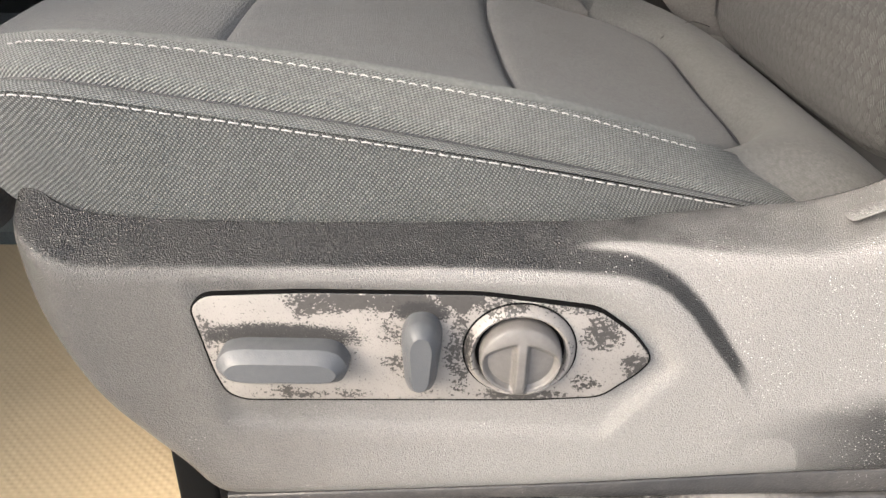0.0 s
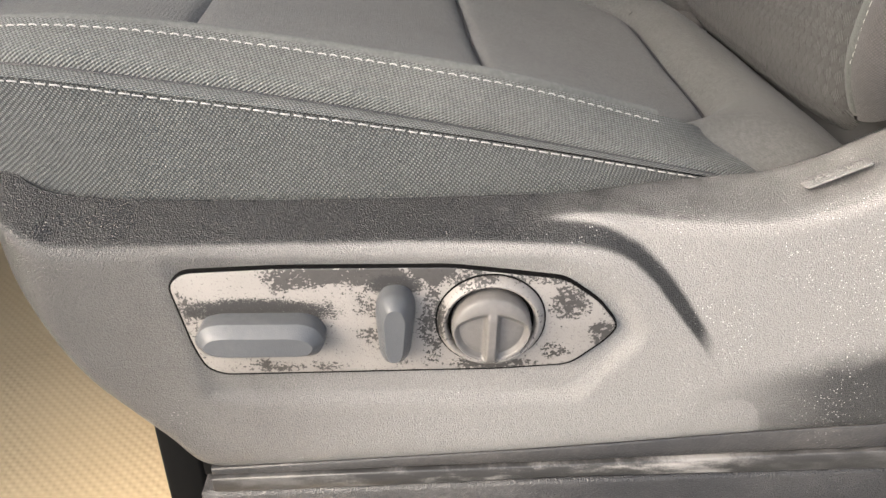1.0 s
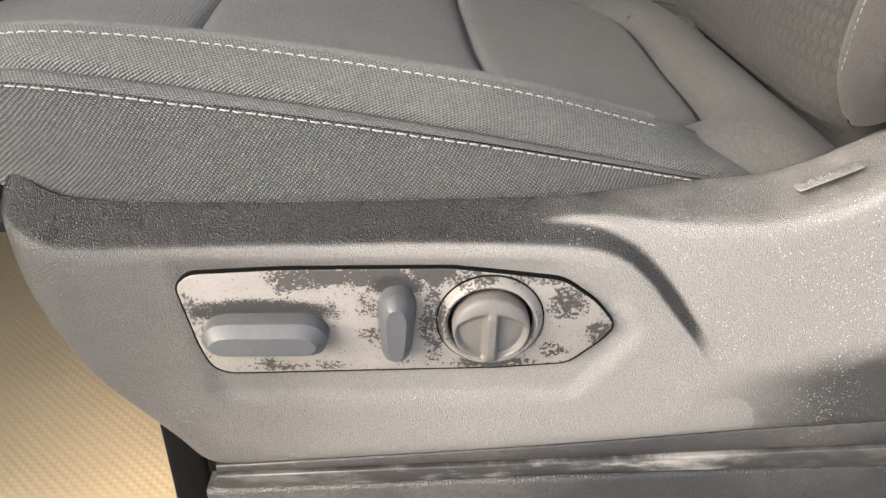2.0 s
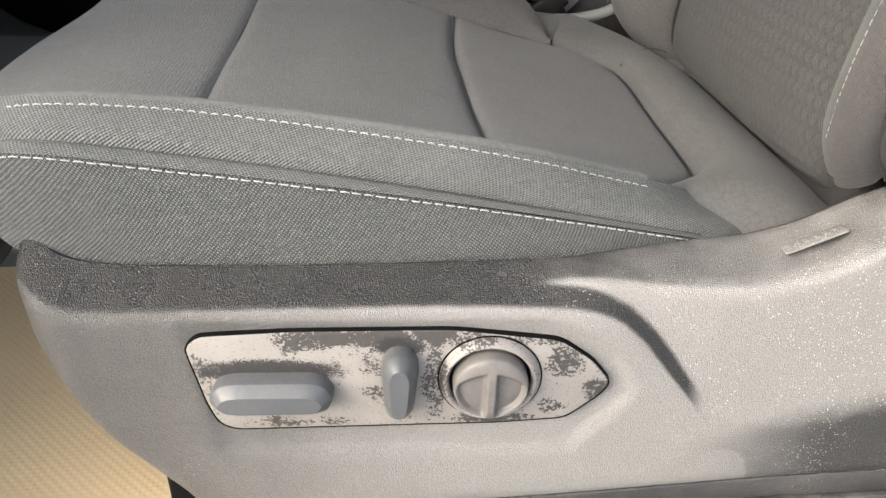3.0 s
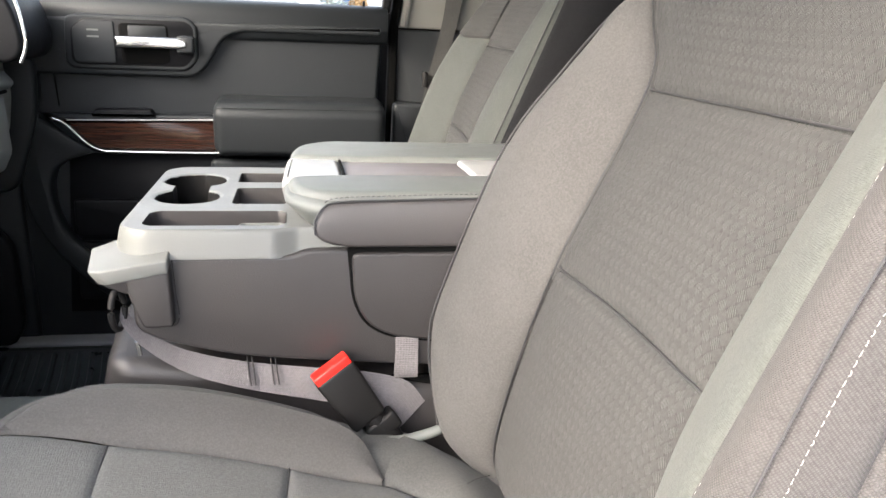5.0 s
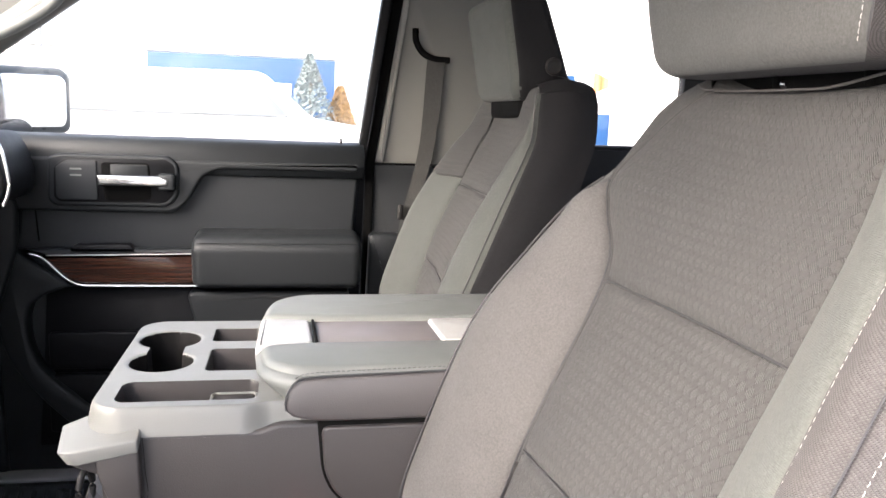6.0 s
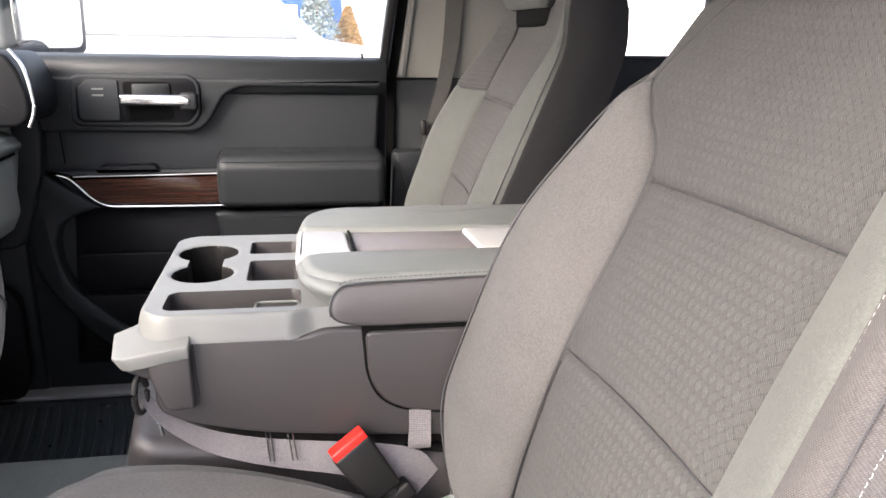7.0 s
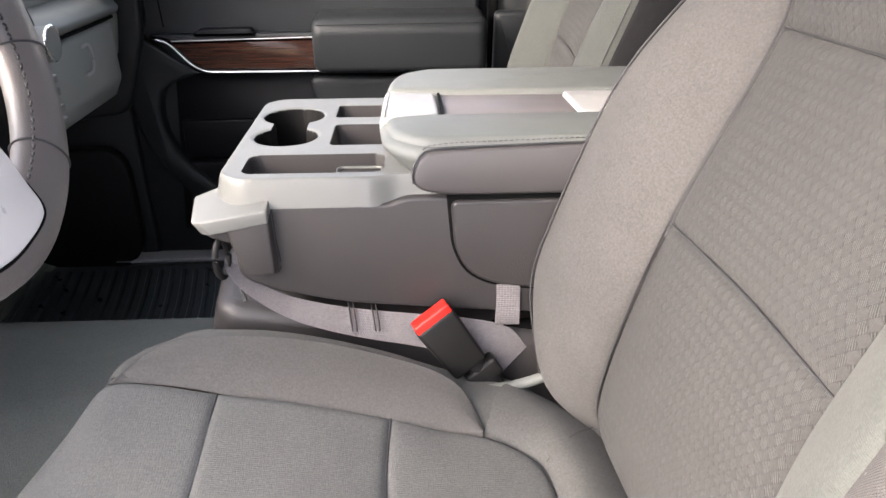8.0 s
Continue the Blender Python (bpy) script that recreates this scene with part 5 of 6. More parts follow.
def tray_mesh():
    """Console top with its cup wells and bins, shaped as a fine relief."""
    x0, x1, y0, y1, top = -0.170, 0.084, 0.778, 1.142, 1.2165
    nx, ny = 240, 320

    def rect(x, y, ax, bx, ay, by, r):
        dx, dy = max(ax + r - x, 0, x - bx + r), max(ay + r - y, 0, y - by + r)
        inside = min(x - ax, bx - x, y - ay, by - y)
        return r - math.hypot(dx, dy) if (dx or dy) else max(inside, 0)

    bm = bmesh.new()
    grid, deep = [], {}
    for i in range(nx + 1):
        row = []
        for j in range(ny + 1):
            x, y = x0 + (x1 - x0) * i / nx, y0 + (y1 - y0) * j / ny
            edge = rect(x, y, x0, x1 + 0.06, y0, y1, 0.045)
            z = top - 0.03 * (1 - smooth(max(edge, 0) / 0.012)) ** 2
            cups = max(0.0380 - math.hypot(x + 0.110, y - 0.944), 0.0395 - math.hypot(x + 0.112, y - 1.040), rect(x, y, -0.133, -0.089, 0.94, 1.04, 0.005))
            in_cup = cups > 0
            ring = max(0.0435 - math.hypot(x + 0.110, y - 0.944), 0.0445 - math.hypot(x + 0.112, y - 1.040))
            bins = max(rect(x, y, -0.139, 0.012, 0.803, 0.868, 0.014), rect(x, y, -0.054, 0.010, 0.902, 0.992, 0.008), rect(x, y, -0.057, 0.006, 1.026, 1.090, 0.008))
            z -= 0.0015 * smooth(ring / 0.006)
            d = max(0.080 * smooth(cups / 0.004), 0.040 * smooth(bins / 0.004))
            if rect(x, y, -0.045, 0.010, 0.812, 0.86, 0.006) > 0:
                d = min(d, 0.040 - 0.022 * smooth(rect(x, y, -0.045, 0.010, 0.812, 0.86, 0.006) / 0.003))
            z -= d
            inward = 0.010 * smooth((x + 0.006) / 0.034) * (1 - smooth((y - y0) / 0.03))
            row.append(bm.verts.new((x, y + inward, z)))
            deep[row[-1]] = (d, in_cup)
        grid.append(row)
    for i in range(nx):
        for j in range(ny):
            f = bm.faces.new((grid[i][j], grid[i + 1][j], grid[i + 1][j + 1], grid[i][j + 1]))
            # faces below the tray top are darker, those of the cups darkest
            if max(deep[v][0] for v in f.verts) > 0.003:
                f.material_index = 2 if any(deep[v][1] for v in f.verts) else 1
    # trim the square corners of the relief to the rounded outline
    drop = [v for row in grid for v in row if rect(v.co.x, v.co.y, x0, x1 + 0.06, y0, y1, 0.045) <= 0]
    bmesh.ops.delete(bm, geom=drop, context="VERTS")
    rim = [e for e in bm.edges if e.is_boundary]
    ret = bmesh.ops.extrude_edge_only(bm, edges=rim)
    for v in ret["geom"]:
        if isinstance(v, bmesh.types.BMVert):
            v.co.z = 1.186
    bmesh.ops.recalc_face_normals(bm, faces=bm.faces[:])
    return bm


def console():
    con = thing("centre_console", "grey fold-down console with cup holders and padded armrest", "console")
    side = [(-0.150, 1.189), (0.016, 1.188), (0.034, 1.1955), (0.31, 1.1955), (0.31, 1.045), (0.13, 1.058), (0.02, 1.0675), (-0.045, 1.0745), (-0.118, 1.093), (-0.147, 1.108)]
    bends = [0.006, 0.012, 0.012, 0.01, 0.01, 0.02, 0.03, 0.03, 0.02, 0.012]
    low = [(a, min(b, 1.128)) for a, b in side]
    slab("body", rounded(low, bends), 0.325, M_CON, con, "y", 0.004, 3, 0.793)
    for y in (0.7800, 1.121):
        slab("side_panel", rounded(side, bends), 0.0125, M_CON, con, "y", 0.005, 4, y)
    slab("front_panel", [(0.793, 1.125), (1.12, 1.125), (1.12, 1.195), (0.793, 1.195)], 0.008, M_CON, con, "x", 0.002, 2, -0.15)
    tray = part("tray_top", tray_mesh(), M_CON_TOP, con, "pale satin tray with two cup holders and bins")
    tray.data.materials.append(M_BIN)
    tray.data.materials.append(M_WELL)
    bm = lathe_bm([(0.006, 0.0), (0.013, 0.004), (0.013, 0.044), (0.010, 0.051), (0.0, 0.053)], (-0.083, 0.994, 1.138), (0, 0, 1), 20)
    part("cup_grip", bm, M_WELL, tray)
    rim = [(-0.041, 0.812), (0.009, 0.812), (0.009, 0.860), (-0.041, 0.860)]
    part("coin_insert", slab_bm(rounded(rim, 0.008), 0.003, "z", 0.001, 1, 1.1985), M_CON, tray, "small pale coin insert")
    ring = rounded(rim, 0.008)
    bar("insert_rim", [(a, b, 1.2025) for a, b in ring[3:] + ring[:4]], 0.0018, M_CON_TOP, tray, 80, 8)
    # armrest: a padded block with a raked prow
    plan = rounded([(0.004, 0.872), (0.010, 0.806), (0.042, 0.773), (0.38, 0.773), (0.38, 1.14), (0.055, 1.14), (0.014, 1.10), (0.004, 1.02)], [0.03, 0.028, 0.03, 0.02, 0.02, 0.04, 0.04, 0.03])
    bm = slab_bm(plan, 0.052, "z", 0.016, 6, 1.198)
    for v in bm.verts:
        if v.co.x < 0.12:
            v.co.x += max(0.0, 1.240 - v.co.z) * 1.05 * (1 - smooth((v.co.x - 0.01) / 0.11))
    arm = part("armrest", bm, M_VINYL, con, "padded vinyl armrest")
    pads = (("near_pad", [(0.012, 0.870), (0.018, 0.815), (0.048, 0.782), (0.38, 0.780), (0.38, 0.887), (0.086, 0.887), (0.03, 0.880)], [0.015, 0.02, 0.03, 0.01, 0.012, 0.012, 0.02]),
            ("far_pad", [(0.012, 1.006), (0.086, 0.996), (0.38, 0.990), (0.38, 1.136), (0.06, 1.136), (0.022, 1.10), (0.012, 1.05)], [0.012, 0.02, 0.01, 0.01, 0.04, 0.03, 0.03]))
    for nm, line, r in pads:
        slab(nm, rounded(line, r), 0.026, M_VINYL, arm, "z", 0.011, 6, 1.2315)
    slab("silver_plate", rounded([(0.006, 0.874), (0.077, 0.8895), (0.074, 0.996), (0.009, 1.004)], 0.008), 0.024, M_SILVER, arm, "z", 0.007, 4, 1.2305, "satin silver grip plate")
    slab("recess_floor", [(0.079, 0.884), (0.38, 0.884), (0.38, 0.994), (0.077, 0.998)], 0.004, M_RECESS, arm, "z", 0.001, 1, 1.2465)
    slab("recess_step", rounded([(0.236, 0.8885), (0.33, 0.8885), (0.33, 0.988), (0.232, 0.988)], 0.006), 0.010, M_SILVER, arm, "z", 0.004, 3, 1.2465)
    bar("recess_edge", [(0.0785, 0.889, 1.2525), (0.0765, 0.996, 1.2525)], 0.0020, M_GAP, arm, 6, 6)
    bar("recess_side_line", [(0.080, 0.8885, 1.252), (0.16, 0.8885, 1.252), (0.24, 0.8885, 1.252)], 0.0016, M_GAP, arm, 8, 6)
    # sewn panel along the near side
    seam = [(0.0430, 1.214), (0.0425, 1.228), (0.052, 1.2425), (0.069, 1.2475), (0.139, 1.2500), (0.38, 1.2560)]
    panel = [(p.x, p.z) for p in spline([(a, 0, b) for a, b in seam], 40)] + [(0.38, 1.199), (0.10, 1.199), (0.078, 1.1995), (0.060, 1.203), (0.050, 1.2075)]
    bm = slab_bm(panel, 0.013, "y", 0.005, 4, 0.7655)
    for v in bm.verts:
        v.co.y += 0.010 * smooth((v.co.z - 1.222) / 0.032) + 0.006 * smooth((1.212 - v.co.z) / 0.014)
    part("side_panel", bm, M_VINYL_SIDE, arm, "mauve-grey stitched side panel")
    bar("panel_seam", [(a, 0.7665 + 0.010 * smooth((b - 1.222) / 0.032), b + 0.0012) for a, b in seam], 0.0011, M_PIPING, arm, 50, 6)
    stitches("panel_stitching", [(a, 0.7685 + 0.010 * smooth((b - 1.222) / 0.032), b + 0.005) for a, b in seam[2:]], arm, M_CON, 0.0055, 0.4, 0.0005, (0, -0.0004, 0.0006))
    # padded rear side panel with its dark gap
    rear = [(0.0808, 1.1925), (0.31, 1.193), (0.31, 1.082), (0.162, 1.0898), (0.123, 1.0965), (0.0987, 1.1105), (0.0850, 1.1375)]
    gap = [(0.0765, 1.1985), (0.31, 1.1985), (0.31, 1.079), (0.162, 1.0868), (0.120, 1.0938), (0.0955, 1.1090), (0.0820, 1.137)]
    slab("side_gap", rounded(gap, [0.004, 0.005, 0.005, 0.02, 0.02, 0.02, 0.02]), 0.006, M_GAP, con, "y", 0.001, 1, 0.7775)
    slab("side_pad", rounded(rear, [0.010, 0.010, 0.010, 0.02, 0.02, 0.02, 0.02]), 0.014, M_CON, con, "y", 0.004, 4, 0.7735)
    # latch nose at the front: a sloping cap over an upright cover
    slab("latch_cover", rounded([(-0.152, 1.176), (-0.147, 1.149), (-0.1345, 1.115), (-0.1045, 1.1165), (-0.1065, 1.181)], [0.004, 0.01, 0.006, 0.004, 0.004]), 0.03, M_CON, con, "y", 0.003, 3, 0.7645)
    corners = [(p, 1.1905 + 0.17 * (p[0] + 0.107) + 0.27 * (p[1] - 0.7625)) for p in ((-0.1865, 0.767), (-0.176, 0.7625), (-0.107, 0.7625), (-0.107, 0.795), (-0.150, 0.83), (-0.192, 0.812))]
    bm = bmesh.new()
    top = [bm.verts.new((*p, z)) for p, z in corners]
    low_ring = [bm.verts.new((p[0] + (0.010 if p[0] < -0.16 else 0.0), p[1] + 0.0008, z - 0.015)) for p, z in corners]
    bm.faces.new(top), bm.faces.new(low_ring)
    for q in range(6):
        bm.faces.new((top[q], top[(q + 1) % 6], low_ring[(q + 1) % 6], low_ring[q]))
    bmesh.ops.recalc_face_normals(bm, faces=bm.faces[:])
    bmesh.ops.bevel(bm, geom=bm.edges[:], offset=0.0022, segments=3, affect="EDGES", profile=0.5)
    part("latch_cap", bm, M_CON_TOP, con, "pale sloping latch cap")
    slab("latch_nose", rounded([(-0.181, 1.172), (-0.170, 1.160), (-0.150, 1.152), (-0.110, 1.160), (-0.110, 1.181), (-0.165, 1.171)], 0.003), 0.045, M_CON, con, "y", 0.003, 3, 0.768)
    bar("latch_gap", [(-0.1052, 0.7805, 1.186), (-0.1032, 0.7805, 1.15), (-0.1030, 0.7805, 1.1145), (-0.135, 0.7805, 1.112)], 0.0007, M_GAP, con, 20, 6)


centre_seat()
console()


# ---- belts and buckle ----
def ribbon(name, a, b, mat, parent, out, n=40, m=6, thick=0.0):
    return cushion(name, [a, [tuple((Vector(p) + Vector(q)) / 2) for p, q in zip(a, b)], b], mat, parent, out, n, m, 0.0008, 0.004, 0.0, sides="")


def belts():
    belt = thing("lap_belt", "mauve-grey seat belt webbing slack across the centre seat", "seat belt")
    up = [(-0.160, 0.783, 1.134), (-0.150, 0.784, 1.121), (-0.128, 0.787, 1.0975), (-0.098, 0.788, 1.0800), (-0.042, 0.786, 1.0660), (0.021, 0.783, 1.0585), (0.09, 0.782, 1.051), (0.145, 0.784, 1.036), (0.168, 0.785, 1.008)]
    lo = [(-0.160, 0.772, 1.124), (-0.155, 0.771, 1.1125), (-0.137, 0.769, 1.0915), (-0.103, 0.766, 1.0675), (-0.067, 0.764, 1.0525), (-0.018, 0.762, 1.0395), (0.045, 0.762, 1.026), (0.110, 0.767, 1.006), (0.138, 0.772, 0.982)]
    ribbon("webbing", up, lo, M_BELT, belt, (0, -0.6, 0.8), 50, 8)
    for k, x in enumerate((-0.033, -0.028, -0.008, -0.003)):
        bar("label_stitching", [(x, 0.7885, 1.0715), (x + 0.003, 0.776, 1.060), (x + 0.006, 0.7615, 1.0475)], 0.0009, M_CON, belt, 10, 5)
    bm = bmesh.new()
    ring = [(-0.1605 + 0.0045 * math.cos(a), 0.772 + 0.010 * math.cos(a), 1.134 + 0.021 * math.sin(a)) for a in [2 * math.pi * k / 24 for k in range(24)]]
    tube_into(bm, ring, 0.0035, 8, True)
    part("guide_ring", bm, M_BUCKLE, belt)
    bar("pin", [(-0.146, 0.783, 1.094), (-0.144, 0.783, 1.078)], [0.003] * 8, M_CHROME, belt, 8, 10)
    tab = thing("strap_tab", "short mauve-grey webbing tab behind the console", "strap")
    ribbon("webbing", [(0.131, 0.778, 1.093), (0.131, 0.776, 1.075), (0.1295, 0.772, 1.052), (0.131, 0.776, 1.044)], [(0.157, 0.778, 1.0925), (0.157, 0.776, 1.075), (0.1565, 0.772, 1.052), (0.157, 0.776, 1.044)], M_BELT, tab, (0, -1, 0), 20, 8)
    # buckle
    buckle = thing("belt_buckle", "black seat belt buckle with a bright red release button", "buckle")
    top = Vector((0.0575, 0.753, 1.0695))
    right = Vector((0.040, 0.012, 0.0265)).normalized()
    upv = Vector((-0.56, -0.02, 0.80))
    upv = (upv - right * upv.dot(right)).normalized()
    depth = right.cross(upv)
    m = Matrix((right, depth, upv)).transposed().to_4x4()
    m.translation = top

    def block(name, lo, hi, mat, bevel, taper=1.0):
        bm = box_bm(lo, hi, bevel, 3)
        for v in bm.verts:
            k = 1 - (1 - taper) * max(0, -v.co.z / 0.08)
            v.co.x *= k
        bm.transform(m)
        return part(name, bm, mat, buckle)

    block("shell", (-0.0245, -0.012, -0.078), (0.0245, 0.012, -0.004), M_BUCKLE, 0.005, 0.86)
    block("release_button", (-0.0225, -0.0105, -0.012), (0.0225, 0.0105, 0.0035), M_RED, 0.002)
    bar("stalk", [(0.098, 0.756, 1.012), (0.125, 0.757, 0.985), (0.14, 0.757, 0.955)], [0.012] * 14, M_BUCKLE, buckle, 14, 10)
    block("base", (-0.012, -0.011, -0.105), (0.028, 0.011, -0.083), M_BUCKLE, 0.004)
    cover = thing("hinge_cover", "curved satin silver seat hinge cover", "seat part")
    bar("cover_strip", [(0.120, 0.735, 0.985), (0.15, 0.742, 0.985), (0.185, 0.745, 0.995), (0.215, 0.745, 1.02)], [0.006] * 24, M_VINYL, cover, 24, 10)


belts()


# ---- far door ----
def far_door():
    door = thing("door_1", "charcoal front passenger door with walnut trim and chrome handle", "car door", "structure")
    panel = rounded([(-0.80, 0.64), (0.175, 0.64), (0.19, 1.1), (0.212, 1.41), (-0.80, 1.41)], 0.02)
    slab("door_panel", panel, 0.05, M_DOOR, door, "y", 0.01, 3, 1.862)
    # window ledge
    ledge = slab_bm(rounded([(1.834, 1.400), (1.837, 1.430), (1.850, 1.4505), (1.88, 1.4555), (1.93, 1.4555), (1.93, 1.37), (1.85, 1.37)], [0.004, 0.02, 0.015, 0.01, 0.01, 0.01, 0.01]), 1.02, "x", 0.002, 1, -0.80)
    part("window_ledge", ledge, M_DOOR, door)
    # raised field round the handle, sweeping back under the ledge
    field = rounded([(-0.79, 1.408), (-0.79, 1.285), (-0.215, 1.285), (-0.185, 1.31), (-0.15, 1.372), (-0.11, 1.388), (0.205, 1.388), (0.208, 1.408)], [0.004, 0.004, 0.04, 0.05, 0.05, 0.05, 0.01, 0.004])
    slab("upper_field", field, 0.034, M_DOOR, door, "y", 0.0085, 6, 1.831)
    rim = rounded([(-0.478, 1.408), (-0.452, 1.415), (-0.222, 1.415), (-0.202, 1.395), (-0.202, 1.325), (-0.228, 1.298), (-0.466, 1.298), (-0.482, 1.312)], 0.014)
    slab("handle_bezel", rim, 0.02, M_DOOR, door, "y", 0.007, 5, 1.823)
    inner = rounded([(-0.466, 1.385), (-0.440, 1.406), (-0.226, 1.406), (-0.211, 1.392), (-0.211, 1.33), (-0.232, 1.308), (-0.456, 1.308), (-0.468, 1.318)], 0.01)
    # flat dark slabs: the recess's shade is in their colour, not their depth
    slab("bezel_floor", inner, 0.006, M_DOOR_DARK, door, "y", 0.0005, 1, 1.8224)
    pad = rounded([(-0.462, 1.384), (-0.438, 1.402), (-0.376, 1.402), (-0.376, 1.312), (-0.455, 1.312), (-0.462, 1.32)], 0.006)
    slab("lock_panel", pad, 0.006, M_DOOR, door, "y", 0.002, 2, 1.8190)
    for z in (1.366, 1.38):
        slab("lock_mark", [(-0.432, z), (-0.408, z), (-0.408, z + 0.004), (-0.432, z + 0.004)], 0.001, M_VINYL, door, "y", 0, 1, 1.8185)
    cup = rounded([(-0.368, 1.398), (-0.265, 1.398), (-0.262, 1.315), (-0.362, 1.312)], 0.012)
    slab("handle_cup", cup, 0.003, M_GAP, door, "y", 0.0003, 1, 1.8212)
    slab("cup_back", rounded([(-0.348, 1.394), (-0.268, 1.394), (-0.268, 1.352), (-0.348, 1.352)], 0.006), 0.004, M_DOOR, door, "y", 0.001, 1, 1.8190)
    bm = slab_bm(rounded([(-0.372, 1.371), (-0.235, 1.371), (-0.222, 1.364), (-0.222, 1.350), (-0.24, 1.347), (-0.372, 1.347)], 0.005), 0.02, "y", 0.006, 4, 1.797)
    part("pull_handle", bm, M_CHROME, door, "brushed chrome pull handle")
    box("handle_hinge", (-0.245, 1.800, 1.338), (-0.208, 1.826, 1.376), M_DOOR, door, 0.006)
    # armrest and lower ledge
    bm = slab_bm(rounded([(1.755, 1.215), (1.772, 1.237), (1.80, 1.243), (1.872, 1.247), (1.872, 1.112), (1.80, 1.113), (1.765, 1.125)], 0.012), 0.385, "x", 0.024, 6, -0.172)
    part("door_armrest", bm, M_DOOR, door, "padded charcoal armrest")
    bar("armrest_seam", [(-0.16, 1.760, 1.226), (0.02, 1.757, 1.227), (0.20, 1.757, 1.228)], 0.0007, M_GAP, door, 24, 6)
    slab("lower_ledge", rounded([(-0.188, 1.104), (0.188, 1.104), (0.184, 0.95), (-0.15, 0.95), (-0.178, 1.06)], [0.02, 0.01, 0.02, 0.02, 0.03]), 0.06, M_DOOR, door, "y", 0.010, 4, 1.806)
    # walnut strip with chrome edge
    strip = rounded([(-0.495, 1.189), (-0.152, 1.195), (-0.156, 1.124), (-0.412, 1.124), (-0.445, 1.14)], [0.004, 0.004, 0.004, 0.01, 0.02])
    slab("walnut_strip", strip, 0.03, M_WOOD, door, "y", 0.0065, 5, 1.804, "dark glossy walnut trim")
    bar("chrome_edge", [(-0.518, 1.806, 1.192), (-0.49, 1.806, 1.181), (-0.45, 1.806, 1.140), (-0.418, 1.806, 1.122), (-0.38, 1.806, 1.1195), (-0.27, 1.806, 1.1190), (-0.158, 1.806, 1.119)], 0.0034, M_CHROME, door, 50, 8, label="chrome trim line")
    # window glint on the strip's bevel, drawn as a pale bar
    bar("strip_top_glint", [(-0.485, 1.8045, 1.1890), (-0.32, 1.8045, 1.1915), (-0.158, 1.8045, 1.1945)], 0.0016, M_POLE, door, 20, 6, label="thin painted glint along the walnut's top edge")
    slab("switch_ledge", rounded([(-0.44, 1.198), (-0.30, 1.198), (-0.31, 1.214), (-0.425, 1.212)], 0.005), 0.03, M_DOOR_DARK, door, "y", 0.005, 3, 1.812)
    slab("trim_base", rounded([(-0.545, 1.200), (-0.15, 1.203), (-0.15, 1.112), (-0.40, 1.110), (-0.45, 1.115)], 0.012), 0.03, M_DOOR, door, "y", 0.008, 3, 1.822)
    # sweeping arch and the dark map pocket
    outer = [(-0.56, 1.20), (-0.60, 1.12), (-0.595, 1.0), (-0.565, 0.92), (-0.50, 0.835), (-0.42, 0.762), (-0.30, 0.72), (0.17, 0.70)]
    inner = [(-0.435, 1.115), (-0.52, 1.08), (-0.535, 1.0), (-0.51, 0.925), (-0.45, 0.865), (-0.38, 0.805), (-0.28, 0.765), (0.17, 0.745)]
    o = [(p.x, p.z) for p in spline([(a, 0, b) for a, b in outer], 30)]
    i = [(p.x, p.z) for p in spline([(a, 0, b) for a, b in inner], 30)]
    slab("door_arch", o + i[::-1], 0.05, M_DOOR, door, "y", 0.010, 3, 1.818)
    # pocket in the darker plastic, its shade put into the colour
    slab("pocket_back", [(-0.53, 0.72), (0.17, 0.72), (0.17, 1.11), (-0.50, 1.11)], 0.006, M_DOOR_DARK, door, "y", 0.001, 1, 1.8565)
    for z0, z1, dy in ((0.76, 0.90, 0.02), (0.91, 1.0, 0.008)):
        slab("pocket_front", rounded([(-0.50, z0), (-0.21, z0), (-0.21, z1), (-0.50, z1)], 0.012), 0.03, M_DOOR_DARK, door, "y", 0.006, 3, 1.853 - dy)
    # front part of the door towards the dash
    slab("front_field", rounded([(-0.80, 0.64), (-0.60, 0.64), (-0.61, 1.0), (-0.60, 1.15), (-0.55, 1.22), (-0.54, 1.41), (-0.80, 1.41)], 0.02), 0.03, M_DOOR, door, "y", 0.008, 3, 1.842)
    bar("panel_joint", [(-0.512, 1.838, 1.405), (-0.512, 1.838, 1.30), (-0.507, 1.838, 1.215)], 0.0016, M_GAP, door, 12, 6)
    # window frame and pane
    post = [(0.207, 1.44), (0.226, 1.44), (0.293, 1.88), (0.268, 1.88)]
    slab("window_post", post, 0.04, M_DOOR_DARK, door, "y", 0.004, 2, 1.862)
    slab("window_header", [(-0.36, 1.835), (0.285, 1.835), (0.29, 1.87), (-0.33, 1.87)], 0.04, M_DOOR_DARK, door, "y", 0.004, 2, 1.862)
    pane = slab("pane", [(-0.84, 1.452), (0.215, 1.452), (0.275, 1.84), (-0.33, 1.84)], 0.004, M_GLASS, door, "y", 0, 1, 1.888)
    pane.visible_shadow = False
    box("lock_pin", (0.163, 1.868, 1.452), (0.169, 1.874, 1.466), M_DOOR_DARK, door, 0.001)


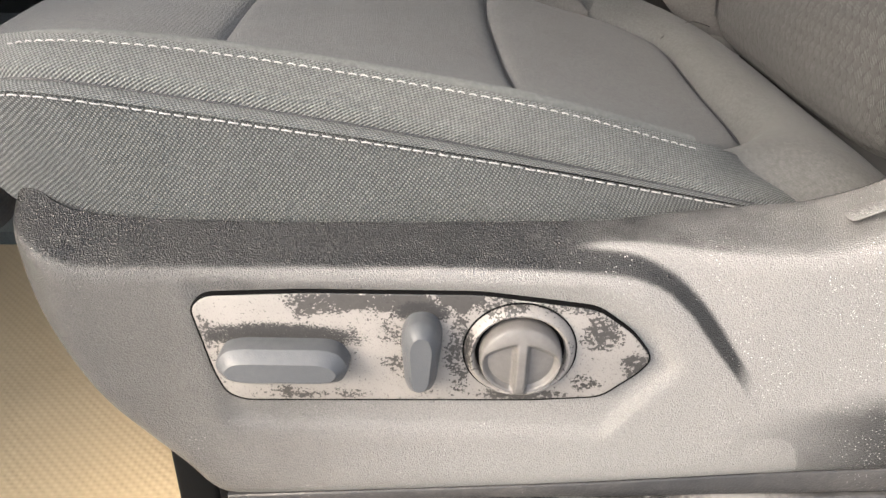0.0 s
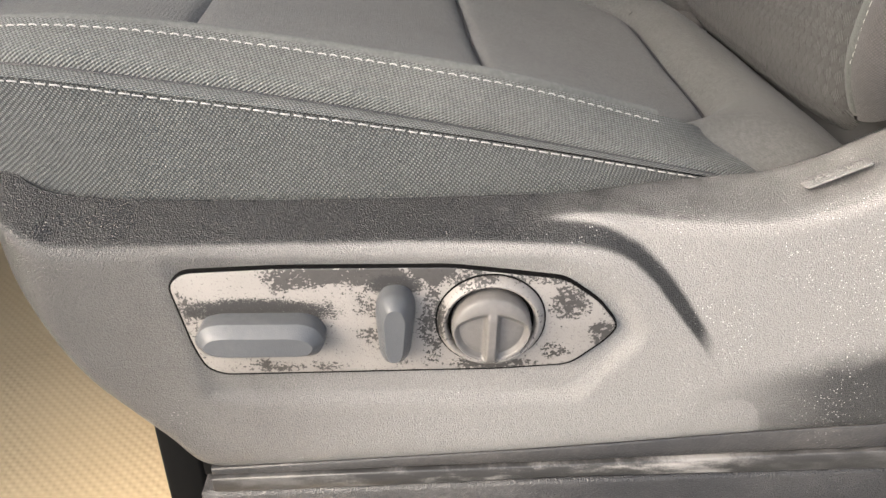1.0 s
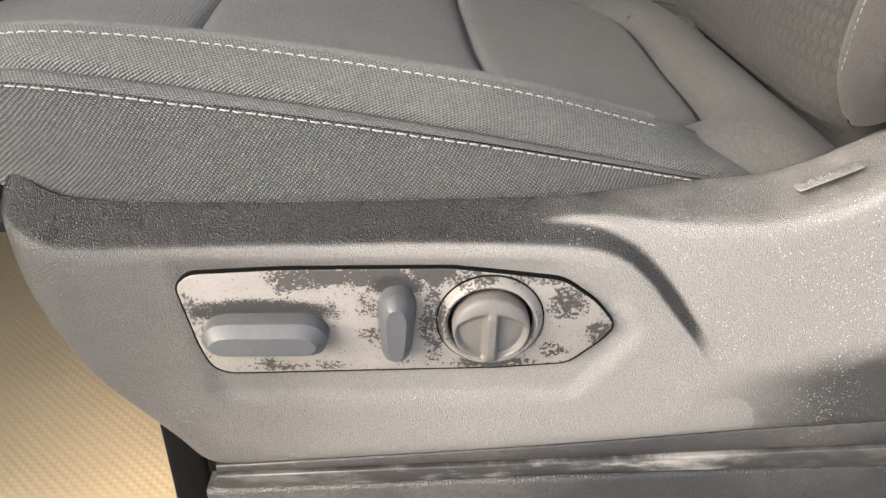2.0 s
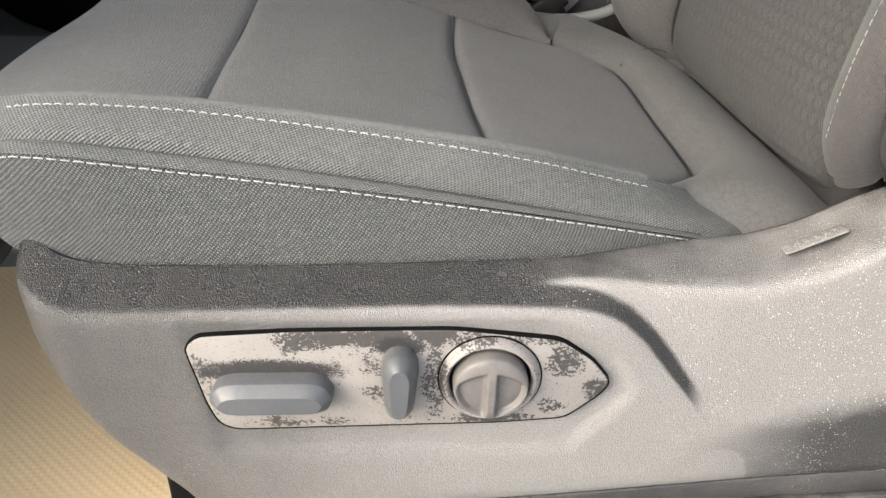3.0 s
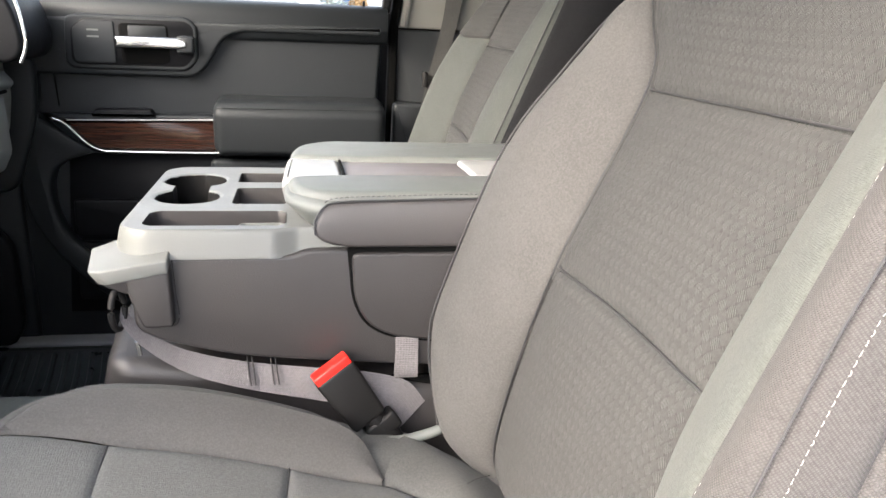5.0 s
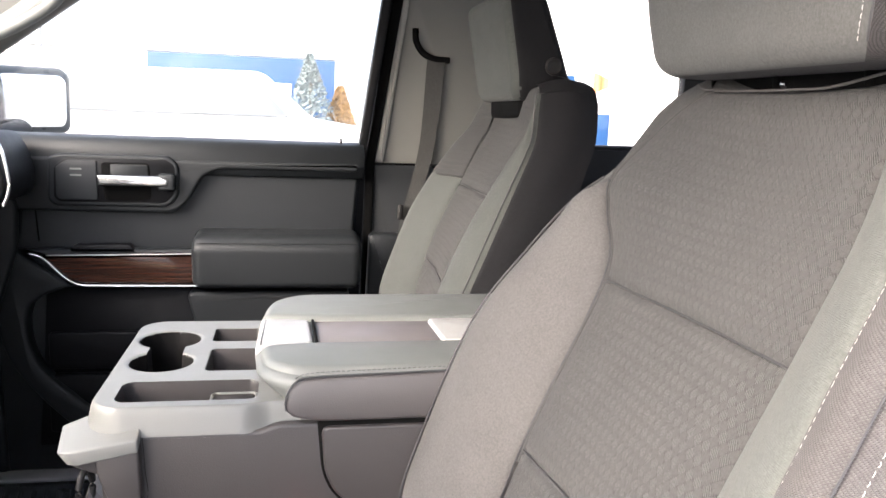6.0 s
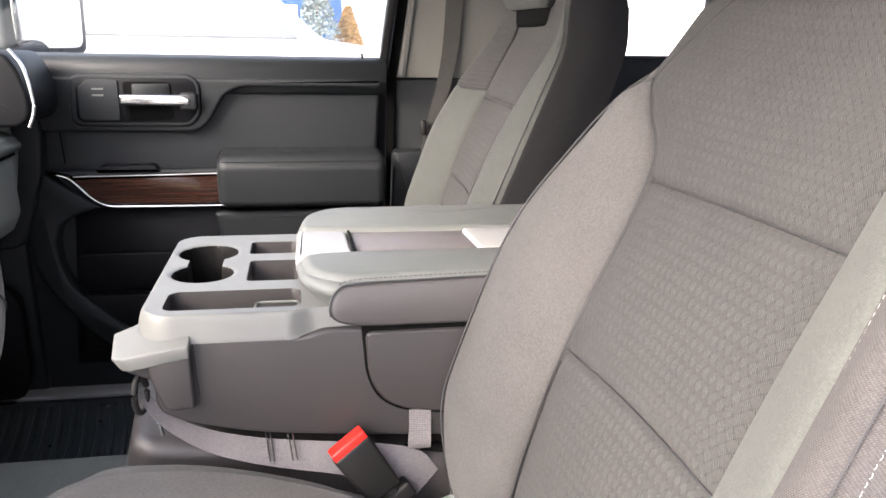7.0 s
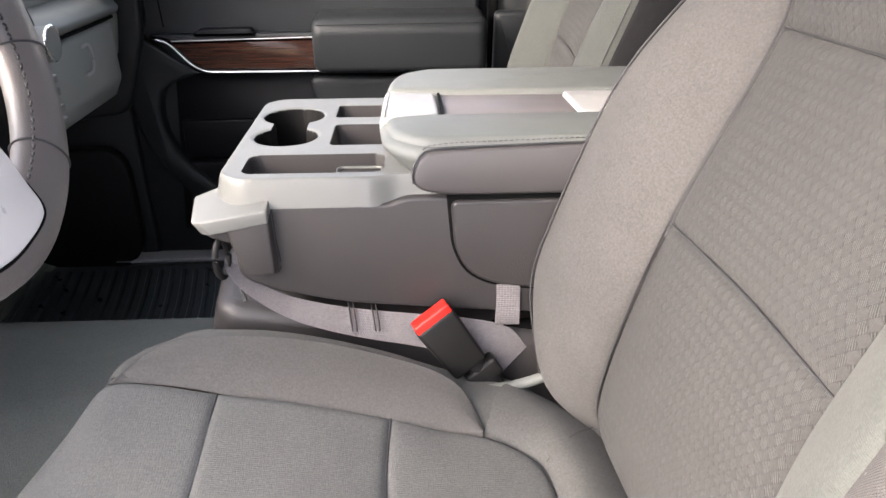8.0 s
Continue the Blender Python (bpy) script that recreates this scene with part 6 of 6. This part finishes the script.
def pillar_and_rear_door():
    post = thing("pillar", "pale upper and dark lower centre pillar trim", "pillar", "structure")
    slab("upper_trim", rounded([(0.243, 1.408), (0.51, 1.408), (0.575, 1.88), (0.312, 1.88)], 0.01), 0.05, M_PILLAR_GREY, post, "y", 0.003, 2, 1.905)
    # paler strip: windshield light on the pillar's forward face, put into the colour
    slab("lit_front_edge", rounded([(0.2435, 1.409), (0.272, 1.409), (0.336, 1.878), (0.313, 1.878)], 0.006), 0.02, M_PILLAR, post, "y", 0.008, 4, 1.893)
    slab("lower_trim", rounded([(0.236, 0.64), (0.47, 0.64), (0.47, 1.404), (0.242, 1.404)], 0.01), 0.05, M_DOOR, post, "y", 0.003, 2, 1.900)
    slab("door_seal", [(0.212, 0.66), (0.236, 0.66), (0.25, 1.41), (0.322, 1.88), (0.292, 1.88), (0.228, 1.41)], 0.03, M_GAP, post, "y", 0.006, 2, 1.885)
    slab("pillar_skin", [(0.19, 0.6), (0.56, 0.6), (0.56, 1.44), (0.60, 1.89), (0.29, 1.89), (0.225, 1.45), (0.19, 1.44)], 0.02, M_DOOR_DARK, post, "y", 0.002, 1, 1.965)
    slab("seat_side_pocket", rounded([(0.232, 1.02), (0.32, 1.02), (0.32, 1.236), (0.238, 1.236)], 0.012), 0.05, M_DOOR, post, "y", 0.010, 3, 1.855)
    bar("belt_guide", [(0.342, 1.900, 1.735), (0.344, 1.898, 1.705), (0.362, 1.896, 1.678), (0.39, 1.896, 1.665), (0.428, 1.898, 1.664)], [0.008] * 30, M_GAP, post, 30, 10)
    ribbon("belt_webbing", [(0.372, 1.893, 1.666), (0.358, 1.888, 1.45), (0.315, 1.86, 1.28), (0.30, 1.85, 1.2)], [(0.422, 1.893, 1.660), (0.398, 1.888, 1.44), (0.345, 1.86, 1.27), (0.33, 1.85, 1.19)], M_BELT_DARK, post, (0, -1, 0), 30, 8)
    box("belt_tongue", (0.305, 1.84, 1.275), (0.318, 1.855, 1.312), M_BUCKLE, post, 0.004)
    rear = thing("door_2", "dark rear passenger door with a bright window", "car door", "structure")
    slab("rear_panel", rounded([(0.47, 0.64), (1.35, 0.64), (1.35, 1.474), (0.47, 1.466)], 0.012), 0.05, M_DOOR_DARK, rear, "y", 0.012, 3, 1.90)
    slab("rear_header", [(0.52, 1.845), (1.35, 1.845), (1.35, 1.90), (0.53, 1.90)], 0.04, M_DOOR_DARK, rear, "y", 0.004, 2, 1.90)
    slab("rear_post", [(1.06, 1.474), (1.35, 1.474), (1.35, 1.845), (1.06, 1.845)], 0.04, M_DOOR_DARK, rear, "y", 0.004, 2, 1.90)
    pane = slab("pane", [(0.47, 1.472), (1.058, 1.472), (1.058, 1.845), (0.54, 1.845)], 0.004, M_GLASS, rear, "y", 0, 1, 1.918)
    pane.visible_shadow = False
    bench = thing("rear_bench", "dark cloth rear bench seat", "car seat")
    box("bench_cushion", (0.80, 0.25, 0.80), (1.25, 1.84, 1.0), M_DARKSIDE, bench, 0.03, seg=4)
    box("bench_back", (1.20, 0.25, 0.95), (1.345, 1.84, 1.50), M_DARKSIDE, bench, 0.03, seg=4)
    box("bench_base", (0.84, 0.27, 0.62), (1.25, 1.82, 0.805), M_DOOR_DARK, bench, 0.01)
    front = thing("front_pillar", "pale windshield pillar trim with a grab handle", "pillar", "structure")
    bm = bmesh.new()
    tube_into(bm, spline([(-0.95, 1.80, 1.37), (-0.70, 1.79, 1.545), (-0.52, 1.775, 1.676), (-0.36, 1.76, 1.788), (-0.24, 1.75, 1.85)], 30), [0.030] * 30, 14)
    part("pillar_cover", bm, M_PILLAR_GREY, front)
    bm = bmesh.new()
    tube_into(bm, spline([(-0.60, 1.745, 1.625), (-0.555, 1.725, 1.645), (-0.512, 1.72, 1.665), (-0.466, 1.72, 1.692), (-0.424, 1.72, 1.724), (-0.404, 1.722, 1.755), (-0.394, 1.74, 1.795)], 30), [0.0125] * 30, 12)
    part("grab_handle", bm, M_VINYL, front)
    slab("pillar_panel", rounded([(-0.66, 1.590), (-0.36, 1.792), (-0.33, 1.868), (-0.60, 1.868), (-0.93, 1.62), (-0.95, 1.42)], 0.01), 0.02, M_PILLAR_GREY, front, "y", 0.004, 2, 1.776)
    mir = thing("door_mirror", "black side mirror with reflecting glass outside the far window", "mirror")
    m = look((-0.60, 2.16, 1.525), (0.21, 1.575, 1.55))
    hous = slab_bm(rounded([(-0.13, -0.085), (0.12, -0.085), (0.125, 0.07), (0.10, 0.09), (-0.13, 0.085)], 0.03), 0.09, "z", 0.02, 4, -0.0945)
    hous.transform(m @ Matrix.Rotation(math.pi, 4, "Y") @ Matrix.Translation((0, 0, 0.005)))
    part("housing", hous, M_RUBBER, mir)
    gl = slab_bm(rounded([(-0.102, -0.066), (0.092, -0.066), (0.096, 0.054), (0.078, 0.067), (-0.102, 0.064)], 0.026), 0.004, "z", 0.0015, 2, 0.0)
    gl.transform(m @ Matrix.Rotation(math.pi, 4, "Y") @ Matrix.Translation((0, 0, 0.003)))
    part("mirror_glass", gl, M_MIRROR, mir)
    bar("mirror_arm", [(-0.62, 2.12, 1.45), (-0.64, 2.0, 1.43), (-0.66, 1.9, 1.42)], [0.03] * 8, M_DOOR_DARK, mir, 8, 12)


far_door()
pillar_and_rear_door()


# ---- dash and steering wheel ----
def dash():
    d = thing("dashboard", "charcoal dashboard with glove box and chrome knobs", "dashboard", "structure")
    prof = rounded([(-1.28, 1.26), (-0.80, 1.375), (-0.62, 1.36), (-0.585, 1.335), (-0.60, 1.305), (-0.585, 1.255), (-0.60, 1.15), (-0.70, 1.13), (-1.28, 1.13)], 0.03)
    slab("dash_body", prof, 1.60, M_DASH, d, "y", 0.01, 3, 0.20)
    # lower dash split off in black: the shade below is put into its colour
    slab("shaded_lower_dash", rounded([(-1.28, 1.128), (-0.62, 1.128), (-0.68, 1.04), (-0.77, 0.98), (-1.28, 0.95)], 0.03), 1.56, M_DOOR_DARK, d, "y", 0.01, 3, 0.22)
    lid = rounded([(-0.560, 1.252), (-0.575, 1.258), (-0.63, 1.258), (-0.64, 1.10), (-0.575, 1.10), (-0.555, 1.14)], 0.010)
    lid = part("glove_box_lid", slab_bm(lid, 0.38, "y", 0.008, 3, 1.295), M_DASH, d)
    top = rounded([(-0.600, 1.315), (-0.555, 1.300), (-0.538, 1.280), (-0.548, 1.266), (-0.62, 1.266), (-0.66, 1.315)], 0.010)
    slab("dash_shelf", top, 0.46, M_VINYL, d, "y", 0.008, 4, 1.22)
    bar("glove_box_gap", [(-0.556, 1.30, 1.262), (-0.553, 1.50, 1.262), (-0.556, 1.67, 1.262)], 0.0035, M_GAP, d, 12, 6)
    bar("glove_box_pull", [(-0.5525, 1.485, 1.232), (-0.5505, 1.512, 1.234), (-0.5500, 1.522, 1.222), (-0.5500, 1.522, 1.195), (-0.5505, 1.512, 1.184), (-0.5525, 1.490, 1.182)], 0.0028, M_POLE, lid, 24, 6, label="silver outlined glove box pull")
    stack = rounded([(-0.50, 1.40), (-0.47, 1.33), (-0.465, 1.24), (-0.55, 1.06), (-0.70, 1.04), (-0.70, 1.40)], 0.02)
    slab("centre_stack", stack, 0.39, M_DOOR_DARK, d, "y", 0.01, 3, 0.76)
    for y, z, r in ((1.126, 1.297, 0.025), (1.062, 1.298, 0.020)):
        knob = part("knob", lathe_bm([(r + 0.002, 0.0), (r, 0.006), (r * 0.96, 0.022), (r * 0.84, 0.026), (0.0, 0.027)], (-0.4675, y, z), (1, 0, 0.12), 32), M_VINYL, d)
        bm = bmesh.new()
        tube_into(bm, [(-0.444, y + r * 0.93 * math.cos(q * math.pi / 16), z + 0.003 + r * 0.93 * math.sin(q * math.pi / 16)) for q in range(32)], 0.0022, 6, True)
        part("knob_ring", bm, M_CHROME, knob, "bright metal ring")
    for k, (y, z) in enumerate(((1.128, 1.249), (1.128, 1.231), (1.134, 1.206), (1.134, 1.188))):
        bm = box_bm((-0.480, y - 0.015, z - 0.006), (-0.4535, y + 0.015, z + 0.006), 0.002)
        part("switch_key", bm, M_CON_TOP if k % 2 == 0 else M_VINYL, d)
    bar("vent_surround", [(-0.52, 1.60, 1.47), (-0.4984, 1.60, 1.437), (-0.487, 1.60, 1.38), (-0.488, 1.60, 1.350), (-0.4985, 1.60, 1.3230)], 0.0035, M_CHROME, d, 30, 8, label="chrome vent outline")
    slab("vent", rounded([(-0.70, 1.318), (-0.515, 1.322), (-0.497, 1.345), (-0.497, 1.38), (-0.510, 1.43), (-0.53, 1.462), (-0.75, 1.47)], 0.015), 0.2, M_DOOR_DARK, d, "y", 0.008, 3, 1.605)
    # darker than the dash and black below, for the fade into footwell shade
    slab("dash_end", rounded([(-0.95, 0.98), (-0.60, 1.03), (-0.545, 1.20), (-0.54, 1.30), (-0.56, 1.345), (-0.95, 1.36)], 0.03), 0.03, M_DOOR, d, "y", 0.01, 3, 1.80)
    slab("kick_panel", rounded([(-1.1, 0.64), (-0.66, 0.64), (-0.62, 0.70), (-0.625, 0.90), (-0.66, 0.945), (-1.1, 0.95)], 0.03), 0.03, M_DOOR_DARK, d, "y", 0.008, 3, 1.80)
    sill = thing("door_sill", "worn grey metal sill strip under the far door", "sill", "structure")
    box("sill_strip", (-0.70, 1.80, 0.652), (0.2, 1.85, 0.664), M_POLE, sill, 0.004)


def steering_wheel():
    w = thing("steering_wheel", "grey leather steering wheel with silver lower spoke", "steering wheel")
    tilt = radians(19.5)
    nrm = Vector((math.cos(tilt), 0, math.sin(tilt)))
    a = Vector((0, 1, 0))
    b = nrm.cross(a)
    c = Vector((-0.272, 0.487, 1.410)) + a * 0.003 + b * 0.0135

    def at(ang, r, h=0.0):
        return c + a * (math.cos(ang) * r) + b * (math.sin(ang) * r) + nrm * h

    bm = bmesh.new()
    n, k = 96, 16
    rings = []
    for i in range(n):
        g = 2 * math.pi * i / n
        ring = []
        for j in range(k):
            s = 2 * math.pi * j / k
            ring.append(bm.verts.new(at(g, 0.1590 + 0.0240 * math.cos(s), 0.0165 * math.sin(s))))
        rings.append(ring)
    for i in range(n):
        for j in range(k):
            bm.faces.new((rings[i][j], rings[(i + 1) % n][j], rings[(i + 1) % n][(j + 1) % k], rings[i][(j + 1) % k]))
    bmesh.ops.recalc_face_normals(bm, faces=bm.faces[:])
    rim = part("rim", bm, M_LEATHER, w)
    low = 1 if b.z < 0 else -1
    # stitched inner seam on the far side of the rim
    for g0, g1 in ((-1.2, -0.1), (0.1, 1.2)):
        pts = [tuple(at(g0 + (g1 - g0) * t / 10, 0.1385, 0.0095)) for t in range(11)]
        stitches("rim_stitching", pts, rim, M_PIPING, 0.0075, 0.35, 0.0010, tuple(nrm * 0.002 - a * 0.001))
    for g in (low * 0.32, low * 0.9):
        bar("rim_joint", [tuple(at(g, 0.1590 + 0.0246 * math.cos(s), 0.0171 * math.sin(s))) for s in [2 * math.pi * q / 12 for q in range(12)]], 0.0009, M_PIPING, rim, 24, 5)
    # hub and spokes
    hub = lathe_bm([(0.0, 0.035), (0.04, 0.033), (0.062, 0.024), (0.068, 0.0), (0.06, -0.04), (0.0, -0.05)], c, nrm, 40)
    part("hub", hub, M_DOOR_DARK, w)

    def spoke(name, g, w0, w1, mat, label=""):
        bm2 = bmesh.new()
        d = Vector(at(g, 1.0)) - c
        s = d.cross(nrm)
        pts = []
        for r, ww, h in ((0.05, w0, 0.022), (0.09, (w0 + w1) / 2, 0.016), (0.149, w1, 0.007)):
            pts.append([c + d * r + s * ww + nrm * h, c + d * r - s * ww + nrm * h, c + d * r - s * ww - nrm * 0.012, c + d * r + s * ww - nrm * 0.012])
        vs = [[bm2.verts.new(p) for p in q] for q in pts]
        for u, v in zip(vs, vs[1:]):
            for q in range(4):
                bm2.faces.new((u[q], u[(q + 1) % 4], v[(q + 1) % 4], v[q]))
        bm2.faces.new(vs[0][::-1]), bm2.faces.new(vs[-1])
        bmesh.ops.recalc_face_normals(bm2, faces=bm2.faces[:])
        bmesh.ops.bevel(bm2, geom=bm2.edges[:], offset=0.005, segments=3, affect="EDGES", profile=0.5)
        part(name, bm2, mat, w, label)

    spoke("side_spoke", 0.0, 0.03, 0.024, M_DOOR_DARK)
    spoke("side_spoke", math.pi, 0.03, 0.024, M_DOOR_DARK)
    # lower bezel: one wide silver plate that spreads out over the rim
    line = [(0.028, -0.060), (0.031, -0.097), (0.0346, -0.111), (0.036, -0.128), (0.0395, -0.1439), (0.0357, -0.1525), (0.0201, -0.1575), (-0.0157, -0.1616), (-0.045, -0.159), (-0.056, -0.150), (-0.053, -0.128), (-0.048, -0.10), (-0.045, -0.060)]
    plate = slab_bm(rounded(line, 0.02, 4), 0.012, "z", 0.0025, 3)
    for v in plate.verts:
        u, w_, h = v.co
        v.co = c + a * u + b * w_ + nrm * (0.006 + h)
    bmesh.ops.recalc_face_normals(plate, faces=plate.faces[:])
    part("lower_spoke", plate, M_SPOKE, w, "satin silver lower spoke")
    bar("bezel_line", [tuple(c + a * u + b * v_ + nrm * 0.0165) for u, v_ in line[3:11]], 0.0012, M_GAP, w, 40, 6)
    bar("column", [tuple(c - nrm * 0.03), tuple(c - nrm * 0.34)], [0.05] * 6, M_DOOR_DARK, w, 6, 20)


dash()
steering_wheel()


# ---- outside ----
def building(name, label, lo, hi, band, parts):
    b = thing(name, label, "building")
    box("wall", lo, hi, M_WALL, b, 0.05)
    box("fascia", (band[0], lo[1] - 0.25, band[2]), (band[1], lo[1] - 0.02, band[3]), M_BLUE, b, 0.03)
    for x0, x1, z0, z1 in parts:
        box("white_block", (x0, lo[1] - 0.35, z0), (x1, lo[1] - 0.26, z1), M_WALL, b, 0.05)
    box("roof_edge", (lo[0] - 0.1, lo[1] - 0.1, hi[2]), (hi[0] + 0.1, hi[1] + 0.1, hi[2] + 0.15), M_POLE, b, 0.02)


def tree(x, y, height, mat, label, seed):
    t = thing("tree", label, "tree")
    rnd = random.Random(seed)
    bm = bmesh.new()
    tube_into(bm, [(x, y, 0), (x + 0.05, y, height * 0.4), (x, y, height * 0.9)], [0.12, 0.08, 0.02], 8)
    for _ in range(16):
        h = rnd.uniform(0.25, 0.85) * height
        g = rnd.uniform(0, 6.28)
        r = (1 - h / height) * height * 0.35 + 0.2
        tube_into(bm, [(x, y, h), (x + math.cos(g) * r * 0.5, y + math.sin(g) * r * 0.5, h + 0.2), (x + math.cos(g) * r, y + math.sin(g) * r, h + 0.35)], [0.035, 0.02, 0.008], 5)
    bmesh.ops.recalc_face_normals(bm, faces=bm.faces[:])
    part("trunk", bm, M_BARK, t)
    verts, faces = [], []
    for _ in range(2600):
        h = rnd.uniform(0.12, 1.0) ** 0.8 * height
        r = ((1 - h / height) * height * 0.38 + 0.12) * math.sqrt(rnd.random())
        g = rnd.uniform(0, 6.28)
        p = Vector((x + math.cos(g) * r, y + math.sin(g) * r, h))
        u = Vector((rnd.gauss(0, 1), rnd.gauss(0, 1), rnd.gauss(0, 1))).normalized() * rnd.uniform(0.05, 0.1)
        v = u.orthogonal().normalized() * rnd.uniform(0.04, 0.08)
        k = len(verts)
        verts += [tuple(p + u), tuple(p + v), tuple(p - u), tuple(p - v)]
        faces.append((k, k + 1, k + 2, k + 3))
    me = bpy.data.meshes.new("crown")
    me.from_pydata(verts, [], faces)
    me.materials.append(mat)
    ob = new("crown", me)
    ob.parent = t


def parked_pickup(x, y):
    car = thing("pickup_truck", "white parked pickup truck, bonnet towards the trees", "truck")
    side = rounded([(x - 5.2, 0.55), (x - 5.2, 1.30), (x - 4.0, 1.30), (x - 3.9, 1.90), (x - 1.55, 1.92), (x - 1.0, 1.42), (x + 0.15, 1.26), (x + 0.4, 1.08), (x + 0.4, 0.5)], 0.12)
    slab("body", side, 1.9, M_WHITE, car, "y", 0.10, 4, y)
    glassy = rounded([(x - 3.7, 1.42), (x - 3.65, 1.80), (x - 1.65, 1.82), (x - 1.25, 1.42)], 0.05)
    slab("side_window", glassy, 0.02, M_DARKGLASS, car, "y", 0.004, 1, y - 0.012)
    for wx in (x - 0.55, x - 4.1):
        wheel = part("wheel", lathe_bm([(0.0, 0.0), (0.36, 0.0), (0.38, 0.05), (0.38, 0.22), (0.36, 0.27), (0.0, 0.27)], (wx, y + 0.26, 0.38), (0, -1, 0), 32), M_TYRE, car)
        part("rim", lathe_bm([(0.0, 0.02), (0.22, 0.02), (0.23, 0.0)], (wx, y - 0.02, 0.38), (0, -1, 0), 24), M_POLE, wheel)


def outside():
    building("store", "white store with a wide blue fascia and white block shapes", (-30.0, 42.0, 0.0), (2.6, 60.0, 4.05), (-6.9, 2.3, 0.9, 4.0),
             [(-4.6, -3.6, 1.75, 2.75), (-3.35, -2.3, 1.75, 2.75), (-2.05, -1.1, 1.75, 2.75), (-0.9, 0.1, 1.75, 2.75)])
    building("garage_building", "white clad garage building across the lot", (9.0, 30.0, 0.0), (40.0, 45.0, 9.0), (9.5, 10.2, 1.2, 2.2), [])
    tree(0.9, 36, 3.9, M_FROST, "pale feathery roadside tree in daylight", 3)
    tree(2.3, 37, 2.6, M_AUTUMN, "small rust-leaved tree by the store", 4)
    parked_pickup(1.3, 9.0)
    pole = thing("light_pole", "thin grey lot light pole", "pole")
    bar("post", [(-9.6, 34.0, 0.0), (-9.6, 34.0, 9.0)], [0.12] * 4, M_POLE, pole, 4, 10)
    sign = thing("blue_sign", "small blue roadside sign on a post", "sign")
    bar("post", [(9.3, 26.0, 0.0), (9.3, 26.0, 2.6)], [0.05] * 4, M_POLE, sign, 4, 8)
    box("panel", (9.0, 25.9, 2.0), (9.55, 26.0, 3.0), M_BLUE, sign, 0.02)
    skip = thing("blue_bin", "blue waste bin on the lot", "bin")
    box("bin_body", (10.1, 25.5, 0.0), (10.75, 26.2, 1.75), M_BLUE, skip, 0.04)
    flag = thing("orange_flag", "small orange flag on a thin pole", "flag")
    bar("post", [(9.85, 25.0, 0.0), (9.85, 25.0, 3.1)], [0.02] * 4, M_POLE, flag, 4, 8)
    bm = bmesh.new()
    bmesh.ops.create_grid(bm, x_segments=10, y_segments=4, size=0.5)
    for v in bm.verts:
        fx, fz = v.co.x, v.co.y
        v.co = Vector((10.13 + fx * 0.5, 25.0 + 0.05 * math.sin(9 * fx), 2.75 + fz * (0.5 - 0.4 * fx)))
    part("cloth", bm, M_ORANGE, flag)


outside()
